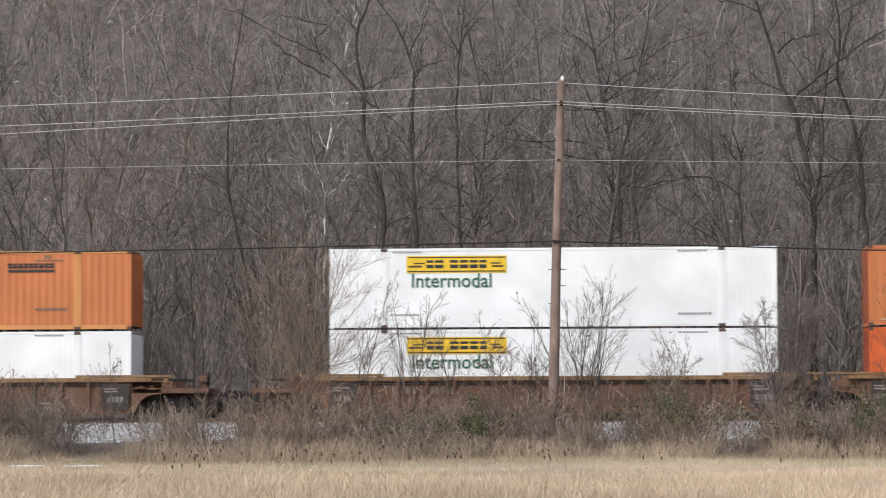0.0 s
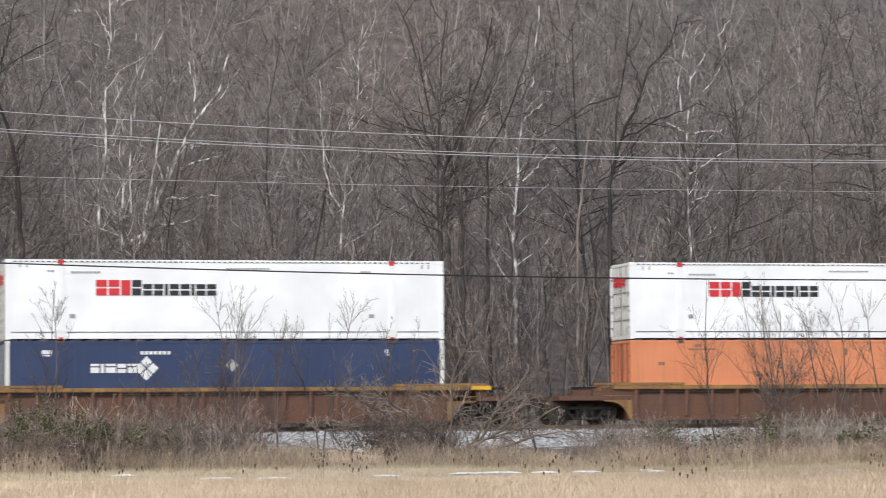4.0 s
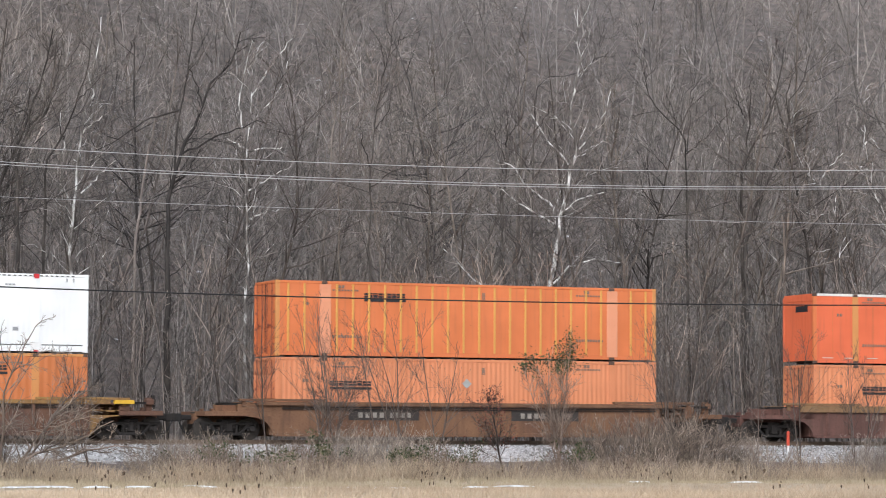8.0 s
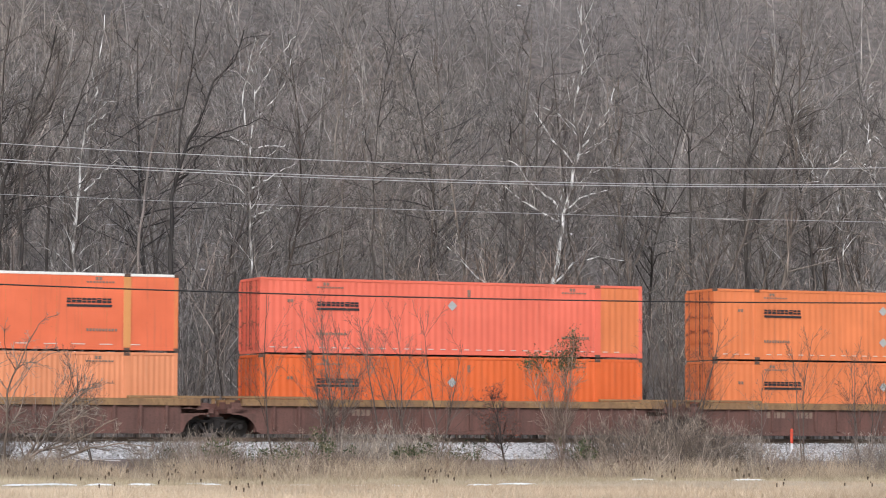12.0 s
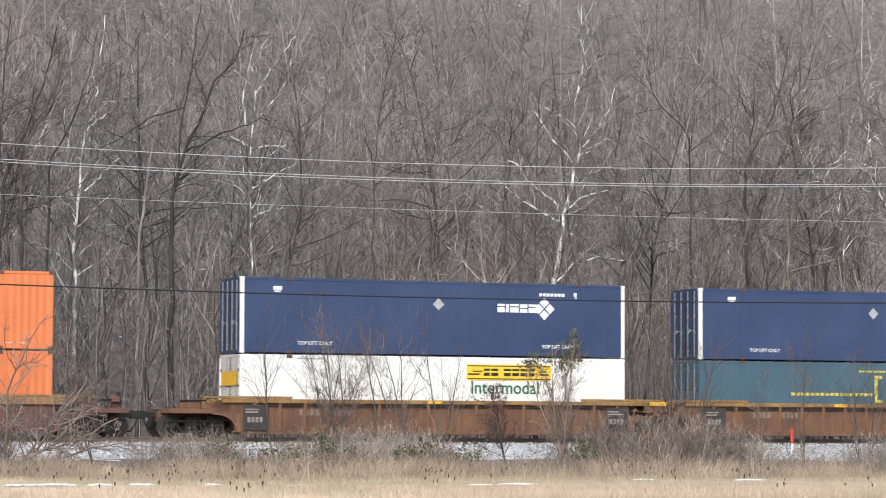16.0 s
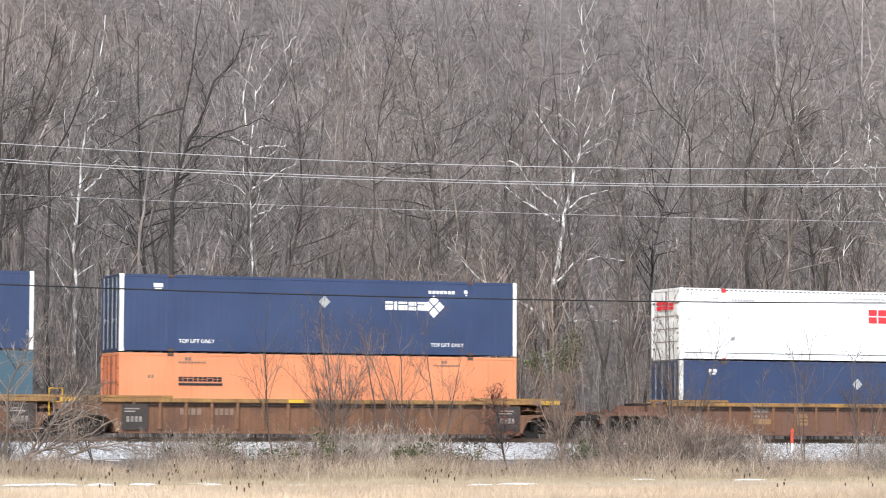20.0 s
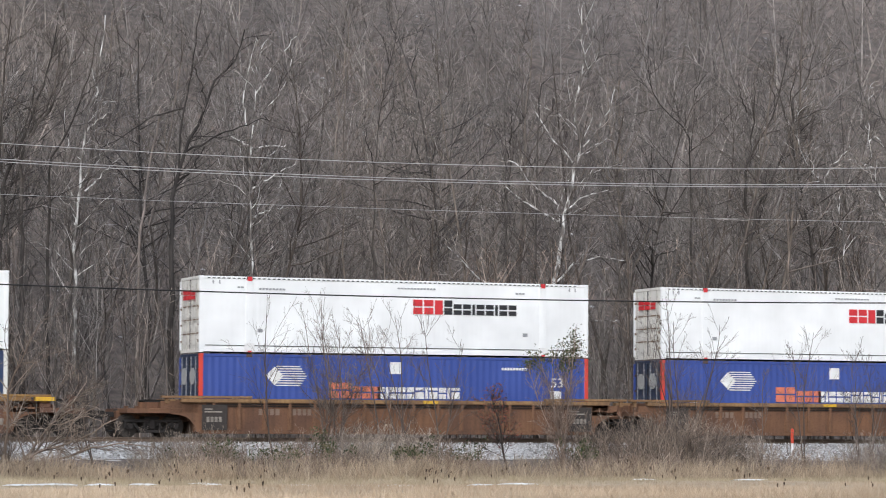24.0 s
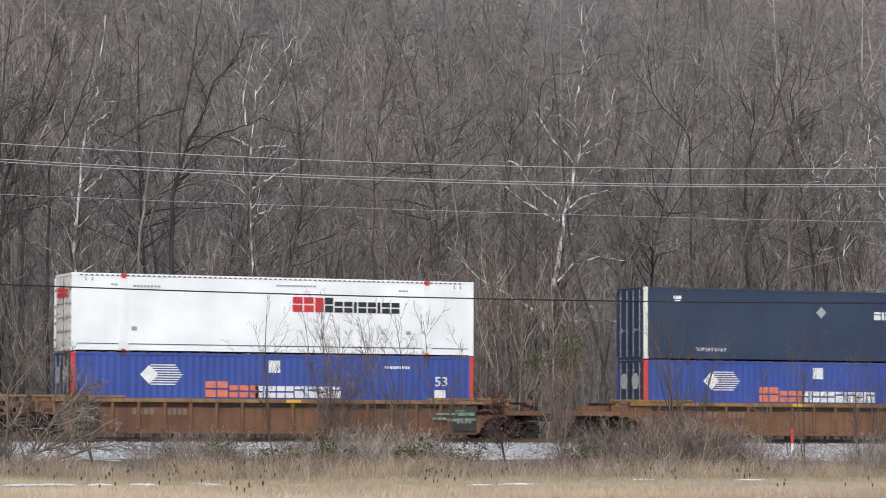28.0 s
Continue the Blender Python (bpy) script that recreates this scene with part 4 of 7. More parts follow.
def truck(parent, x):
    """A two-axle truck: side frames, bolster, springs and two wheelsets."""
    if not truck_meshes:
        fr = boxes([(-1.12, -0.09, 0.56, 1.12, 0.09, 0.67), (-0.5, -0.09, 0.17, 0.5, 0.09, 0.28), (-1.06, -0.1, 0.34, -0.98, 0.1, 0.6), (-0.8, -0.1, 0.34, -0.72, 0.1, 0.6),
                    (0.72, -0.1, 0.34, 0.8, 0.1, 0.6), (0.98, -0.1, 0.34, 1.06, 0.1, 0.6), (-0.34, -0.09, 0.26, -0.26, 0.09, 0.6), (0.26, -0.09, 0.26, 0.34, 0.09, 0.6)], 0.01)
        for sx in (-1, 1):
            bmesh.ops.create_cube(fr, size=1, matrix=pose(sx * 0.58, 0, 0.38, 0, sx * -48, 0) @ Matrix.Diagonal((0.42, 0.16, 0.09, 1)))
        truck_meshes["side"] = bm_mesh("side_frame", fr, "truck")
        turn = np.linspace(0, 2 * np.pi * 3.5, 36)
        coil = np.stack([0.062 * np.cos(turn), 0.062 * np.sin(turn), 0.29 + 0.27 * turn / turn[-1]], 1)
        truck_meshes["spring"] = mesh_of("coil_spring", *pipe(coil, 0.018, 5), "truck", True)
        truck_meshes["bolster"] = bm_mesh("bolster", boxes([(-0.3, -1.05, 0.42, 0.3, 1.05, 0.78), (-0.12, -1.12, 0.3, 0.12, -0.95, 0.7), (-0.12, 0.95, 0.3, 0.12, 1.12, 0.7)], 0.03), "truck")
        ws = bmesh.new()
        for y in (-0.72, 0.72):
            bmesh.ops.create_cone(ws, cap_ends=True, segments=28, radius1=0.42, radius2=0.42, depth=0.13, matrix=pose(0, y, 0, 90, 0, 0))
            bmesh.ops.create_cone(ws, cap_ends=True, segments=28, radius1=0.455, radius2=0.455, depth=0.03, matrix=pose(0, y * 0.91, 0, 90, 0, 0))
            bmesh.ops.create_cone(ws, cap_ends=True, segments=12, radius1=0.13, radius2=0.13, depth=0.2, matrix=pose(0, y, 0, 90, 0, 0))
            for k in range(5):
                an = k * 72
                bmesh.ops.create_cube(ws, size=1, matrix=pose(0, y, 0, 0, an, 0) @ Matrix.Translation((0.25, 0, 0)) @ Matrix.Diagonal((0.16, 0.15, 0.05, 1)))
        bmesh.ops.create_cone(ws, cap_ends=True, segments=12, radius1=0.08, radius2=0.08, depth=2.0, matrix=pose(0, 0, 0, 90, 0, 0))
        truck_meshes["wheels"] = bm_mesh("wheelset", ws, "wheel")
        cap = bmesh.new()
        bmesh.ops.create_cone(cap, cap_ends=True, segments=12, radius1=0.12, radius2=0.1, depth=0.12, matrix=pose(0, -1.14, 0.42, 90, 0, 0))
        truck_meshes["cap"] = bm_mesh("bearing_cap", cap, "truck")
    tr = part("truck", truck_meshes["bolster"], parent, (x, MID - NEAR, 0))
    for y in (-1.0, 1.0):
        part("side_frame", truck_meshes["side"], tr, (0, y, 0))
        for dx in (-0.17, 0.0, 0.17):
            part("coil_spring", truck_meshes["spring"], tr, (dx, y, 0))
    pair = [part("wheelset", truck_meshes["wheels"], tr, (dx, 0, 0.42)) for dx in (-0.89, 0.89)]
    for dx in (-0.89, 0.89):
        part("bearing_cap", truck_meshes["cap"], tr, (dx, 0, 0))
    AXLES.append(pair)
    return tr


car_cache = {}
CHORD, SILL = 1.46, 0.2


def car_meshes(style, body, chord, left, right):
    key = (style, body, chord, left, right)
    if key in car_cache:
        return car_cache[key]
    c = {}
    y0, y1 = -0.24, WIDE + 0.24
    xa, xb = -0.05, LONG + 0.05
    c["wall"] = bm_mesh("side_wall", boxes([(xa, 0, SILL, xb, 0.03, CHORD - 0.1)]), body)
    c["chord"] = bm_mesh("top_chord", boxes([(xa - 0.75, -0.11, CHORD - (0.27 if body == "car_red" else 0.15), xb + 0.75, 0.14, CHORD)], 0.012), chord)
    c["stripe"] = bm_mesh("end_stripe", boxes([(0, -0.14, CHORD - 0.14, 0.75, 0.1, CHORD + 0.008)], 0.01), "bright_yellow")
    # near-black strip under the chord: thin piping that also draws the shadow line
    c["pipe"] = bm_mesh("air_pipe", boxes([(0.2, -0.06, CHORD - 0.22, LONG - 0.2, -0.025, CHORD - 0.19)]), "truck")
    c["plank"] = bm_mesh("guide_plank", boxes([(-1.55, -0.13, CHORD + 0.01, 2.0, 0.1, CHORD + 0.1), (-1.4, -0.05, CHORD - 0.2, -1.25, 0.05, CHORD + 0.01), (1.8, -0.05, CHORD - 0.02, 1.95, 0.05, CHORD + 0.01)], 0.01), chord)
    c["sill"] = bm_mesh("bottom_sill", boxes([(xa, -0.03, SILL - 0.06, xb, 0.2, SILL + 0.1)], 0.012), body)
    # ribs in a paler steel than most walls: the light they catch, as colour
    c["rib"] = bm_mesh("rib", boxes([(-0.055, -0.1, SILL + 0.1, 0.055, 0.0, CHORD - 0.15), (-0.09, -0.02, SILL + 0.1, 0.09, 0.0, CHORD - 0.15)], 0.006), "car_brown" if body == "car_dark" else "car_tan" if style == "rib_bright" or body == "car_orange" else body)
    c["floor"] = bm_mesh("well_floor", boxes([(0.3 + i * 1.9, y0 + 0.03, SILL - 0.02, 0.7 + i * 1.9, y1 - 0.03, SILL + 0.1) for i in range(9)]), "car_dark")
    c["bulkhead"] = bm_mesh("bulkhead", boxes([(0, y0 + 0.03, SILL, 0.06, y1 - 0.03, CHORD - 0.02), (-0.06, y0 + 0.3, SILL, 0, y0 + 0.42, CHORD - 0.1), (-0.06, y1 - 0.42, SILL, 0, y1 - 0.3, CHORD - 0.1)], 0.006), body)
    for side, kind in (("left", left), ("right", right)):
        reach = 2.85 if kind == "coupled" else 1.35
        deck = [(0.05, y0, 0.9, reach, y1, 1.08), (0.05, y0, 1.08, reach * 0.55, y0 + 0.25, 1.36), (0.05, y1 - 0.25, 1.08, reach * 0.55, y1, 1.36), (0.05, 0.9, 0.6, reach + 0.1, 1.7, 1.0)]
        deck += [(0.35 + i * 0.42, y0 - 0.02, 1.08, 0.43 + i * 0.42, y0 + 0.3, 1.2) for i in range(int(reach / 0.42) - 1)]
        c["deck_" + side] = bm_mesh("end_platform", boxes(deck, 0.01), body)
        gus = bmesh.new()
        pts = [(0.0, SILL), (0.1, SILL), (0.18, 0.42), (0.32, 0.62), (0.52, 0.77), (0.78, 0.85), (1.1, 0.87), (1.1, CHORD - 0.16), (0.0, CHORD - 0.16)]
        a = [gus.verts.new((px, 0, pz)) for px, pz in pts]
        b = [gus.verts.new((px, 0.04, pz)) for px, pz in pts]
        k = len(pts)
        for i in range(k):
            gus.faces.new((a[i], a[(i + 1) % k], b[(i + 1) % k], b[i]))
        gus.faces.new(a[::-1])
        gus.faces.new(b)
        for hx, hz in ((0.3, 1.1), (0.78, 1.06)):
            bmesh.ops.create_cube(gus, size=1, matrix=pose(hx, -0.006, hz) @ Matrix.Diagonal((0.3, 0.02, 0.05, 1)))
        c["gusset_" + side] = bm_mesh("end_arch", gus, "car_tan" if body in ("car_orange", "car_brown") else chord if body == "car_dark" else body)
    c["grate"] = bm_mesh("walkway", boxes([(i * 0.11, 0, 0, i * 0.11 + 0.05, 0.9, 0.05) for i in range(9)] + [(0, 0, -0.04, 0.95, 0.05, 0.05), (0, 0.85, -0.04, 0.95, 0.9, 0.05)]), "truck")
    c["coupler"] = bm_mesh("coupler", boxes([(0, -0.12, -0.1, 0.62, 0.12, 0.1), (0.55, -0.2, -0.15, 0.9, 0.18, 0.15), (-0.3, -0.25, -0.2, 0.1, 0.25, 0.2)], 0.03), "truck")
    hose = tubes(*zip(*[((0.1 + 0.15 * i, 0, -0.55 * math.sin(math.pi * i / 5)), (0.1 + 0.15 * (i + 1), 0, -0.55 * math.sin(math.pi * (i + 1) / 5))) for i in range(5)]), 0.03, 0.03, 6)
    c["hose"] = mesh_of("air_hose", *hose, "gap")
    rail_pts = [((0, 0, 0), (0, 0, 1.0)), ((0, 0, 1.0), (0.5, 0, 1.0)), ((0.5, 0, 1.0), (0.5, 0, 0)), ((0, 0, 0.5), (0.5, 0, 0.5))]
    c["ladder"] = mesh_of("handrail", *tubes(*zip(*rail_pts), 0.022, 0.022, 6), "bright_yellow")
    bw = bmesh.new()
    bmesh.ops.create_circle(bw, segments=16, radius=0.28, matrix=pose(0, 0, 0, 0, 90, 0))
    geo = bmesh.ops.extrude_edge_only(bw, edges=bw.edges[:])
    bmesh.ops.translate(bw, verts=[v for v in geo["geom"] if isinstance(v, bmesh.types.BMVert)], vec=(0.05, 0, 0))
    for k in range(3):
        bmesh.ops.create_cube(bw, size=1, matrix=pose(0.02, 0, 0, k * 60, 0, 0) @ Matrix.Diagonal((0.03, 0.54, 0.03, 1)))
    c["brake"] = bm_mesh("brake_wheel", bw, "truck")
    c["post"] = bm_mesh("brake_post", boxes([(-0.12, -0.12, 0, 0.12, 0.12, 0.5), (-0.15, -0.25, 0.22, 0.15, 0.08, 0.44)], 0.02), body)
    car_cache[key] = c
    return c


def car_markings(ob):
    """Plates, faded yellow panels and pale marks between the ribs of a brown car."""
    side = -0.247
    for x, z, w, h in ((-13.0, 0.4, 0.93, 0.23), (-10.92, 0.36, 0.48, 0.46), (-6.6, 0.54, 0.53, 0.22), (-2.76, 0.43, 0.56, 0.44)):
        decal("faded_panel", [(0, 0, w, h)], "chord_tan", ob, (LONG + x, side, SILL + z))
    decal("stencil", [(0.06 + k * 0.14, 0.12 + r * 0.13, 0.17 + k * 0.14, 0.17 + r * 0.13) for k in range(3) for r in range(2)], "brown_mark", ob, (LONG - 10.92, side - 0.005, SILL + 0.36))
    for x in (-12.95, -5.72):
        decal("stencil", [(k * 0.18, 0.2, 0.14 + k * 0.18, 0.34) for k in range(4)] + [(0.04 + k * 0.17, 0.0, 0.13 + k * 0.17, 0.08) for k in range(4)], "stencil_mark", ob, (LONG + x, side, SILL + 0.68))
    slabs = [(0, 0, 0.44, 0.12), (0, 0.15, 0.44, 0.28), (0.5, 0, 0.94, 0.12), (0.5, 0.15, 0.94, 0.28), (1.0, 0, 1.5, 0.12), (1.0, 0.15, 1.5, 0.28)]
    decal("operator_mark", slabs, "stencil_mark", ob, (LONG - 4.66, side, SILL + 0.5))
    decal("side_post", [(0, 0, 0.24, 0.95)], "car_tan", ob, (LONG - 2.02, -0.243, SILL + 0.12), depth=0.1)
    word("lettering", "53", 0.42, "brown_mark", ob, (LONG - 2.72, side - 0.01, SILL + 0.5), 1.0)
    decal("plate", [(0, 0, 0.52, 0.2)], "stencil_mark", ob, (LONG - 1.66, side, SILL + 0.47))
    decal("plate", [(0, 0, 0.2, 0.24)], "stencil_mark", ob, (LONG - 0.42, side, SILL + 0.24))


def well_car(label, style, body, chord, left, right, seed):
    """One unit of a well car; origin on the rail under the container's end."""
    c = car_meshes(style, body, chord, left, right)
    rng = random.Random(seed)
    ob = tagged(new("well_car"), label, "rail car", group="well cars of the train")
    for y, flip in ((-0.24, 0), (WIDE + 0.21, 0)):
        part("side_wall", c["wall"], ob, (0, y, 0))
    part("top_chord", c["chord"], ob, (0, -0.24, 0), "yellowed steel top chord")
    part("top_chord", c["chord"], ob, (0, WIDE + 0.14, 0))
    # two dark strips, for pipes and for the chord's shadow on the wall
    part("air_pipe", c["pipe"], ob, (0, -0.24, 0))
    part("air_pipe", c["pipe"], ob, (0, -0.24, -0.07))
    part("guide_plank", c["plank"], ob, (0, -0.24, 0))
    part("guide_plank", c["plank"], ob, (LONG, -0.24, 0), turn=(0, 0, 180))
    part("bottom_sill", c["sill"], ob, (0, -0.24, 0))
    part("bottom_sill", c["sill"], ob, (0, WIDE + 0.04, 0))
    if style != "smooth":
        n, inset = (17, 0.12) if style == "rib_bright" else (16, 0.5)
        for i in range(n):
            part("rib", c["rib"], ob, (inset + i * (LONG - 2 * inset) / (n - 1), -0.24, 0))
            part("rib", c["rib"], ob, (inset + i * (LONG - 2 * inset) / (n - 1), WIDE + 0.31, 0))
        if style == "rib_bright" and body == "car_brown":
            car_markings(ob)
        elif body in ("car_brown", "car_orange"):
            for x in (0.02, LONG - 1.02):
                decal("number_panel", [(0, 0, 1.0, 0.95)], "soot", ob, (x, -0.345, 0.28))
                decal("number_stencil", [(0.18 + k * 0.16, 0.3, 0.29 + k * 0.16, 0.5) for k in range(4)] + [(0.1, 0.66 + k * 0.1, 0.4 + 0.4 * rng.random(), 0.71 + k * 0.1) for k in range(2)], "stencil_mark", ob, (x, -0.352, 0.28))
        if style != "rib_bright":
            decal("reporting_stencil", bars(4, 0.16, 0.24, 0.06) + [(1.15 + k * 0.2, 0, 1.29 + k * 0.2, 0.24) for k in range(6)], "faint_mark", ob, (2.3, -0.246, 0.85))
        if body in ("car_orange", "car_tan"):
            decal("yellow_patch", [(0, 0, 0.6, 0.12)], "bright_yellow", ob, (rng.uniform(6, 9), -0.356, CHORD - 0.135))
    else:
        for x in (2.9, 9.7):
            decal("number_panel", [(0, 0, 2.9, 0.42)], "soot", ob, (x, -0.246, 0.77))
            decal("reporting_stencil", bars(4, 0.17, 0.2, 0.12) + [(1.3 + k * 0.24, 0, 1.43 + k * 0.24, 0.2) for k in range(4)], "stencil_mark", ob, (x + 0.4, -0.252, 0.87))
    if style == "rib_bright" or chord == "chord_yellow":
        part("end_stripe", c["stripe"], ob, (LONG + 0.95, -0.24, 0), "bright yellow end stripe")
    if seed == 17:
        decal("spray_scrawl", [(0, 0.06, 0.55, 0.14), (0.1, 0.24, 0.95, 0.32), (0.6, 0.0, 1.25, 0.1), (1.05, 0.22, 1.75, 0.34), (1.4, 0.02, 1.8, 0.12)], "spray_mark", ob, (LONG - 1.85, -0.356, 0.66), label="faded green spray-paint scrawl")
    if seed == 12:
        part("handrail", c["ladder"], ob, (LONG + 0.55, -0.25, 0.8), "yellow steel handrail")
    part("well_floor", c["floor"], ob)
    part("bulkhead", c["bulkhead"], ob, (-0.12, 0, 0))
    part("bulkhead", c["bulkhead"], ob, (LONG + 0.06, 0, 0))
    for side, kind, x, rz in (("left", left, 0.0, 180), ("right", right, LONG, 0)):
        y = WIDE if rz else 0.0
        part("end_platform", c["deck_" + side], ob, (x, y, 0), turn=(0, 0, rz))
        for gy in (-0.24, WIDE + 0.2):
            part("end_arch", c["gusset_" + side], ob, (x + (-0.05 if rz else 0.05), gy + (0.04 if rz else 0), 0), turn=(0, 0, rz))
        if kind == "coupled":
            sgn = -1 if rz else 1
            truck(ob, x + sgn * 1.75)
            part("coupler", c["coupler"], ob, (x + sgn * 2.8, MID - NEAR, 0.85), turn=(0, 0, rz))
            part("air_hose", c["hose"], ob, (x + sgn * 2.7, MID - NEAR - 0.4, 0.75), turn=(0, 0, rz))
            part("walkway", c["grate"], ob, (x + sgn * 1.7 - 0.45, -0.2, 1.36))["kind"] = "stuff"
            if not rz:
                part("brake_post", c["post"], ob, (x + 2.55, 0.7, 1.08))
                part("brake_wheel", c["brake"], ob, (x + 2.7, 0.7, 1.42))
        elif not rz:
            truck(ob, x + 1.62)
    return ob


# start x of each stack, and what it carries
STARTS = [-33.70, -10.30, 9.11, 28.52, 51.88, 75.25, 98.77, 122.26, 145.64, 165.02, 184.40, 207.81, 227.30, 246.72, 270.05, 293.52, 312.92, 332.31, 355.89]
PACKS = [(0, 0), (1, 3), (4, 4), (5, 5), (6, 6), (7, 7), (8, 10), (11, 13), (14, 14), (15, 17), (18, 18)]


def build_train():
    loads = [
        (hauler_box("white", 2.8), orange_box("orange_amber", mark=11.6, z=2.12, frame_mat="amber_post")),
        (hauler_box("white", 2.8), hauler_box("white", 2.8)),
        (orange_box("orange_deep", "soft", mark=11.9, discs=[(8.0, 1.6)]), orange_box("orange_amber", "soft", mark=11.9, discs=[(8.0, 2.1), (8.0, 0.8)], tape=True)),
        (orange_box("orange_red", "soft", mark=10.9, z=2.12, post="orange_pale", patch=[(0, "orange_amber"), (2, "orange_pale")]), orange_box("orange_pale", "soft", mark=12.0, discs=[(8.1, 2.1), (8.1, 0.85)], tape=True, patch=[(0, "orange_red")])),
        (navy_box(mark=3.15, small=5.05), white_logistics(3.2)),
        (orange_box("orange_pale", "fine", mark=12.1), white_logistics(3.1)),
        (orange_box("orange_amber", mark=11.4, z=2.12, frame_mat="amber_post"), white_logistics(3.2)),
        (orange_box("orange_pale", "close", mark=2.2, discs=[(7.9, 1.95)]), orange_box("orange", "rib", mark=3.6, z=2.14, frame_mat="pink_post", post="amber_post")),
        (orange_box("orange_pale", "close", mark=2.3, discs=[(7.9, 1.95)]), orange_box("orange_red", "flat", mark=11.85, z=1.62, discs=[(7.5, 2.0), (5.0, 1.2)], frame_mat="amber_post", post="orange", tape=True)),
        (orange_box("orange_deep", mark=2.3, discs=[(7.9, 1.9)]), orange_box("coral", mark=2.3, discs=[(7.9, 1.95)], tape=True, patch=[(2, "orange")])),
        (orange_box("orange", mark=2.3, z=1.75, discs=[(7.9, 1.9)]), orange_box("orange", mark=2.3, z=1.75, discs=[(7.9, 2.1), (7.9, 0.8)], tape=True)),
        (hauler_box("cream", 9.3), navy_box()),
        (teal_box(), navy_box()),
        (orange_box("orange_pale", "fine", mark=2.3), navy_box()),
        (navy_box(mark=10.9, small=-2.7), white_logistics(8.7)),
        (blue_stack(), white_logistics(8.6)),
        (blue_stack(), white_logistics(8.6)),
        (blue_stack(), white_logistics(8.6)),
        (blue_stack(), navy_box("navy_dark", "cream")),
    ]
    looks = {0: ("rib", "car_brown", "chord_tan"), 1: ("rib", "car_brown", "chord_tan"), 4: ("rib_bright", "car_dark", "chord_yellow"), 5: ("rib_bright", "car_dark", "chord_yellow"),
             6: ("rib_bright", "car_dark", "chord_yellow"), 7: ("smooth", "car_tan", "car_tan"), 8: ("rib", "car_red", "chord_tan"), 11: ("rib", "car_orange", "chord_yellow"),
             14: ("rib_bright", "car_brown", "chord_yellow"), 15: ("rib", "car_orange", "chord_tan"), 18: ("rib", "car_tan", "chord_yellow")}
    for first, last in PACKS:
        style, body, chord = looks[first]
        for u in range(first, last + 1):
            kind = "rusty orange-brown" if body in ("car_orange", "car_tan") else "dark brown rusted"
            car = well_car(kind + (" smooth-sided" if style == "smooth" else " ribbed") + " steel well car on the track", style, body, chord,
                           "coupled" if u == first else "joined", "coupled" if u == last else "joined", u)
            MOVERS.append((car, STARTS[u], NEAR, RAIL))
            low, high = loads[u]
            MOVERS.append((low, STARTS[u], NEAR, RAIL + 0.27))
            MOVERS.append((high, STARTS[u], NEAR, RAIL + 0.27 + TALL + 0.045))


build_train()

# ---- woods ----


def limb_points(rng, start, way, length, steps, wander, lift):
    """Polylines, many at once, that bend upwards and wander."""
    n = len(start)
    pts = [start]
    d = way.copy()
    for i in range(steps):
        d = d + rng.normal(0, wander, (n, 3)) + np.array([0, 0, lift])
        d /= np.linalg.norm(d, axis=1, keepdims=True)
        pts.append(pts[-1] + d * (length / steps)[:, None])
    return np.stack(pts, 1)


def side_ways(rng, along, spread):
    """Directions that leave a limb at about that many radians."""
    n = len(along)
    r = rng.normal(0, 1, (n, 3))
    r -= along * (r * along).sum(1, keepdims=True)
    r /= np.linalg.norm(r, axis=1, keepdims=True) + 1e-9
    a = spread * rng.uniform(0.7, 1.3, n)
    return along * np.cos(a)[:, None] + r * np.sin(a)[:, None]


def polytubes(pts, r0, r1, sides):
    """Unbroken tapered limbs along many lines at once."""
    n, k, _ = pts.shape
    f = np.linspace(0, 1, k)
    rad = r0[:, None] * (1 - f) + r1[:, None] * f
    d = np.gradient(pts, axis=1)
    d /= np.linalg.norm(d, axis=2, keepdims=True) + 1e-9
    whole = pts[:, -1] - pts[:, 0]
    ref = np.where(np.abs(whole[:, :1]) < 0.6 * np.linalg.norm(whole, axis=1, keepdims=True), np.array([[1.0, 0.1, 0.0]]), np.array([[0.0, 0.2, 1.0]]))[:, None]
    u = np.cross(d, ref)
    u /= np.linalg.norm(u, axis=2, keepdims=True) + 1e-9
    w = np.cross(d, u)
    a = np.arange(sides) * 2 * np.pi / sides
    ring = u[:, :, None] * np.cos(a)[:, None] + w[:, :, None] * np.sin(a)[:, None]
    verts = (pts[:, :, None] + ring * rad[:, :, None, None]).reshape(-1, 3)
    i = np.arange(sides)
    j = (i + 1) % sides
    base = (np.arange(n)[:, None] * k + np.arange(k - 1)[None, :]).reshape(-1, 1) * sides
    return verts, np.stack([base + i, base + j, base + sides + j, base + sides + i], 2).reshape(-1, 4)


def slivers(pts, r0, r1):
    """Very fine twigs, too thin to show a round section."""
    n, k, _ = pts.shape
    rng = np.random.default_rng(n)
    whole = pts[:, -1] - pts[:, 0]
    side = np.cross(whole, rng.normal(0, 1, (n, 3)))
    side /= np.linalg.norm(side, axis=1, keepdims=True) + 1e-9
    rad = (r0 + (r1 - r0) * np.linspace(0, 1, k))[None, :, None]
    off = side[:, None] * rad
    verts = np.stack([pts - off, pts + off], 2).reshape(-1, 3)
    base = (np.arange(n)[:, None] * k + np.arange(k - 1)[None, :]).reshape(-1, 1) * 2
    return verts, base + np.array([[0, 1, 3, 2]])


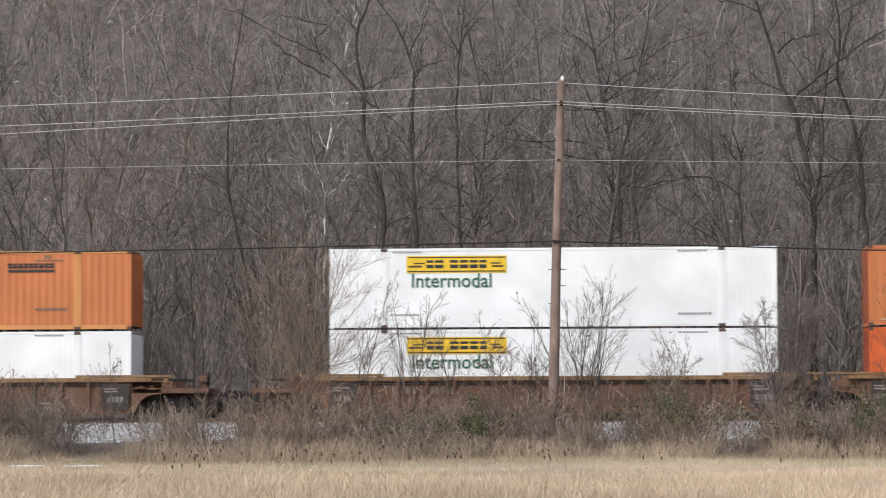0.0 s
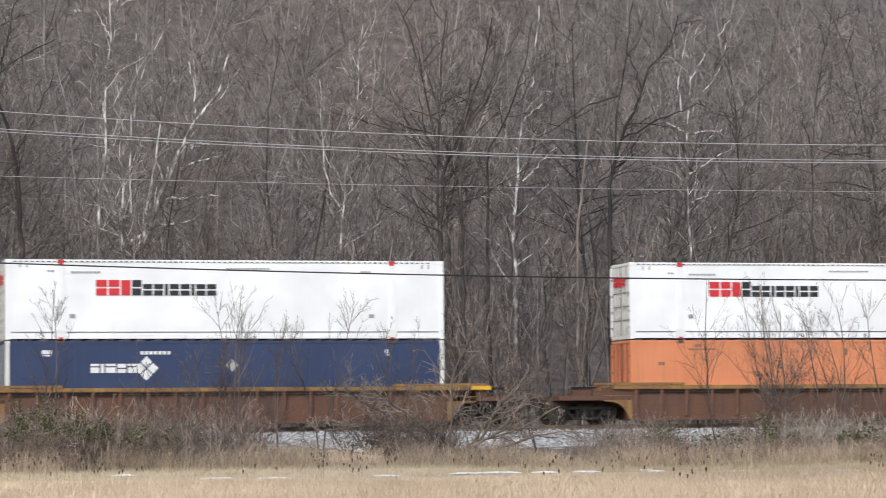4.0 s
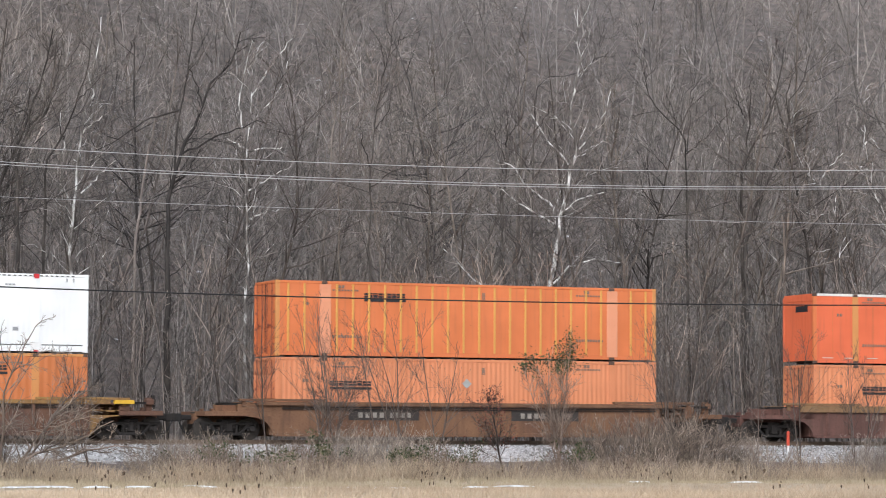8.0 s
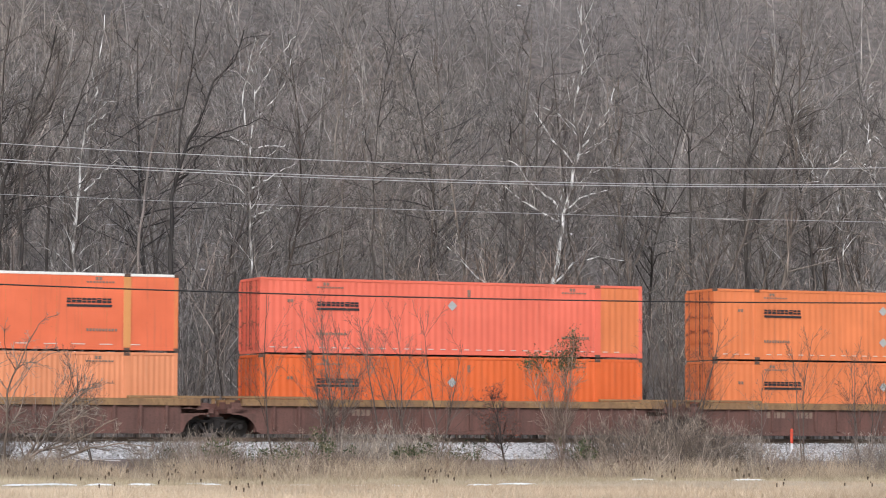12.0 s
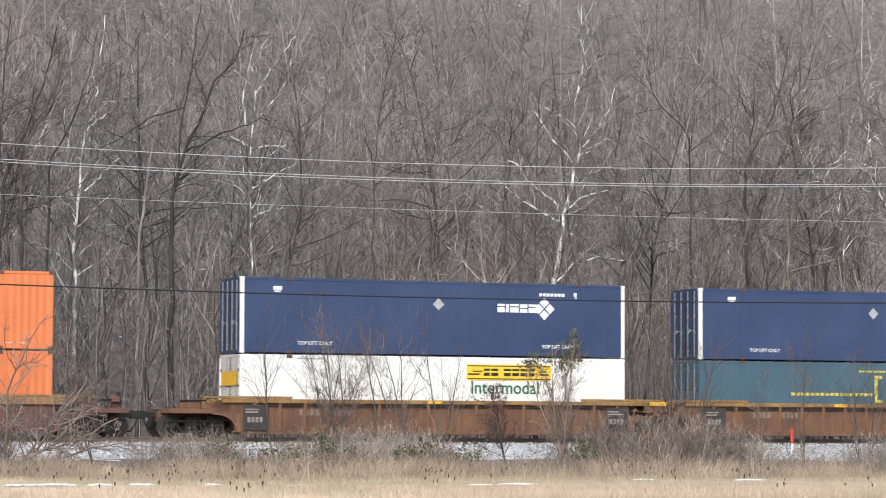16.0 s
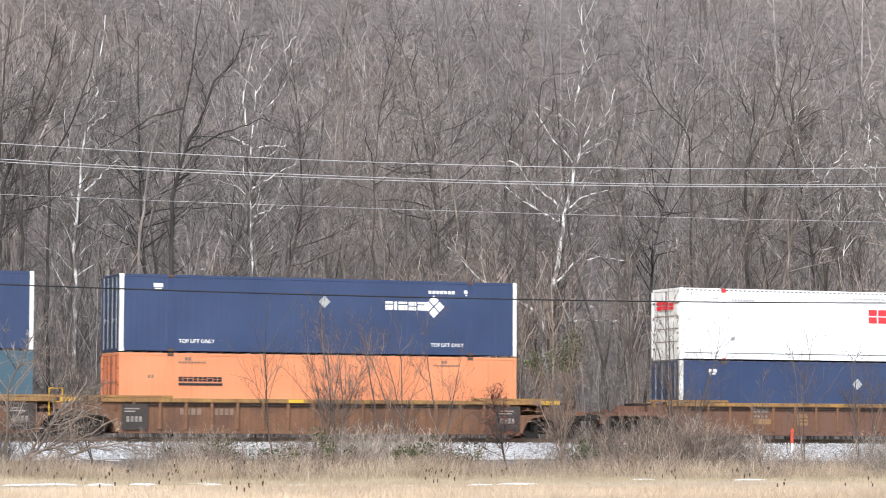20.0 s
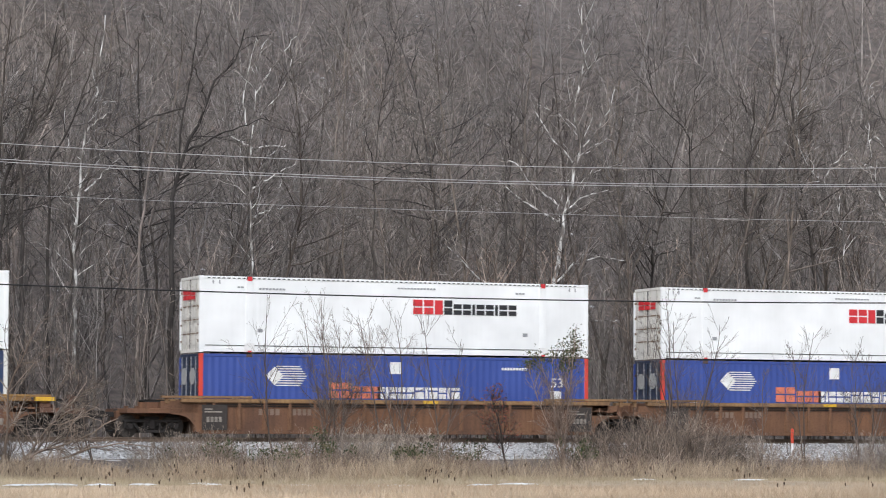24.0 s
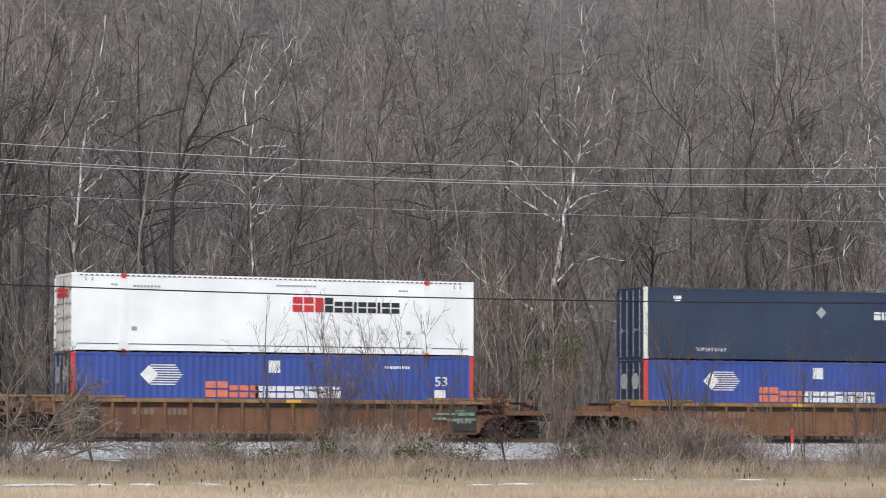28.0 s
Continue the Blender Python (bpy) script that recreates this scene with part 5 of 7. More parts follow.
def sprout(rng, pts, rad, count, lo, hi, spread, ratio, steps, wander, lift, thin):
    """New limbs along a set of polylines: points, start and end radii."""
    n, k, _ = pts.shape
    idx = np.repeat(np.arange(n), count)
    u = rng.uniform(lo, hi, len(idx)) * (k - 1)
    i = np.minimum(u.astype(int), k - 2)
    f = (u - i)[:, None]
    a, b = pts[idx, i], pts[idx, i + 1]
    start = a * (1 - f) + b * f
    along = (b - a) / (np.linalg.norm(b - a, axis=1, keepdims=True) + 1e-9)
    total = np.linalg.norm(np.diff(pts, axis=1), axis=2).sum(1)[idx]
    length = total * ratio * rng.uniform(0.55, 1.25, len(idx)) * (1.15 - 0.75 * u / (k - 1))
    r = rad[idx] * thin * (1.15 - 0.7 * u / (k - 1))
    return limb_points(rng, start, side_ways(rng, along, spread), length, steps, wander, lift), r


def grow(seed, height, girth, limbs=18, lo=0.3, spread=0.75, ratio=0.34, lean=(0, 0), fine=(5, 5), stems=1, wander=0.05, twig=0.011, lift=0.10, coarse=False, slim=False):
    """A bare tree: arrays for its trunk with limbs, and for its crown of branches and twigs."""
    rng = np.random.default_rng(seed)
    start = np.zeros((stems, 3))
    way = np.stack([rng.normal(lean[0], 0.05 + 0.12 * (stems > 1), stems), rng.normal(lean[1], 0.05 + 0.1 * (stems > 1), stems), np.ones(stems)], 1)
    way /= np.linalg.norm(way, axis=1, keepdims=True)
    trunk = limb_points(rng, start, way, height * rng.uniform(0.8 if stems > 1 else 1.0, 1.05, stems), 9, wander, 0.03) if not coarse else limb_points(rng, start, way, height * rng.uniform(0.9, 1.05, stems), 6, wander, 0.03)
    r0 = np.full(stems, girth) * (1 if stems == 1 else 0.8)
    l1, r1 = sprout(rng, trunk, r0, limbs, lo, 0.97, spread, ratio, 3 if coarse else 5, 0.12, lift, 0.42)
    l2, r2 = sprout(rng, l1, r1, fine[0], 0.15, 1.0, 0.65, 0.45, 2, 0.18, 0.08, 0.55)
    l3, r3 = sprout(rng, l2, r2, fine[1], 0.1, 1.0, 0.65, 0.6, 1 if coarse else 2, 0.16, 0.04, 0.5)
    m = twig
    wood = polytubes(trunk, r0, r0 * 0.22, 4 if coarse else 6)
    boughs = slivers(l1, m * 2.2, m) if slim else polytubes(l1, np.maximum(r1, m * 1.6), np.maximum(r1 * 0.35, m), 3 if coarse else 4)
    crown = joined([slivers(l2, m * 1.15, m * 0.85) if coarse else polytubes(l2, np.maximum(r2, m), np.full(len(l2), m * 0.8), 3), slivers(l3, m, m * 0.6)])
    return wood, boughs, crown


def tree_thing(name, label, arrays, bark_mat, twig_mat, category="tree", group="", limb_mat=""):
    ob = tagged(new(name), label, category, group=group)
    if isinstance(arrays[0], list):
        for stem in arrays[0]:
            part("stem", mesh_of("stem", *stem, bark_mat, True), ob)
    else:
        part("trunk", mesh_of("trunk", *arrays[0], bark_mat, True), ob)
    part("branchwork", mesh_of("branchwork", *arrays[1], limb_mat or bark_mat, True), ob)["kind"] = "stuff"
    part("crown", mesh_of("crown", *arrays[2], twig_mat, True), ob)["kind"] = "stuff"
    return ob


def set_at(ob, x, y, turn=0.0, scale=1.0, sink=0.1):
    ob.scale = (scale,) * 3
    ob.location = (x, y, float(hill(x, y)) - sink)
    ob.rotation_euler = (0, 0, turn)


def copy_at(ob, x, y, turn, scale, sink=0.1):
    dup = copy_thing(ob, pose(x, y, float(hill(x, y)) - sink, 0, 0, math.degrees(turn)))
    dup.scale = (scale,) * 3
    return dup


def build_woods():
    rng = np.random.default_rng(11)
    kinds = []
    for k in range(9):
        tall = [17, 19, 15, 20, 16, 18, 14, 21, 17][k]
        arr = grow(100 + k, tall, [0.09, 0.105, 0.06, 0.115, 0.075, 0.09, 0.055, 0.125, 0.07][k], limbs=[20, 22, 18, 24, 19, 22, 17, 24, 20][k],
                   lo=[0.3, 0.38, 0.25, 0.4, 0.3, 0.35, 0.2, 0.42, 0.3][k], spread=[0.85, 0.75, 0.9, 1.0, 0.7, 0.95, 0.8, 1.05, 0.65][k], ratio=0.3, fine=(8, 8), wander=0.1, twig=0.0066, lift=0.07)
        ob = tree_thing("tree", ["slender grey bare winter tree in the woods", "tall bare winter tree with a dark trunk"][k == 7], arr,
                        "bark_dark" if k == 7 else "bark_grey", "twig_red" if k in (2, 5) else "twig", group="bare trees of the woods")
        kinds.append(ob)
    used = set()
    placed = 0
    rows = [(115, 4.0), (118.5, 3.5), (122.5, 3.6)]
    for y0, step in rows:
        xa, xb = y0 * math.tan(radians(-15)) - 2, y0 * math.tan(radians(34)) + 2
        x = xa
        while x < xb:
            k = int(rng.integers(0, 9))
            px, py = x + rng.normal(0, 1.0), y0 + rng.normal(0, 1.2)
            sc, tn = rng.uniform(0.72, 1.12), rng.uniform(0, 6.28)
            if k not in used:
                used.add(k)
                set_at(kinds[k], px, py, tn, sc)
            else:
                copy_at(kinds[k], px, py, tn, sc)
            placed += 1
            x += step * rng.uniform(0.6, 1.4)
    return placed


def build_far_woods():
    """The wooded slope further back, all bare trees of lower detail in one mesh."""
    rng = np.random.default_rng(21)
    near, upper = [], []
    protos = [joined(grow(300 + k, 18, 0.09, limbs=17, lo=0.15, spread=0.75, fine=(7, 6), twig=0.0092, lift=0.08, wander=0.1, coarse=True)) for k in range(7)]
    slight = [joined(grow(340 + k, 17, 0.085, limbs=16, lo=0.12, spread=0.8, ratio=0.32, fine=(5, 4), twig=0.0128, lift=0.1, wander=0.1, coarse=True, slim=True)) for k in range(7)]
    y = 126.5
    while y < 194:
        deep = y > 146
        step = 2.75 + max(0.0, y - 146) * 0.004
        xa, xb = y * math.tan(radians(-13.5)), y * math.tan(radians(32.5))
        for x in np.arange(xa, xb, step):
            v, f = (slight if deep else protos)[int(rng.integers(0, 7))]
            a, s = rng.uniform(0, 6.28), rng.uniform(0.65, 1.1)
            px, py = x + rng.normal(0, 1.3), y + rng.normal(0, 1.5)
            m = np.array([[math.cos(a), -math.sin(a), 0], [math.sin(a), math.cos(a), 0], [0, 0, 1]]) * s
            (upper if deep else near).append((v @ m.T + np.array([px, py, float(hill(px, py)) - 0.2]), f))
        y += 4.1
    # the upper trees get the lightened colours that stand in for haze
    for bits, mat, label in ((near, "far_wood", "bare grey-brown winter woods at the foot of the slope"), (upper, "slope_wood", "bare winter woods higher up the slope, haze put into their pale grey")):
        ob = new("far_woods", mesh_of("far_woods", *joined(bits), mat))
        tagged(ob, label, "woods", kind="stuff")


build_woods()
build_far_woods()


# ---- trees that stand out at the wood's edge ----
EDGE_Y = 113.0


def bent(rng, pts, steps, depth):
    """A smooth wandering line through a few bends."""
    p = np.array([(a, 0.0, b) for a, b in pts])
    seg = np.concatenate([[0], np.cumsum(np.linalg.norm(np.diff(p, axis=0), axis=1))])
    s = np.linspace(0, seg[-1], steps)
    q = np.stack([np.interp(s, seg, p[:, i]) for i in range(3)], 1)
    q[:, 1] = depth * s / (seg[-1] + 1e-6) + np.cumsum(rng.normal(0, 0.05, steps))
    q[1:-1, 0] += rng.normal(0, 0.035, steps - 2)
    q[1:-1, 2] += rng.normal(0, 0.03, steps - 2)
    return q


def edge_tree(x, girth, shade, trunk, limbs):
    """A tree at the wood's edge: its bends and limbs as (across, up) from the foot. Tone w: pale, d: dark, g: grey, t: a dead tan stub."""
    rng = np.random.default_rng(int(500 + abs(x) * 10))
    trunk = [(trunk[0][0] - (trunk[1][0] - trunk[0][0]) * 0.3, 0.0)] + list(trunk)
    top, below = trunk[-1], trunk[-2]
    if shade != "t":
        trunk = trunk + [(top[0] + (top[0] - below[0]) * 0.5 + 0.1, top[1] + 1.6)]
    main = bent(rng, trunk, 29, 0.4)[None]
    r0 = np.array([girth * (0.8 if shade == "d" else 1.0)])
    wood = [polytubes(main, r0, r0 * (0.55 if shade == "t" else 0.16), 8)]
    dark = shade == "d"
    bough = []
    tall = trunk[-1][1]
    boughs = []
    for pts in limbs:
        b = bent(rng, pts, 13, rng.uniform(-1.0, 1.0))
        b[:, 1] += np.interp(pts[0][1], main[0][:, 2], main[0][:, 1])
        rb = np.array([max(0.03, girth * (0.38 - 0.24 * pts[0][1] / (tall + 2)))])
        rb = rb * (1.25 if shade == "w" else 1.0)
        bough.append(polytubes(b[None], rb, rb * 0.35, 6))
        boughs.append((b[None], rb))
    l1, q1 = sprout(rng, main, r0, 4 if shade == "t" else 20, 0.4, 1.0, 0.8, 0.06 if shade == "t" else 0.2 if dark else 0.17, 7, 0.2, 0.08, 0.3)
    bough.append(polytubes(l1, np.maximum(q1 * 0.7, 0.014), np.full(len(l1), 0.008), 4))
    fine = []
    for b, rb in boughs:
        s1, t1 = sprout(rng, b, rb, 10, 0.2, 1.0, 0.7, 0.4, 4, 0.15, 0.08, 0.5)
        s2, t2 = sprout(rng, s1, t1, 6, 0.15, 1.0, 0.65, 0.5, 2, 0.14, 0.05, 0.6)
        fine += [polytubes(s1, np.maximum(t1 * 0.8, 0.011), np.full(len(s1), 0.007), 3), slivers(s2, 0.0075, 0.004)]
    s2, t2 = sprout(rng, l1, q1, 6, 0.2, 1.0, 0.7, 0.45, 3, 0.14, 0.05, 0.6)
    s3, t3 = sprout(rng, s2, t2, 6, 0.2, 1.0, 0.6, 0.55, 1, 0.1, 0.04, 0.6)
    fine += [polytubes(s2, np.maximum(t2, 0.009), np.full(len(s2), 0.006), 3), slivers(s3, 0.007, 0.004)]
    text = {"w": "pale-barked bare tree with crooked limbs at the wood's edge", "d": "dark bare tree with forked limbs at the wood's edge", "g": "grey bare tree at the wood's edge", "t": "broken dead tan trunk at the wood's edge"}[shade]
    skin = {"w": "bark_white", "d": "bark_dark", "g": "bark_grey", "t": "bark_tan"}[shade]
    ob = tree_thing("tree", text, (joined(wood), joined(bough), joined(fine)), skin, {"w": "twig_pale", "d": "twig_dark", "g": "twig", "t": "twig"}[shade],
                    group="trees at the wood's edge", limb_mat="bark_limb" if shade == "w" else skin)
    set_at(ob, x, EDGE_Y + rng.uniform(-0.8, 0.8), 0.0, 1.0, 0.15)


edge_tree(30.1, 0.115, "w", [(0.0, 9.1), (0.1, 10.5), (0.2, 12.1), (0.3, 13.2), (0.5, 14.3), (0.8, 15.1), (0.9, 16.0), (1.0, 16.7)], [[(0.1, 10.2), (-0.2, 10.9), (-0.4, 11.5), (-0.4, 12.0), (-0.3, 12.7), (-0.3, 13.6), (-0.3, 14.4)], [(0.0, 9.6), (-0.6, 10.4), (-0.8, 10.8), (-0.6, 11.1), (-0.3, 11.1)], [(0.4, 11.0), (1.1, 11.6), (2.1, 12.5)], [(0.3, 13.4), (0.8, 13.9), (1.4, 14.4)]])
edge_tree(32.7, 0.085, "t", [(0.0, 9.2), (0.3, 10.5), (0.4, 11.6), (0.6, 12.9), (0.8, 13.9), (0.9, 14.5)], [[(0.3, 10.4), (0.8, 10.8), (1.1, 11.2)], [(0.7, 12.9), (1.1, 13.4), (1.3, 14.0)]])
edge_tree(34.0, 0.21, "d", [(0.0, 9.2), (0.1, 11.1), (0.4, 12.3), (0.6, 13.2), (1.2, 14.0), (1.5, 14.8), (1.8, 15.8), (2.6, 16.4)], [[(0.3, 12.0), (0.3, 13.2), (0.5, 14.8), (0.7, 16.0), (0.9, 17.4), (1.1, 19.1)], [(0.5, 14.6), (-0.7, 14.2), (-1.8, 13.5), (-3.0, 12.8)], [(0.6, 12.8), (2.3, 13.7), (3.1, 14.0), (3.8, 14.1)], [(1.5, 14.8), (1.2, 15.6), (0.8, 16.3)], [(0.3, 11.6), (0.9, 12.0), (1.3, 13.0)]])
edge_tree(37.6, 0.095, "w", [(0.0, 9.3), (0.0, 10.7), (0.0, 12.1), (0.0, 13.1), (0.1, 14.0), (0.2, 14.9), (0.3, 15.8)], [[(-0.1, 13.2), (-0.7, 13.5), (-1.1, 13.8), (-1.3, 14.3)], [(0.1, 14.0), (0.7, 14.8), (1.3, 15.4), (1.7, 16.2), (1.9, 17.0)], [(0.2, 15.4), (0.8, 16.5), (1.7, 17.8)], [(-0.2, 14.0), (-0.4, 15.2), (-0.1, 17.0), (0.1, 17.9)], [(0.0, 13.1), (1.7, 13.3), (2.3, 13.9)], [(0.1, 11.4), (0.7, 11.8), (2.0, 12.5)], [(0.0, 10.2), (1.2, 10.6), (2.3, 10.8)]])
edge_tree(26.9, 0.19, "d", [(0.0, 8.9), (0.2, 11.2), (0.6, 12.1), (1.2, 13.6), (1.7, 15.0), (2.1, 16.1)], [[(0.6, 12.1), (1.2, 13.0), (1.3, 14.2), (1.2, 15.1)], [(1.3, 13.6), (1.9, 14.2), (2.5, 15.6), (2.7, 16.8)], [(0.2, 11.4), (-0.6, 12.7), (-0.9, 14.3)]])
edge_tree(28.9, 0.13, "d", [(0.0, 9.0), (0.0, 11.0), (0.1, 12.4), (0.7, 13.1), (1.3, 14.7), (1.7, 16.0)], [[(0.7, 13.1), (0.5, 14.1), (0.3, 15.0)], [(1.3, 14.7), (2.1, 15.5), (2.8, 16.5)]])
edge_tree(41.4, 0.06, "g", [(0.0, 9.4), (0.0, 12.0), (0.0, 13.7), (0.1, 15.8), (0.2, 17.2)], [[(0.0, 13.0), (0.5, 13.6), (0.9, 14.6)], [(0.1, 14.2), (-0.3, 14.9), (-0.4, 15.6)]])
edge_tree(42.7, 0.085, "d", [(0.0, 9.4), (0.1, 12.0), (0.2, 13.8), (0.3, 14.8), (0.6, 16.2), (0.9, 17.4)], [[(0.1, 12.5), (-0.4, 13.3), (-0.7, 14.3)], [(0.3, 14.1), (1.1, 15.0), (1.4, 16.0)], [(0.0, 11.6), (0.9, 12.3), (2.0, 12.8)]])
edge_tree(49.2, 0.1, "d", [(0.0, 9.7), (0.1, 12.6), (0.2, 13.8), (0.2, 14.5), (0.5, 15.0)], [[(0.1, 13.7), (-0.1, 14.4), (-0.3, 15.0)], [(0.2, 14.2), (0.7, 14.7), (0.8, 15.3)]])
edge_tree(50.6, 0.09, "d", [(0.0, 9.7), (0.1, 13.5), (0.2, 15.4), (0.3, 16.4), (0.7, 16.9), (1.4, 17.0), (2.8, 17.3)], [[(0.1, 14.4), (0.5, 15.1), (0.7, 15.8)], [(0.0, 12.6), (-0.5, 13.6), (-0.6, 14.3)]])
edge_tree(50.7, 0.15, "w", [(0.0, 5.4), (-0.1, 6.3), (0.3, 7.5), (0.6, 8.7), (0.9, 9.8), (1.0, 10.6), (1.5, 12.3), (1.7, 13.3), (1.9, 13.8), (1.6, 14.6), (1.5, 15.6), (1.7, 16.4), (2.0, 17.4), (1.8, 18.2)], [[(1.8, 13.6), (2.5, 14.3), (3.1, 15.3), (3.3, 16.3)], [(1.4, 13.0), (0.7, 13.9), (0.1, 15.0), (-0.2, 15.8)], [(0.7, 11.1), (-0.5, 12.1), (-1.2, 12.9), (-2.1, 13.1)], [(0.7, 10.4), (-0.6, 11.1), (-2.0, 12.0)], [(-0.1, 6.2), (-1.6, 7.0), (-3.0, 7.6), (-4.9, 9.1)], [(0.0, 5.8), (1.4, 6.1), (3.1, 6.1)], [(1.0, 10.8), (2.1, 11.6), (3.3, 11.9)], [(0.3, 7.6), (1.3, 8.5), (2.6, 8.9), (4.0, 8.8)]])
edge_tree(58.4, 0.11, "d", [(0.0, 9.9), (0.0, 13.2), (0.0, 14.0), (-0.2, 14.7), (-1.1, 15.5), (-1.8, 16.3), (-2.0, 16.9)], [[(0.0, 13.8), (1.1, 14.9), (1.8, 15.9)], [(0.0, 13.9), (0.3, 15.5), (0.4, 16.6), (1.1, 17.4)]])
edge_tree(61.0, 0.17, "d", [(0.0, 9.9), (0.0, 13.2), (0.2, 13.9), (0.7, 14.5), (1.5, 15.8), (1.9, 17.1)], [[(0.1, 14.1), (0.1, 15.6), (0.0, 17.2), (0.3, 18.1)], [(0.0, 15.6), (-0.6, 16.2), (-0.8, 16.7)], [(0.7, 14.5), (1.9, 15.0), (2.8, 15.5), (4.2, 16.0)], [(1.5, 15.8), (1.0, 16.8), (0.8, 17.6)]])
edge_tree(61.1, 0.15, "d", [(0.0, 9.9), (0.4, 11.5), (1.0, 12.4), (1.5, 13.4), (1.9, 14.3), (2.2, 15.1), (2.3, 16.3), (3.0, 17.2)], [[(2.2, 15.2), (2.0, 16.1), (2.1, 17.4), (2.5, 18.4)], [(1.5, 13.3), (2.4, 14.0), (3.3, 14.6)]])
edge_tree(65.8, 0.05, "w", [(0.0, 10.0), (-0.3, 11.8), (-0.9, 12.5), (-1.5, 13.0), (-2.0, 13.7), (-2.3, 14.5), (-2.3, 15.6)], [[(-0.9, 12.5), (-0.6, 13.3), (0.0, 14.1)]])
edge_tree(68.0, 0.075, "w", [(0.0, 10.1), (-0.3, 11.4), (-0.8, 12.1), (-1.0, 13.3), (-1.2, 14.4), (-1.2, 15.3)], [[(-1.2, 14.3), (-0.7, 14.7), (-0.3, 14.2)], [(-1.0, 13.2), (-1.9, 13.5), (-2.3, 13.5)]])
edge_tree(62.5, 0.06, "t", [(0.0, 9.2), (0.0, 10.0), (-0.1, 11.2)], [])
edge_tree(-9.2, 0.21, "d", [(0.0, 7.7), (0.2, 9.4), (-0.4, 11.1), (-0.7, 12.6), (-0.6, 13.8), (-1.0, 15.3), (-1.0, 16.4), (-0.4, 17.6)], [[(-0.7, 13.8), (-1.5, 14.7), (-2.1, 15.3), (-3.2, 15.8), (-4.5, 16.4), (-5.5, 17.0), (-6.2, 17.2)], [(-2.0, 14.5), (-3.0, 15.0), (-3.9, 15.5), (-4.5, 16.3)], [(-0.6, 14.0), (0.0, 14.3), (0.8, 14.5), (0.9, 14.9)], [(-0.6, 13.6), (0.2, 13.0), (1.0, 12.3)], [(-1.0, 16.2), (-1.3, 17.2), (-1.5, 17.6)], [(-2.3, 15.1), (-2.6, 16.0), (-2.0, 16.5), (-4.0, 17.0)]])
edge_tree(-7.8, 0.17, "d", [(0.0, 7.7), (-0.1, 9.4), (-0.2, 11.2), (-0.2, 13.0), (-0.1, 14.6), (-0.4, 15.8), (-1.0, 17.0), (-1.6, 17.5)], [[(-0.1, 14.4), (0.3, 15.0), (1.1, 15.2)], [(-0.3, 15.3), (0.3, 16.7), (0.6, 17.6)], [(-0.2, 13.0), (-0.1, 12.3), (-0.3, 11.2)]])
edge_tree(-11.5, 0.08, "w", [(0.0, 7.7), (0.0, 9.4), (-0.1, 11.0), (0.2, 12.6), (0.6, 14.2), (0.8, 16.1), (1.3, 17.3)], [[(0.0, 9.7), (0.5, 10.1), (1.0, 10.7)], [(-0.1, 10.1), (0.0, 10.7), (-0.1, 11.2)]])
edge_tree(-19.2, 0.09, "g", [(0.0, 7.7), (-0.1, 8.5), (0.1, 10.4), (0.3, 11.6), (0.5, 13.0)], [[(0.0, 8.1), (0.7, 8.6), (1.6, 9.7), (2.4, 10.7)], [(-0.1, 8.4), (-0.7, 8.9), (-1.2, 9.7)], [(0.1, 10.3), (0.5, 10.9), (1.1, 10.7)]])
edge_tree(-22.0, 0.1, "d", [(0.0, 7.7), (-0.2, 9.1), (-0.6, 11.1), (-0.9, 12.5)], [[(-0.2, 9.7), (-0.1, 11.2), (0.0, 12.3)], [(-0.6, 7.9), (-1.6, 9.0), (-2.3, 10.5)]])
edge_tree(7.8, 0.22, "d", [(0.0, 8.1), (0.0, 9.7), (-0.3, 11.4), (-0.7, 13.1), (-1.3, 14.1), (-1.6, 15.6), (-2.0, 16.8), (-2.3, 17.9)], [[(-0.7, 13.4), (-0.1, 13.9), (1.0, 14.8), (2.2, 15.7), (3.4, 16.3)], [(-1.3, 15.2), (-0.8, 15.7), (0.3, 15.9)], [(-1.9, 16.8), (-2.9, 17.3), (-3.8, 17.5), (-4.8, 17.5)], [(1.1, 14.9), (0.7, 16.0), (0.9, 17.0)], [(1.2, 14.9), (1.5, 16.3), (1.9, 17.9)], [(0.1, 9.4), (0.4, 11.1), (0.5, 13.4), (0.7, 14.9)]])
edge_tree(5.1, 0.1, "d", [(0.0, 8.1), (-0.1, 9.7), (-0.1, 11.2), (-0.4, 12.7)], [[(-0.1, 9.6), (-0.9, 10.2), (-1.9, 10.4), (-3.4, 10.0), (-4.7, 9.5)], [(-0.1, 10.9), (-0.6, 11.5), (-0.9, 12.1)]])
edge_tree(12.8, 0.09, "w", [(0.0, 8.1), (0.1, 10.4), (0.3, 12.2), (0.3, 13.9), (0.4, 15.3), (0.6, 17.1), (0.8, 18.0)], [[(0.3, 13.0), (0.2, 14.1), (0.3, 14.7)], [(0.5, 16.3), (0.1, 17.0), (-0.1, 17.4)]])
edge_tree(13.9, 0.11, "w", [(0.0, 8.1), (0.0, 10.1), (0.0, 11.9), (0.0, 13.6), (-0.3, 14.7), (-0.3, 16.0), (-0.5, 16.7)], [[(0.3, 9.5), (0.3, 11.9), (0.3, 13.8), (0.7, 15.0), (1.4, 16.4), (2.0, 17.5)], [(0.4, 11.9), (0.5, 14.2), (0.5, 16.7)]])
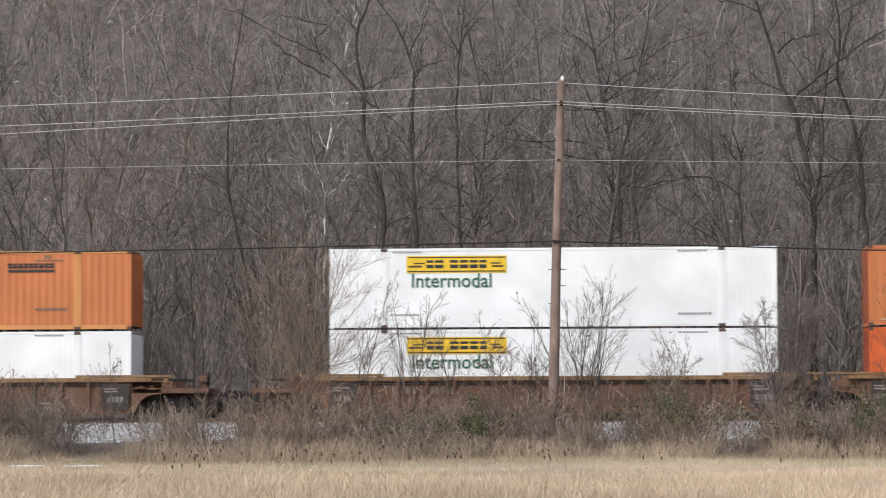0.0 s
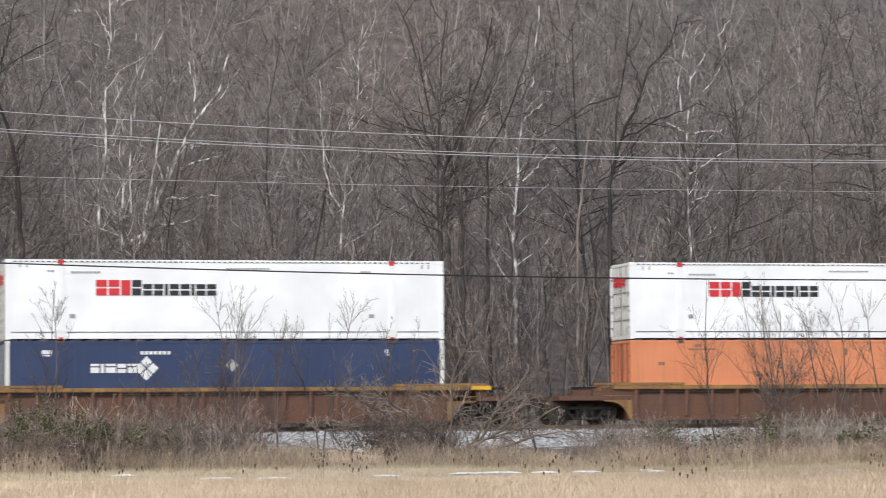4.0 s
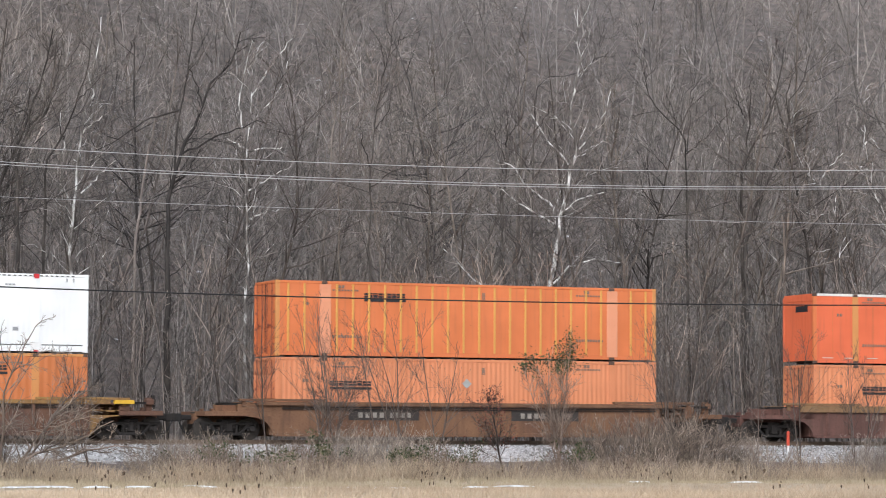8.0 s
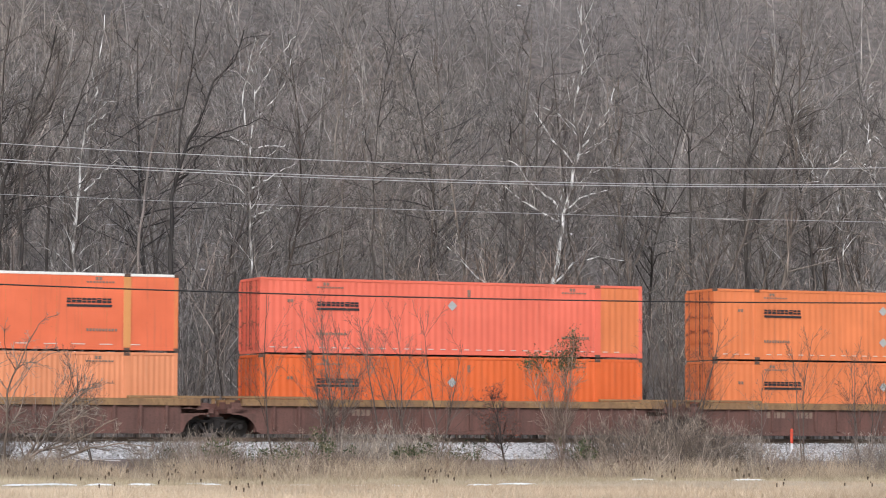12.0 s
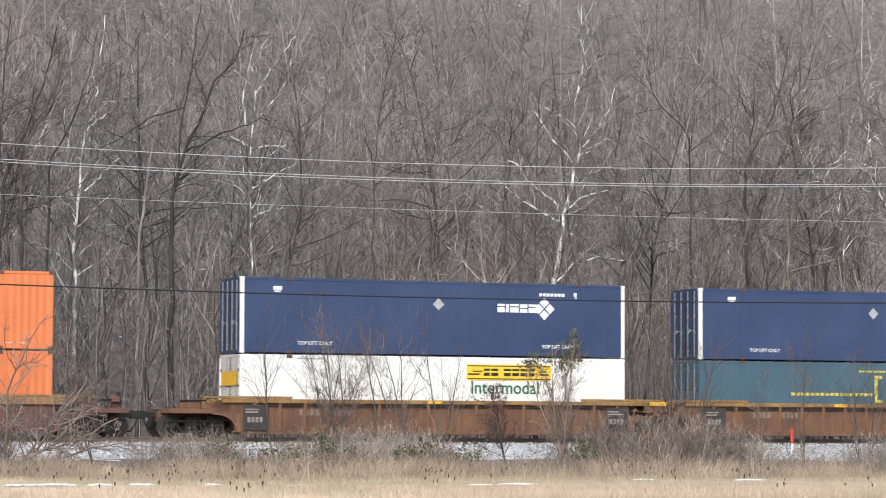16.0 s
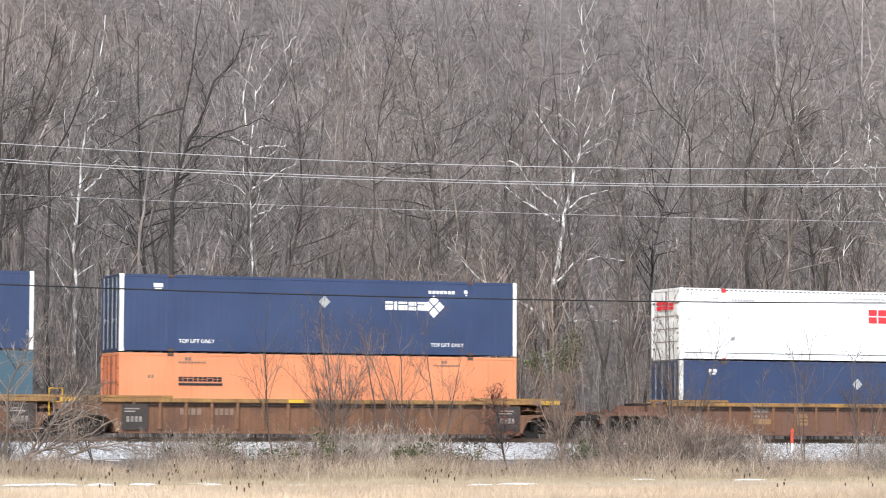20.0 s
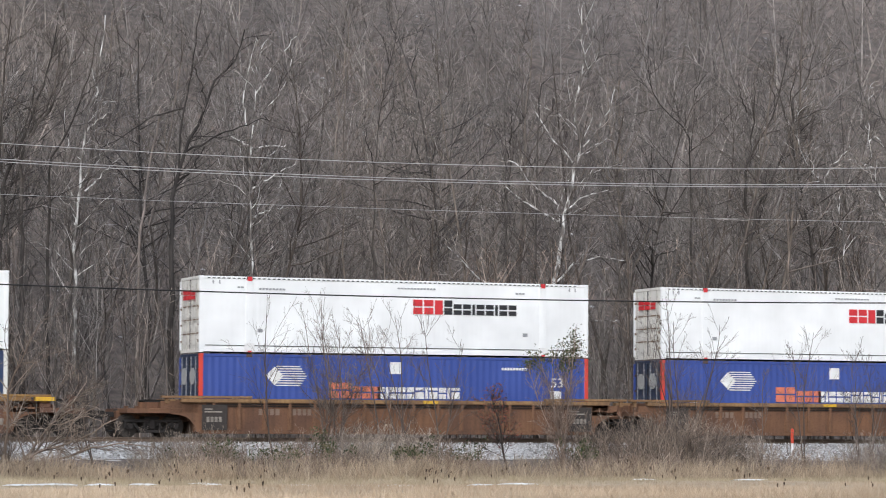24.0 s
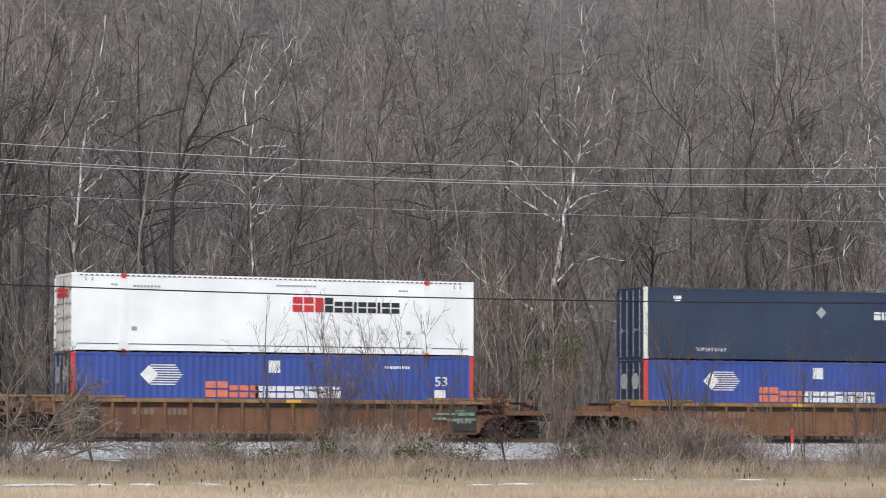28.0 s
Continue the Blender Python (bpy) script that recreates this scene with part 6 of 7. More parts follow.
edge_tree(14.6, 0.18, "w", [(0.0, 8.1), (0.5, 9.5), (0.9, 10.6), (1.4, 11.6), (2.0, 13.0), (2.6, 13.8), (3.2, 14.4)], [[(1.6, 11.3), (2.2, 11.6), (3.2, 11.8)], [(1.1, 10.1), (2.2, 10.2), (3.2, 10.3)], [(2.1, 13.0), (2.2, 14.5), (1.9, 15.6)], [(0.2, 9.5), (0.4, 10.9), (0.7, 12.8), (0.7, 14.1)], [(1.9, 12.4), (3.2, 12.3)], [(-0.4, 8.4), (0.6, 9.0), (2.3, 9.3), (3.1, 10.0)]])
edge_tree(22.5, 0.06, "w", [(0.0, 8.0), (0.3, 10.6), (0.4, 12.0), (0.7, 13.6), (0.9, 15.6), (1.1, 17.3)], [[(0.1, 9.6), (-0.4, 10.3), (-0.6, 11.4), (-0.7, 13.1), (-0.8, 14.8)]])
edge_tree(27.6, 0.17, "d", [(0.0, 8.0), (-0.1, 10.7), (-0.2, 12.1), (0.4, 13.3), (1.2, 14.2), (1.3, 15.5)], [[(-0.8, 11.6), (-0.9, 13.5), (-1.6, 15.2), (-1.8, 16.4), (-2.7, 17.8)], [(0.5, 13.5), (0.1, 14.1), (-0.7, 14.5)], [(-1.6, 15.6), (-1.0, 16.4), (0.3, 17.4)], [(1.0, 14.1), (1.9, 16.1), (2.4, 17.1)]])
edge_tree(-0.8, 0.09, "g", [(0.0, 7.7), (0.1, 8.4), (-0.3, 9.9), (-0.8, 11.7), (-0.9, 13.7)], [[(-0.1, 9.3), (0.2, 9.0), (0.3, 8.6)], [(-0.7, 11.1), (-0.2, 11.4), (0.4, 12.3)]])
edge_tree(-6.1, 0.12, "d", [(0.0, 7.7), (-0.1, 10.3), (-0.1, 11.8), (-0.2, 13.0), (0.0, 15.8), (0.2, 17.6)], [[(-0.1, 11.1), (1.0, 11.2), (2.1, 12.0), (2.4, 12.3)], [(0.0, 15.9), (0.7, 17.0), (0.8, 17.6)], [(0.0, 15.5), (-0.5, 16.4), (-0.8, 17.3)]])
edge_tree(0.3, 0.12, "d", [(0.0, 7.6), (-0.1, 9.3), (0.0, 11.4), (0.5, 12.9), (0.8, 15.0), (1.1, 16.5)], [[(0.2, 9.9), (0.8, 10.0), (2.6, 10.4), (3.5, 10.4), (4.4, 9.8)], [(0.5, 12.9), (1.4, 13.1), (2.4, 13.3)], [(0.8, 14.9), (2.0, 15.8), (3.5, 16.2)], [(0.0, 10.8), (-0.6, 11.7), (-1.0, 12.3)]])
edge_tree(9.9, 0.2, "d", [(-0.0, 6.5), (-0.1, 9.8), (-0.3, 12.0), (-1.1, 14.3), (-0.9, 15.8), (-1.1, 17.2)], [[(-0.2, 11.8), (0.8, 13.8), (1.3, 15.1)], [(-1.0, 14.3), (-2.3, 13.4), (-2.9, 12.9)]])


def build_undergrowth():
    """Thin saplings and brush inside the wood, too many to count."""
    rng = np.random.default_rng(31)
    protos = []
    for k in range(6):
        arr = grow(700 + k, 7.0, 0.026, limbs=9, lo=0.12, spread=0.55, ratio=0.42, fine=(4, 3), twig=0.0085, wander=0.07, coarse=True, slim=True)
        protos.append(joined(arr))
    bits = []
    for i in range(700):
        v, f = protos[int(rng.integers(0, 6))]
        a, s = rng.uniform(0, 6.28), rng.uniform(0.45, 1.15)
        py = 109.8 + abs(rng.normal(0, 9.0))
        px = rng.uniform(py * math.tan(radians(-14)), py * math.tan(radians(33)))
        m = np.array([[math.cos(a), -math.sin(a), 0], [math.sin(a), math.cos(a), 0], [0, 0, 1]]) * s
        bits.append((v @ m.T + np.array([px, py, float(hill(px, py)) - 0.1]), f))
    ob = new("undergrowth", mesh_of("undergrowth", *joined(bits), "far_wood"))
    tagged(ob, "thin bare saplings and brush under the trees", "undergrowth", kind="stuff")
    # browner thicket right at the wood's foot
    bits = []
    for i in range(330):
        v, f = protos[int(rng.integers(0, 6))]
        a, s = rng.uniform(0, 6.28), rng.uniform(0.5, 1.3)
        py = rng.uniform(108.6, 112.6)
        px = rng.uniform(py * math.tan(radians(-14)), py * math.tan(radians(33)))
        m = np.array([[math.cos(a), -math.sin(a), 0], [math.sin(a), math.cos(a), 0], [0, 0, 1]]) * s
        bits.append((v @ m.T + np.array([px, py, float(hill(px, py)) - 0.1]), f))
    ob = new("undergrowth", mesh_of("undergrowth", *joined(bits), "thicket"))
    tagged(ob, "brown thicket of bare saplings at the foot of the woods", "undergrowth", kind="stuff")


build_undergrowth()

# ---- the hedge of brush between field and track ----


def leaves_on(rng, pts, count, size, spread=0.12):
    """Small bent leaves scattered about the tips of twigs."""
    tips = pts.reshape(-1, 3)
    c = tips[rng.integers(0, len(tips), count)] + rng.normal(0, spread, (count, 3))
    u = rng.normal(0, 1, (count, 3))
    u /= np.linalg.norm(u, axis=1, keepdims=True)
    w = np.cross(u, rng.normal(0, 1, (count, 3)))
    w /= np.linalg.norm(w, axis=1, keepdims=True)
    s = size * rng.uniform(0.6, 1.3, (count, 1))
    fold = np.cross(u, w) * s * 0.25
    v = np.stack([c - u * s, c + w * s * 0.5 + fold, c + u * s, c - w * s * 0.5 + fold], 1).reshape(-1, 3)
    b = np.arange(count)[:, None] * 4
    return v, b + np.array([[0, 1, 2, 3]])


def sapling(seed, height, stems=2, spread=0.55, leaf="", leaf_count=0, mat="sapling_bark", lean=(0, 0), label="", dense=1.1, fan=0.17, thick=1.0, reach=1.0):
    rng = np.random.default_rng(seed)
    start = rng.normal(0, 0.12, (stems, 3)) * np.array([1, 1, 0])
    way = np.stack([rng.normal(lean[0], fan, stems), rng.normal(lean[1], fan, stems), np.ones(stems)], 1)
    way /= np.linalg.norm(way, axis=1, keepdims=True)
    trunk = limb_points(rng, start, way, height * rng.uniform(0.8, 1.02, stems), 10, 0.06, 0.02)
    r0 = np.full(stems, (0.009 + height * 0.004) * thick)
    l1, q1 = sprout(rng, trunk, r0, int(13 * dense), 0.16, 0.96, spread + 0.08, 0.46 * reach, 7, 0.09, 0.05, 0.4)
    l2, q2 = sprout(rng, l1, q1, int(6 * dense), 0.12, 1.0, 0.6, 0.42, 4, 0.11, 0.04, 0.5)
    l3, q3 = sprout(rng, l2, q2, 3, 0.1, 1.0, 0.6, 0.55, 3, 0.12, 0.04, 0.6)
    wood = [polytubes(trunk[k:k + 1], r0[k:k + 1], r0[k:k + 1] * 0.22, 6) for k in range(stems)]
    boughs = polytubes(l1, np.maximum(q1 * 0.85, 0.008), np.full(len(l1), 0.004), 4)
    crown = joined([polytubes(l2, np.maximum(q2 * 0.7, 0.0048), np.full(len(l2), 0.003), 3), slivers(l3, 0.0036, 0.0022)])
    ob = tree_thing("sapling", label or "bare young tree in the brush beside the track", (wood, boughs, crown), mat, mat, "sapling", "saplings along the track")
    if leaf:
        part("leaves", mesh_of("leaves", *leaves_on(rng, l2 if leaf == "red_leaf" else l2[l2[:, 0, 2] > height * 0.74], leaf_count, 0.048), leaf), ob)["kind"] = "stuff"
    return ob


def arching_bush(seed, height, wide):
    """A spreading bush with several low trunks and long arching limbs."""
    rng = np.random.default_rng(seed)
    n = 9
    a = np.linspace(0, 2 * np.pi, n, endpoint=False) + rng.normal(0, 0.3, n)
    way = np.stack([np.cos(a) * wide, np.sin(a) * 0.5, np.full(n, 1.0)], 1)
    way /= np.linalg.norm(way, axis=1, keepdims=True)
    trunk = limb_points(rng, rng.normal(0, 0.15, (n, 3)) * np.array([1, 1, 0]), way, height * rng.uniform(0.7, 1.25, n), 9, 0.19, -0.05)
    r0 = np.full(n, 0.05)
    l1, q1 = sprout(rng, trunk, r0, 14, 0.15, 1.0, 0.8, 0.42, 6, 0.22, -0.01, 0.45)
    l2, q2 = sprout(rng, l1, q1, 8, 0.1, 1.0, 0.75, 0.45, 3, 0.2, 0.0, 0.6)
    l3, q3 = sprout(rng, l2, q2, 4, 0.1, 1.0, 0.65, 0.55, 2, 0.15, 0.02, 0.6)
    wood = [polytubes(trunk[k:k + 1], r0[k:k + 1], r0[k:k + 1] * 0.3, 6) for k in range(n)]
    boughs = polytubes(l1, np.maximum(q1, 0.014), np.full(len(l1), 0.009), 4)
    crown = joined([polytubes(l2, np.maximum(q2, 0.008), np.full(len(l2), 0.005), 3), slivers(l3, 0.006, 0.003)])
    return tree_thing("arching_bush", "dark bare bush with arching tangled limbs beside the track", (wood, boughs, crown), "shrub_dark", "shrub_grey", "bush")


def brush(seed, height, stems=42, loose=False):
    """Arrays of a low thicket: its stems and its fine twigs."""
    rng = np.random.default_rng(seed)
    n = stems
    start = np.stack([rng.normal(0, 0.6, n), rng.normal(0, 0.45, n), np.zeros(n)], 1)
    way = np.stack([rng.normal(0, 0.3, n), rng.normal(0, 0.3, n), np.ones(n)], 1)
    way /= np.linalg.norm(way, axis=1, keepdims=True)
    stem = limb_points(rng, start, way, height * rng.uniform(0.45, 1.15, n), 4, 0.13, -0.02)
    l1, q1 = sprout(rng, stem, np.full(n, 0.009), 5, 0.1, 1.0, 0.6, 0.5, 2, 0.15, 0.03, 0.6)
    l2, q2 = sprout(rng, l1, q1, 2 if loose else 3, 0.1, 1.0, 0.6, 0.6, 1, 0.12, 0.03, 0.6)
    return (slivers(stem, 0.009, 0.004) if loose else polytubes(stem, np.full(n, 0.009), np.full(n, 0.004), 3)), joined([slivers(l1, 0.0065, 0.0045), slivers(l2, 0.005, 0.003)])


# x, height, stems and lean of single saplings in the hedge
SLENDER = [(-17.3, 3.6, 1, 0), (-8.8, 5.6, 2, 0.05), (-6.9, 5.6, 3, 0), (-5.4, 4.2, 2, 0), (1.2, 3.8, 2, 0), (9.4, 5.9, 2, 0), (12.9, 3.7, 2, 0), (14.3, 4.2, 2, 0), (16.1, 5.6, 3, 0), (17.2, 5.0, 2, 0),
           (18.9, 6.0, 2, 0), (15.3, 4.0, 3, 0), (21.4, 4.6, 2, 0), (26.4, 4.4, 2, -0.1)]
SLENDER += [(33.1, 6.1, 1, -0.13), (35.3, 5.3, 3, -0.05), (36.0, 6.5, 2, -0.02), (36.7, 5.7, 1, 0.05), (38.3, 5.6, 3, -0.06), (38.9, 5.5, 2, 0.1), (48.6, 6.5, 3, -0.02), (49.6, 5.7, 2, 0.02), (50.0, 5.9, 1, 0.1),
            (52.2, 3.9, 1, 0), (55.2, 5.5, 2, -0.08), (56.9, 4.6, 2, 0), (57.9, 4.6, 2, 0.05), (61.5, 4.5, 2, 0), (64.0, 4.8, 2, 0), (-14.0, 3.4, 2, 0), (-2.8, 4.2, 2, 0)]
# x, y, height, canes and leaves of green brambles
BRAMBLES = [(9.0, 90.9, 2.3, 26, 1700), (1.9, 91.0, 2.4, 28, 800), (-4.3, 90.9, 1.7, 24, 900), (-6.8, 91.2, 1.7, 22, 350), (11.0, 91.0, 1.8, 22, 450), (5.6, 91.4, 1.8, 24, 250), (13.2, 93.4, 1.6, 22, 250),
            (29.6, 92.8, 1.3, 22, 450), (31.2, 92.4, 1.1, 20, 350), (33.4, 92.6, 1.4, 22, 400), (36.8, 92.8, 1.4, 22, 550), (38.6, 92.6, 1.2, 22, 300), (43.2, 92.8, 1.4, 20, 300), (-20.5, 93.2, 1.5, 22, 300)]
# x, kind and size of single bushes
BUSHES = [(-21.0, 0, 1.5), (-19.8, 1, 1.4), (-18.8, 2, 1.2), (-14.6, 2, 0.9), (-7.4, 0, 1.25), (-4.4, 0, 1.1), (1.9, 0, 1.3), (6.1, 0, 1.0), (10.4, 0, 1.1), (11.4, 2, 1.1), (-11.8, 1, 1.25), (-10.2, 0, 1.2), (-8.6, 1, 1.15), (-5.4, 2, 1.1), (-3.4, 1, 1.2), (-1.7, 0, 1.3), (1.3, 1, 1.25),
          (2.4, 1, 1.3), (5.6, 0, 1.2), (7.6, 2, 1.0), (8.6, 0, 1.15), (12.2, 1, 1.15)]
BUSHES += [(13.6, 2, 1.1), (15.2, 0, 1.2), (20.9, 1, 0.9), (22.4, 1, 1.0), (28.6, 2, 0.8), (33.9, 0, 0.85),
          (36.4, 2, 0.9), (44.7, 1, 1.0), (45.5, 1, 1.2), (46.3, 1, 1.2), (47.1, 1, 1.3), (47.9, 1, 1.2), (48.7, 1, 1.15), (49.5, 1, 1.1), (50.3, 1, 0.95), (51.2, 2, 0.8), (34.8, 2, 0.95), (37.6, 2, 0.9), (30.2, 2, 0.8), (56.4, 2, 0.9), (58.8, 1, 0.9), (62.0, 0, 0.95), (65.5, 1, 0.9), (69.0, 0, 0.9)]
CLEAR = [(-0.9, 0.7), (3.0, 5.0), (6.4, 7.2), (-17.8, -16.2), (-18.9, -15.9), (-14.0, -12.6), (24.2, 27.4), (31.4, 32.2), (39.8, 42.4), (51.0, 54.6), (17.4, 20.2)]


def build_hedge():
    rng = np.random.default_rng(41)
    for i, (x, tall, stems, lean) in enumerate(SLENDER):
        ob = sapling(800 + i, tall, stems, 0.5, mat="sapling_bark", lean=(lean, 0), fan=0.12)
        set_at(ob, x, 97.0 + rng.uniform(-1.2, 1.2), 0.0, 1.0, 0.05)
    set_at(sapling(840, 7.4, 4, 0.75, mat="shrub_dark", dense=1.9, fan=0.13, reach=1.2, label="tall bare multi-stemmed shrub in the brush"), -10.9, 97.5)
    set_at(sapling(841, 5.9, 7, 0.6, mat="sapling_bark", dense=1.0, fan=0.24, label="bare multi-stemmed shrub behind the pole"), -0.9, 98.0)
    set_at(sapling(842, 5.8, 6, 0.75, mat="vine_twigs", dense=2.4, fan=0.11, reach=0.72, label="dark tangled bare shrub hung with vines"), 5.6, 97.0)
    set_at(sapling(843, 4.1, 4, 0.8, "red_leaf", 130, "shrub_dark", label="dark sapling with a few clinging dry leaves"), -3.9, 97.0)
    set_at(sapling(844, 4.0, 3, 0.8, "red_leaf", 120, "shrub_dark", label="dark sapling with a few clinging dry leaves"), 2.0, 96.6)
    set_at(sapling(845, 3.9, 3, 0.75, "red_leaf", 60, "sapling_bark", dense=1.5, label="reddish sapling with a few dry leaves"), 35.1, 96.6)
    set_at(sapling(846, 3.4, 1, 0.8, "red_leaf", 420, "dark_stem", dense=2.4, thick=2.0, reach=1.25, label="small tree with dry red leaves beside the track"), 41.7, 95.8)
    set_at(sapling(847, 5.0, 6, 0.42, "green_leaf", 1200, "shrub", dense=1.8, fan=0.06, reach=0.75, label="vine-grown shrub with dull green leaves"), 43.9, 96.2)
    set_at(arching_bush(850, 5.2, 1.5), 23.0, 95.2)
    set_at(arching_bush(851, 2.6, 1.1), 20.2, 96.0)
    # low brush, a tangle that nobody could count, thinner where the stones show
    for mat, label, seed in (("shrub", "dense brown bare brush beside the track", 900), ("shrub_grey", "grey bare brush beside the track", 910)):
        r2 = np.random.default_rng(seed)
        protos = [joined(brush(seed + k, 1.3, loose=True)) for k in range(5)]
        bits = []
        for y0 in (91.8, 94.0, 96.8):
            x = -34.0 + r2.uniform(0, 1)
            while x < 74:
                tall = 1.0 + 0.4 * math.sin(x * 0.83 + y0) * math.sin(x * 0.37 + 1.0) if x < 16 else 0.72
                tall *= 1.3 if y0 < 93 and x > 27.5 else 1.0
                tall *= 1.1 if y0 < 95 and x < 16 else 1.0
                if 43.5 < x < 50.5:
                    tall = 1.05
                if any(a < x < b for a, b in CLEAR):
                    tall = 0.22
                v, f = protos[int(r2.integers(0, 5))]
                a, sc = r2.uniform(0, 6.28), tall * r2.uniform(0.7, 1.15)
                m = np.array([[math.cos(a), -math.sin(a), 0], [math.sin(a), math.cos(a), 0], [0, 0, 1]]) * sc
                px, py = x + r2.normal(0, 0.5), y0 + r2.normal(0, 0.6)
                bits.append((v @ m.T + np.array([px, py, float(hill(px, py)) - 0.05]), f))
                x += r2.uniform(2.2, 4.0) * (0.72 if x < 16 else 0.85)
        tagged(new("brush", mesh_of("brush", *joined(bits), mat)), label, "brush", kind="stuff")
    # single bushes that stand above it
    protos = []
    for k, (mat, label) in enumerate((("shrub", "rounded brown bare bush beside the track"), ("shrub_dark", "dark dense bare bush beside the track"), ("shrub_grey", "grey bare bush beside the track"))):
        stems, twigs = brush(960 + k, 1.7, 100)
        bush = tagged(new("bush"), label, "bush", group="bushes along the track")
        part("stemwork", mesh_of("stemwork", *stems, mat), bush)["kind"] = "stuff"
        part("brushwood", mesh_of("brushwood", *twigs, mat), bush)["kind"] = "stuff"
        protos.append(bush)
    for i, (x, k, sc) in enumerate(BUSHES):
        spot = (x, 93.8 + rng.uniform(-1.2, 2.4), rng.uniform(0, 6.28), sc)
        if x < 16:
            spot = spot[:3] + (sc * 1.02,)
        if i < 3:
            set_at(protos[k], *spot, 0.05)
        else:
            copy_at(protos[k], *spot, 0.05)
    # green bramble tufts
    for i, (x, y, tall, n, leaves) in enumerate(BRAMBLES):
        r2 = np.random.default_rng(950 + i)
        way = np.stack([r2.normal(0, 0.5, n), r2.normal(0, 0.4, n), np.full(n, 0.9)], 1)
        way /= np.linalg.norm(way, axis=1, keepdims=True)
        canes = limb_points(r2, r2.normal(0, 0.3, (n, 3)) * np.array([1, 1, 0]), way, tall * r2.uniform(0.7, 1.25, n), 6, 0.15, -0.1)
        twigs, q = sprout(r2, canes, np.full(n, 0.007), 6, 0.25, 1.0, 0.7, 0.3, 2, 0.15, 0.0, 0.6)
        ob = tagged(new("bramble"), "low bramble with dull green winter leaves", "bramble", group="brambles along the track")
        part("canework", mesh_of("canework", *joined([polytubes(canes, np.full(n, 0.008), np.full(n, 0.004), 3), slivers(twigs, 0.006, 0.003)]), "shrub"), ob)["kind"] = "stuff"
        high = twigs[twigs[:, 0, 2] > 0.5 * tall]
        part("leaves", mesh_of("leaves", *leaves_on(r2, high, leaves, 0.05, 0.08), "green_leaf"), ob)["kind"] = "stuff"
        set_at(ob, x, y, 0, 1.0, 0.0)


build_hedge()

# ---- pole, wires, marker ----
POLE_X, LINE_Y = -1.95, 97.0


def build_pole():
    pole = tagged(new("utility_pole"), "weathered reddish-brown wooden utility pole in the brush", "utility pole")
    n = 9
    z = np.linspace(0.0, 12.75, n + 1)
    x = np.interp(z, [0, 2.1, 7.3, 12.75], [-0.16, -0.12, 0.02, 0.2])
    p = np.stack([x, np.zeros(n + 1), z], 1)
    r = np.interp(z, [0, 12.75], [0.19, 0.125])
    part("shaft", mesh_of("shaft", *pipe(p, r, 14), "pole", True), pole)
    cap = bmesh.new()
    bmesh.ops.create_cone(cap, cap_ends=True, segments=14, radius1=0.125, radius2=0.03, depth=0.05, matrix=pose(0.2, 0, 12.77))
    part("pole_top", bm_mesh("pole_top", cap, "pole"), pole)

    def bell(at):
        bm = bmesh.new()
        for k, (rr, h) in enumerate(((0.05, 0.0), (0.065, 0.05), (0.045, 0.1))):
            bmesh.ops.create_cone(bm, cap_ends=True, segments=10, radius1=rr, radius2=rr * 0.8, depth=0.05, matrix=pose(0, 0, h))
        part("insulator", bm_mesh("insulator", bm, "insulator"), pole, at, "white porcelain insulator")
    bell((0.24, -0.02, 12.82))
    for dx, zz in ((0.2, 12.05), (0.2, 11.93), (0.1, 10.07)):
        part("bracket", bm_mesh("bracket", boxes([(-0.06, -0.22, -0.03, 0.06, -0.1, 0.03)], 0.01), "truck"), pole, (dx, 0, zz))
    part("cable_clamp", bm_mesh("cable_clamp", boxes([(-0.12, -0.24, -0.05, 0.12, -0.14, 0.05)], 0.015), "wire_dark"), pole, (0.0, 0, 7.3))
    for dx, zz in ((-0.28, 6.35), (0.12, 6.35), (0.12, 5.8), (-0.28, 5.2), (0.1, 4.4)):
        part("step_bolt", bm_mesh("step_bolt", boxes([(0, -0.02, -0.012, 0.2, 0.0, 0.012)]), "truck"), pole, (dx, -0.05, zz))
    conduit = [((0.32, -0.05, z0), (0.3, -0.05, z0 + 1.0)) for z0 in (8.0, 9.0, 10.0)]
    part("ground_wire", mesh_of("ground_wire", *tubes(*zip(*[((np.interp(a[2], z, x) + 0.13, -0.1, a[2] - 7.9), (np.interp(b[2], z, x) + 0.13, -0.1, b[2] - 7.9)) for a, b in conduit]), 0.012, 0.012, 5), "wire_light"), pole)
    pole.location = (POLE_X, LINE_Y, float(hill(POLE_X, LINE_Y)) - 0.0)
    pole.location.z = 0.0
    return pole


def sagging(name, label, mat, r, right, left, off):
    """A wire from far left over the pole to the next pole: z = a x2 + b x + c on the right, on the left by its own sag."""
    xs = np.concatenate([np.linspace(-90, POLE_X, 40)[:-1], np.linspace(POLE_X, 74, 60)])
    z0 = np.polyval(right, POLE_X)
    z = np.where(xs >= POLE_X, np.polyval(right, xs), z0 + left[0] * (xs - POLE_X) + left[1] * (xs - POLE_X) ** 2)
    p = np.stack([xs, np.full(len(xs), LINE_Y + off), z], 1)
    ob = new(name, mesh_of(name, *pipe(p, r, 6), mat, True))
    tagged(ob, label, "wire", group="wires on the pole")


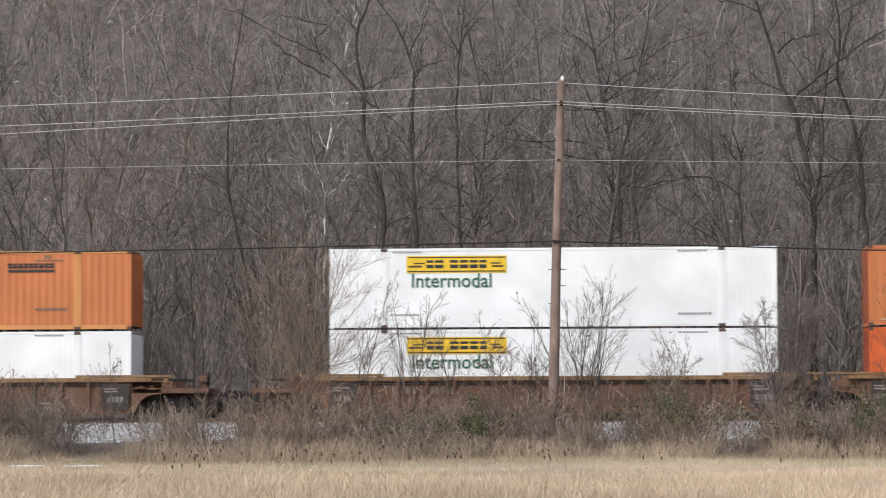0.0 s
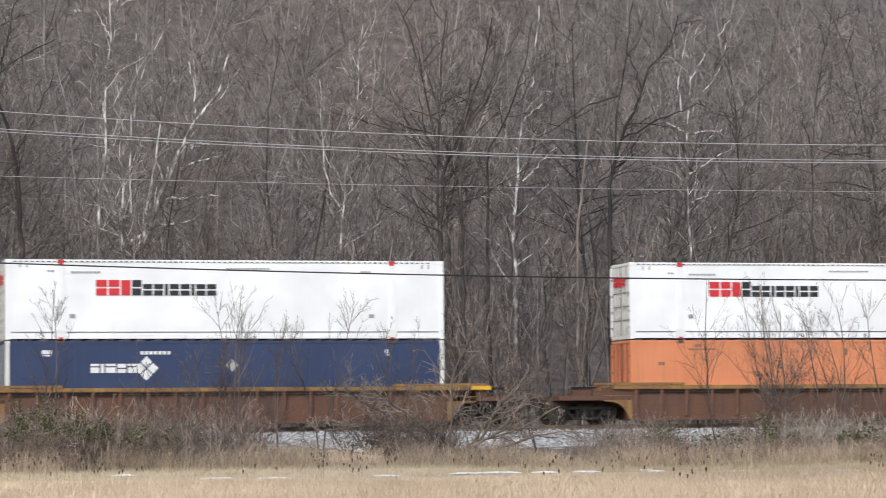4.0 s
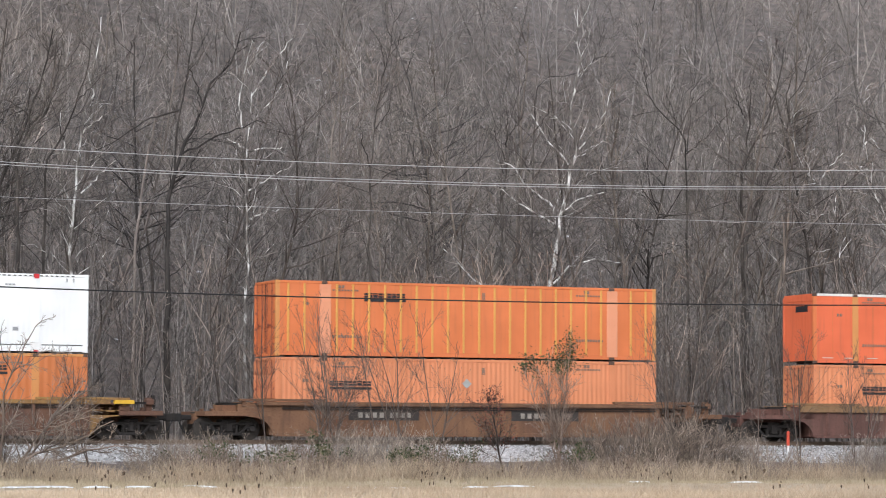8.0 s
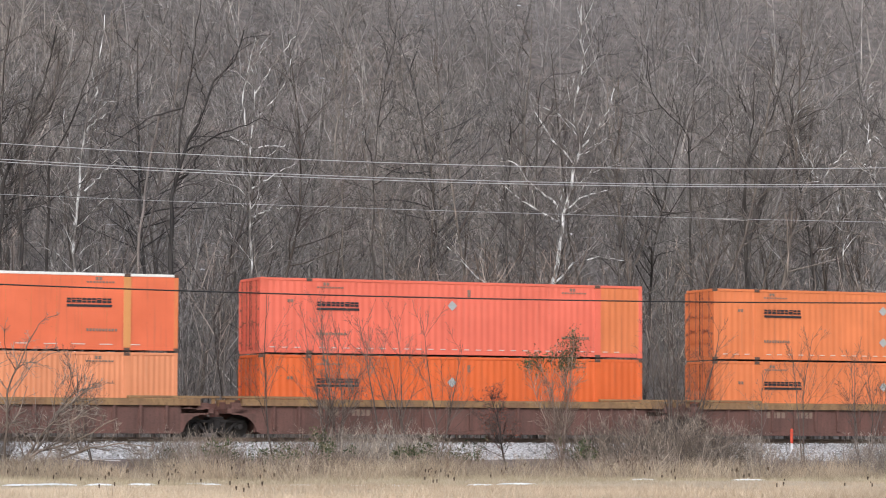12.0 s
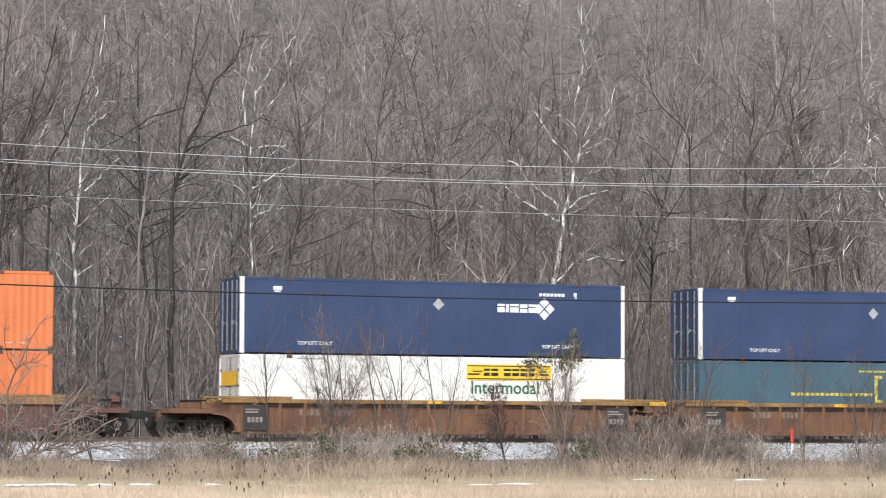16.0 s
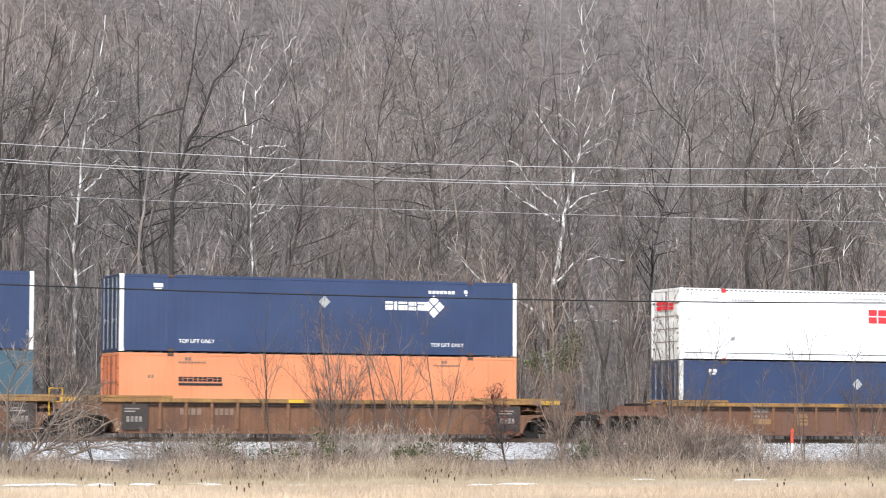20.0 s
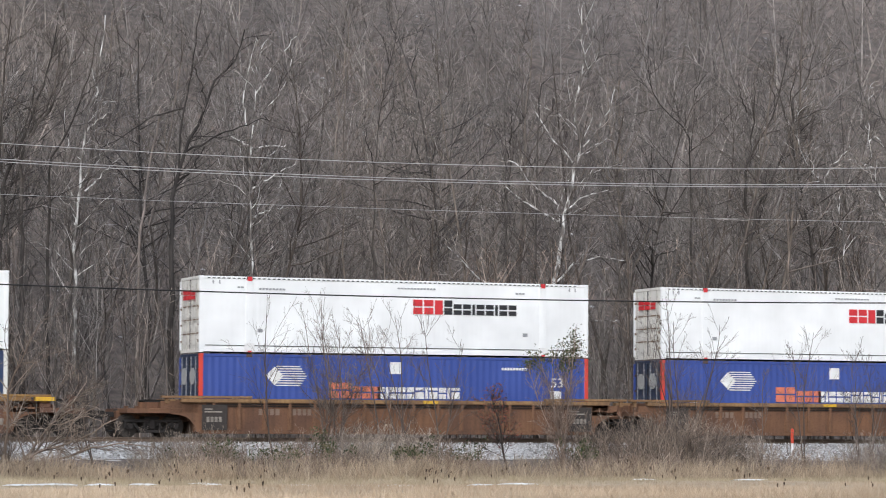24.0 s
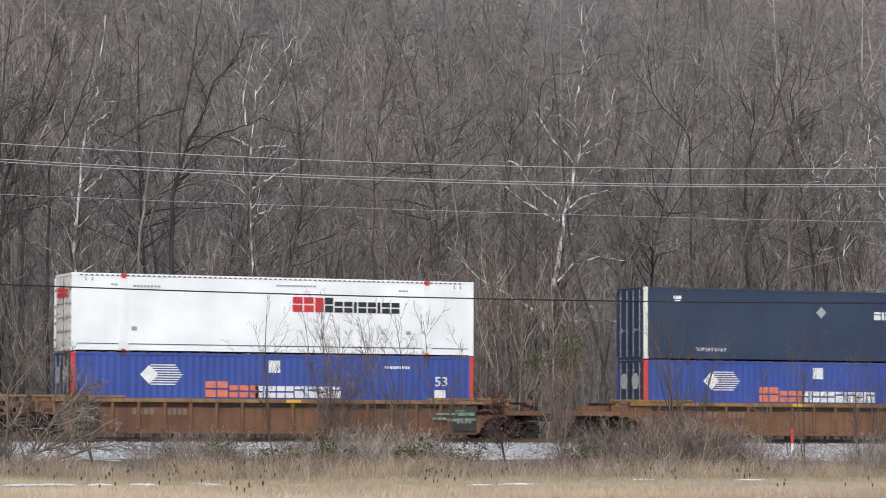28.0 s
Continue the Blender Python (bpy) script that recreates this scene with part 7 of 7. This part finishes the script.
build_pole()
sagging("power_wire", "thin pale power wire strung from the pole", "wire_light", 0.0115, (1.0587e-3, -7.162e-2, 12.582), (0.037, 0.00022), -0.02)
sagging("power_wire", "thin pale power wire strung from the pole", "wire_light", 0.0115, (9.56e-4, -6.574e-2, 11.937), (0.038, 0.00016), -0.16)
sagging("power_wire", "thin pale power wire strung from the pole", "wire_light", 0.0115, (9.57e-4, -6.5615e-2, 11.84), (0.039, -0.00028), -0.16)
sagging("power_wire", "thin pale power wire strung from the pole", "wire_light", 0.007, (2.985e-4, -2.0375e-2, 10.027), (0.0075, 0.0), -0.16)
sagging("telephone_cable", "thick black telephone cable strung from the pole", "wire_dark", 0.024, (5.03e-4, -3.852e-2, 7.227), (0.018, 0.0002), -0.18)


def build_marker():
    ob = tagged(new("marker_post"), "slim red-topped white plastic marker post beside the track", "marker post")
    bm = bmesh.new()
    bmesh.ops.create_cone(bm, cap_ends=True, segments=12, radius1=0.05, radius2=0.05, depth=0.75, matrix=pose(0, 0, 0.37))
    part("post", bm_mesh("post", bm, "insulator"), ob)
    bm = bmesh.new()
    bmesh.ops.create_cone(bm, cap_ends=True, segments=12, radius1=0.062, radius2=0.062, depth=0.52, matrix=pose(0, 0, 1.0))
    bmesh.ops.create_uvsphere(bm, u_segments=12, v_segments=6, radius=0.062, matrix=pose(0, 0, 1.26))
    part("sleeve", bm_mesh("sleeve", bm, "marker_red"), ob, label="faded red sleeve")
    set_at(ob, 55.0, 98.8, 0, 1.0, 0.0)


build_marker()

# ---- the field ----


def blades(rng, x, y, height, width, bend):
    """Grass blades, two faces each, from arrays of feet."""
    n = len(x)
    a = rng.uniform(0, 6.28, n)
    side = np.stack([np.cos(a), np.sin(a), np.zeros(n)], 1) * width[:, None]
    foot = np.stack([x, y, hill(x, y)], 1)
    dirn = np.stack([rng.normal(0, bend, n), rng.normal(0, bend, n), np.ones(n)], 1) * height[:, None]
    mid = foot + dirn * 0.55
    tip = foot + dirn * np.array([1.55, 1.55, 1.0])
    v = np.stack([foot - side, foot + side, (mid + tip) / 2 + side * 0.5, (mid + tip) / 2 - side * 0.5], 1).reshape(-1, 3)
    return v, np.arange(n)[:, None] * 4 + np.array([[0, 1, 2, 3]])


def wedge(rng, n, y0, y1):
    y = np.sqrt(rng.uniform(y0 * y0, y1 * y1, n))
    x = y * np.tan(np.radians(rng.uniform(-13.5, 32.5, n)))
    return x, y


def tuft_field(rng, name, label, mat, count, y0, y1, low, high, k=7, bend=0.4):
    """Grass in tufts between two distances, its height given there and here."""
    x, y = wedge(rng, count, y0, y1)
    tall = np.interp(y, [y0, y1], [low, high]) * rng.uniform(0.7, 1.2, count) * (0.8 + 0.45 * np.sin(x * 0.5 + 1.3 * np.sin(y)) ** 2)
    xx = np.repeat(x, k) + rng.normal(0, 0.13, count * k)
    yy = np.repeat(y, k) + rng.normal(0, 0.13, count * k)
    hh = np.repeat(tall, k) * rng.uniform(0.6, 1.15, count * k)
    ob = new(name, mesh_of(name, *blades(rng, xx, yy, hh, np.full(len(xx), 0.006), bend), mat))
    tagged(ob, label, "grass", kind="stuff")


def build_field():
    rng = np.random.default_rng(51)
    tuft_field(rng, "grass", "tall dry tan winter grass in the field", "grass", 11000, 47, 66, 0.34, 0.26)
    tuft_field(rng, "grass", "dry tan winter grass thinning towards the snow", "grass", 8500, 66, 78, 0.22, 0.05)
    tuft_field(rng, "mown_grass", "short pale mown grass between snow and hedge", "mown", 11000, 78.5, 91, 0.06, 0.2, bend=0.5)
    # grey-brown dead growth at the foot of the hedge
    x, y = wedge(rng, 82000, 87.4, 96.5)
    keep = y > 88.7 + 0.9 * np.sin(x * 0.7 + 2 * np.sin(x * 0.23)) + rng.normal(0, 0.5, len(x))
    x, y = x[keep], y[keep]
    hh = rng.uniform(0.3, 0.95, len(x)) * np.where(y > 93.5, 0.7, 1.0) * (0.75 + 0.5 * np.sin(x * 1.1 + 2 * np.sin(x * 0.31 + y * 0.4)) ** 2)
    for a, b in CLEAR:
        hh = np.where((x > a) & (x < b), hh * 0.45, hh)
    ob = new("dead_grass", mesh_of("dead_grass", *blades(rng, x, y, hh, np.full(len(x), 0.0065), 0.4), "brush_grass"))
    tagged(ob, "tangled grey-brown dead grass along the hedge", "grass", kind="stuff")
    # pale tufts before the hedge
    x, y = wedge(rng, 1700, 89.6, 92.6)
    keep = np.sin(x * 0.9 + 1.7 * np.sin(x * 0.23)) > -0.35
    x, y = x[keep], y[keep]
    k = 16
    hh = np.repeat(rng.uniform(0.4, 1.0, len(x)), k) * rng.uniform(0.5, 1.1, len(x) * k)
    xx, yy = np.repeat(x, k) + rng.normal(0, 0.1, len(x) * k), np.repeat(y, k) + rng.normal(0, 0.1, len(x) * k)
    ob = new("grass_tufts", mesh_of("grass_tufts", *blades(rng, xx, yy, hh, np.full(len(xx), 0.0055), 0.28), "grass"))
    tagged(ob, "tall pale tufts of dry grass before the hedge", "grass", kind="stuff")
    # stalks with dark seed heads
    cx, cy = wedge(rng, 46, 58, 79)
    many = rng.integers(2, 8, 46)
    n = int(many.sum())
    x, y = np.repeat(cx, many) + rng.normal(0, 0.45, n), np.repeat(cy, many) + rng.normal(0, 0.6, n)
    tall = rng.uniform(0.3, 0.66, n) * np.repeat(rng.uniform(0.8, 1.25, 46), many)
    foot = np.stack([x, y, hill(x, y)], 1)
    top = foot + np.stack([rng.normal(0, 0.06, n), rng.normal(0, 0.06, n), tall], 1)
    heads = []
    stalks = [tubes(foot, top, 0.0035, 0.003, 3)]
    for dz, rr in ((0.0, 0.017), (0.035, 0.022)):
        a = top + np.array([0, 0, dz - 0.03])
        heads.append(tubes(a, a + np.array([0, 0, 0.05]), rr, rr * 0.8, 5))
    sel = rng.random(n) < 0.4
    arm0 = foot[sel] + (top[sel] - foot[sel]) * 0.7
    arm1 = arm0 + np.stack([rng.normal(0, 0.14, sel.sum()), rng.normal(0, 0.1, sel.sum()), rng.uniform(0.12, 0.28, sel.sum())], 1)
    stalks.append(tubes(arm0, arm1, 0.003, 0.002, 3))
    heads.append(tubes(arm1, arm1 + np.array([0, 0, 0.04]), 0.015, 0.011, 5))
    tagged(new("weed_stalks", mesh_of("weed_stalks", *joined(stalks), "brush_grass")), "thin dry weed stalks standing in the field", "weeds", kind="stuff")
    bits = heads
    ob = new("seed_heads", mesh_of("seed_heads", *joined(bits), "weed"))
    tagged(ob, "dark dry seed heads on weed stalks in the field", "weeds", kind="stuff")


def snow_patch(seed, x, y, long, wide):
    """A thin remnant of snow with a ragged edge."""
    rng = np.random.default_rng(seed)
    n, m = 40, 4
    a = np.linspace(0, 2 * np.pi, n, endpoint=False)
    edge = 1 + 0.25 * np.sin(a * 3 + rng.uniform(0, 6)) + 0.2 * np.sin(a * 7 + rng.uniform(0, 6)) + rng.normal(0, 0.14, n)
    rows = []
    for k in range(m + 1):
        f = k / m
        rows.append(np.stack([np.cos(a) * edge * long * f, np.sin(a) * edge * wide * f, 0.016 * (1 - f * f) - 0.02 * (k == m) + rng.normal(0, 0.007, n)], 1))
    v = np.concatenate(rows)
    i = np.arange(n)
    f = np.concatenate([np.stack([i, (i + 1) % n, (i + 1) % n + n, i + n], 1) + k * n for k in range(m)])
    ob = new("snow_patch", mesh_of("snow_patch", v, f, "snow", True))
    tagged(ob, "thin patch of old snow in the dry grass", "snow", group="snow patches in the field")
    ob.location = (x, y, float(hill(x, y)) + 0.04)


def build_snow():
    rng = np.random.default_rng(61)
    spots = [(-16.6, 0.8, 0.5), (-15.0, 1.0, 0.6), (12.6, 0.7, 0.2), (14.0, 0.6, 0.2), (17.3, 0.6, 0.5), (19.6, 0.5, 0.5), (20.7, 0.85, 0.5),
             (22.0, 0.5, 0.3), (23.2, 0.5, 0.3), (25.6, 0.4, 0.25), (28.0, 0.75, 0.6), (29.5, 0.9, 0.7), (31.2, 1.0, 0.6), (33.9, 0.5, 0.4), (35.3, 0.7, 0.45), (43.2, 0.7, 0.35)]
    for i, (x, long, wide) in enumerate(spots):
        snow_patch(70 + i, x, 80.2 + rng.normal(0, 0.2), long * (0.6 if x < 19 else 0.75), wide * 0.45)
    for i, (x, long) in enumerate(((26.4, 0.6), (41.6, 0.5), (10.4, 0.5))):
        snow_patch(95 + i, x, 84.6 + rng.normal(0, 0.3), long * 0.7, 0.2)


build_field()
build_snow()


def motions():
    """The train's run, and the roll of its wheels."""
    times = (0.0, 7.0, 14.0, 21.0, 28.0)
    for ob, x, y, z in MOVERS:
        walk(ob, [(t, pose(x - gone(t), y, z)) for t in times])
    turns = [i / FPS for i in range(28 * FPS + 1)]
    for k, dx in ((0, -0.89), (1, 0.89)):
        first = AXLES[0][k]
        walk(first, [(t, pose(dx, 0, 0.42, 0, -math.degrees(gone(t) / 0.42), 0)) for t in turns])
        keys = first.animation_data
        for pair in AXLES[1:]:
            pair[k].rotation_mode = "QUATERNION"
            pair[k].animation_data_create()
            pair[k].animation_data.action = keys.action
            pair[k].animation_data.action_slot = keys.action_slot


motions()
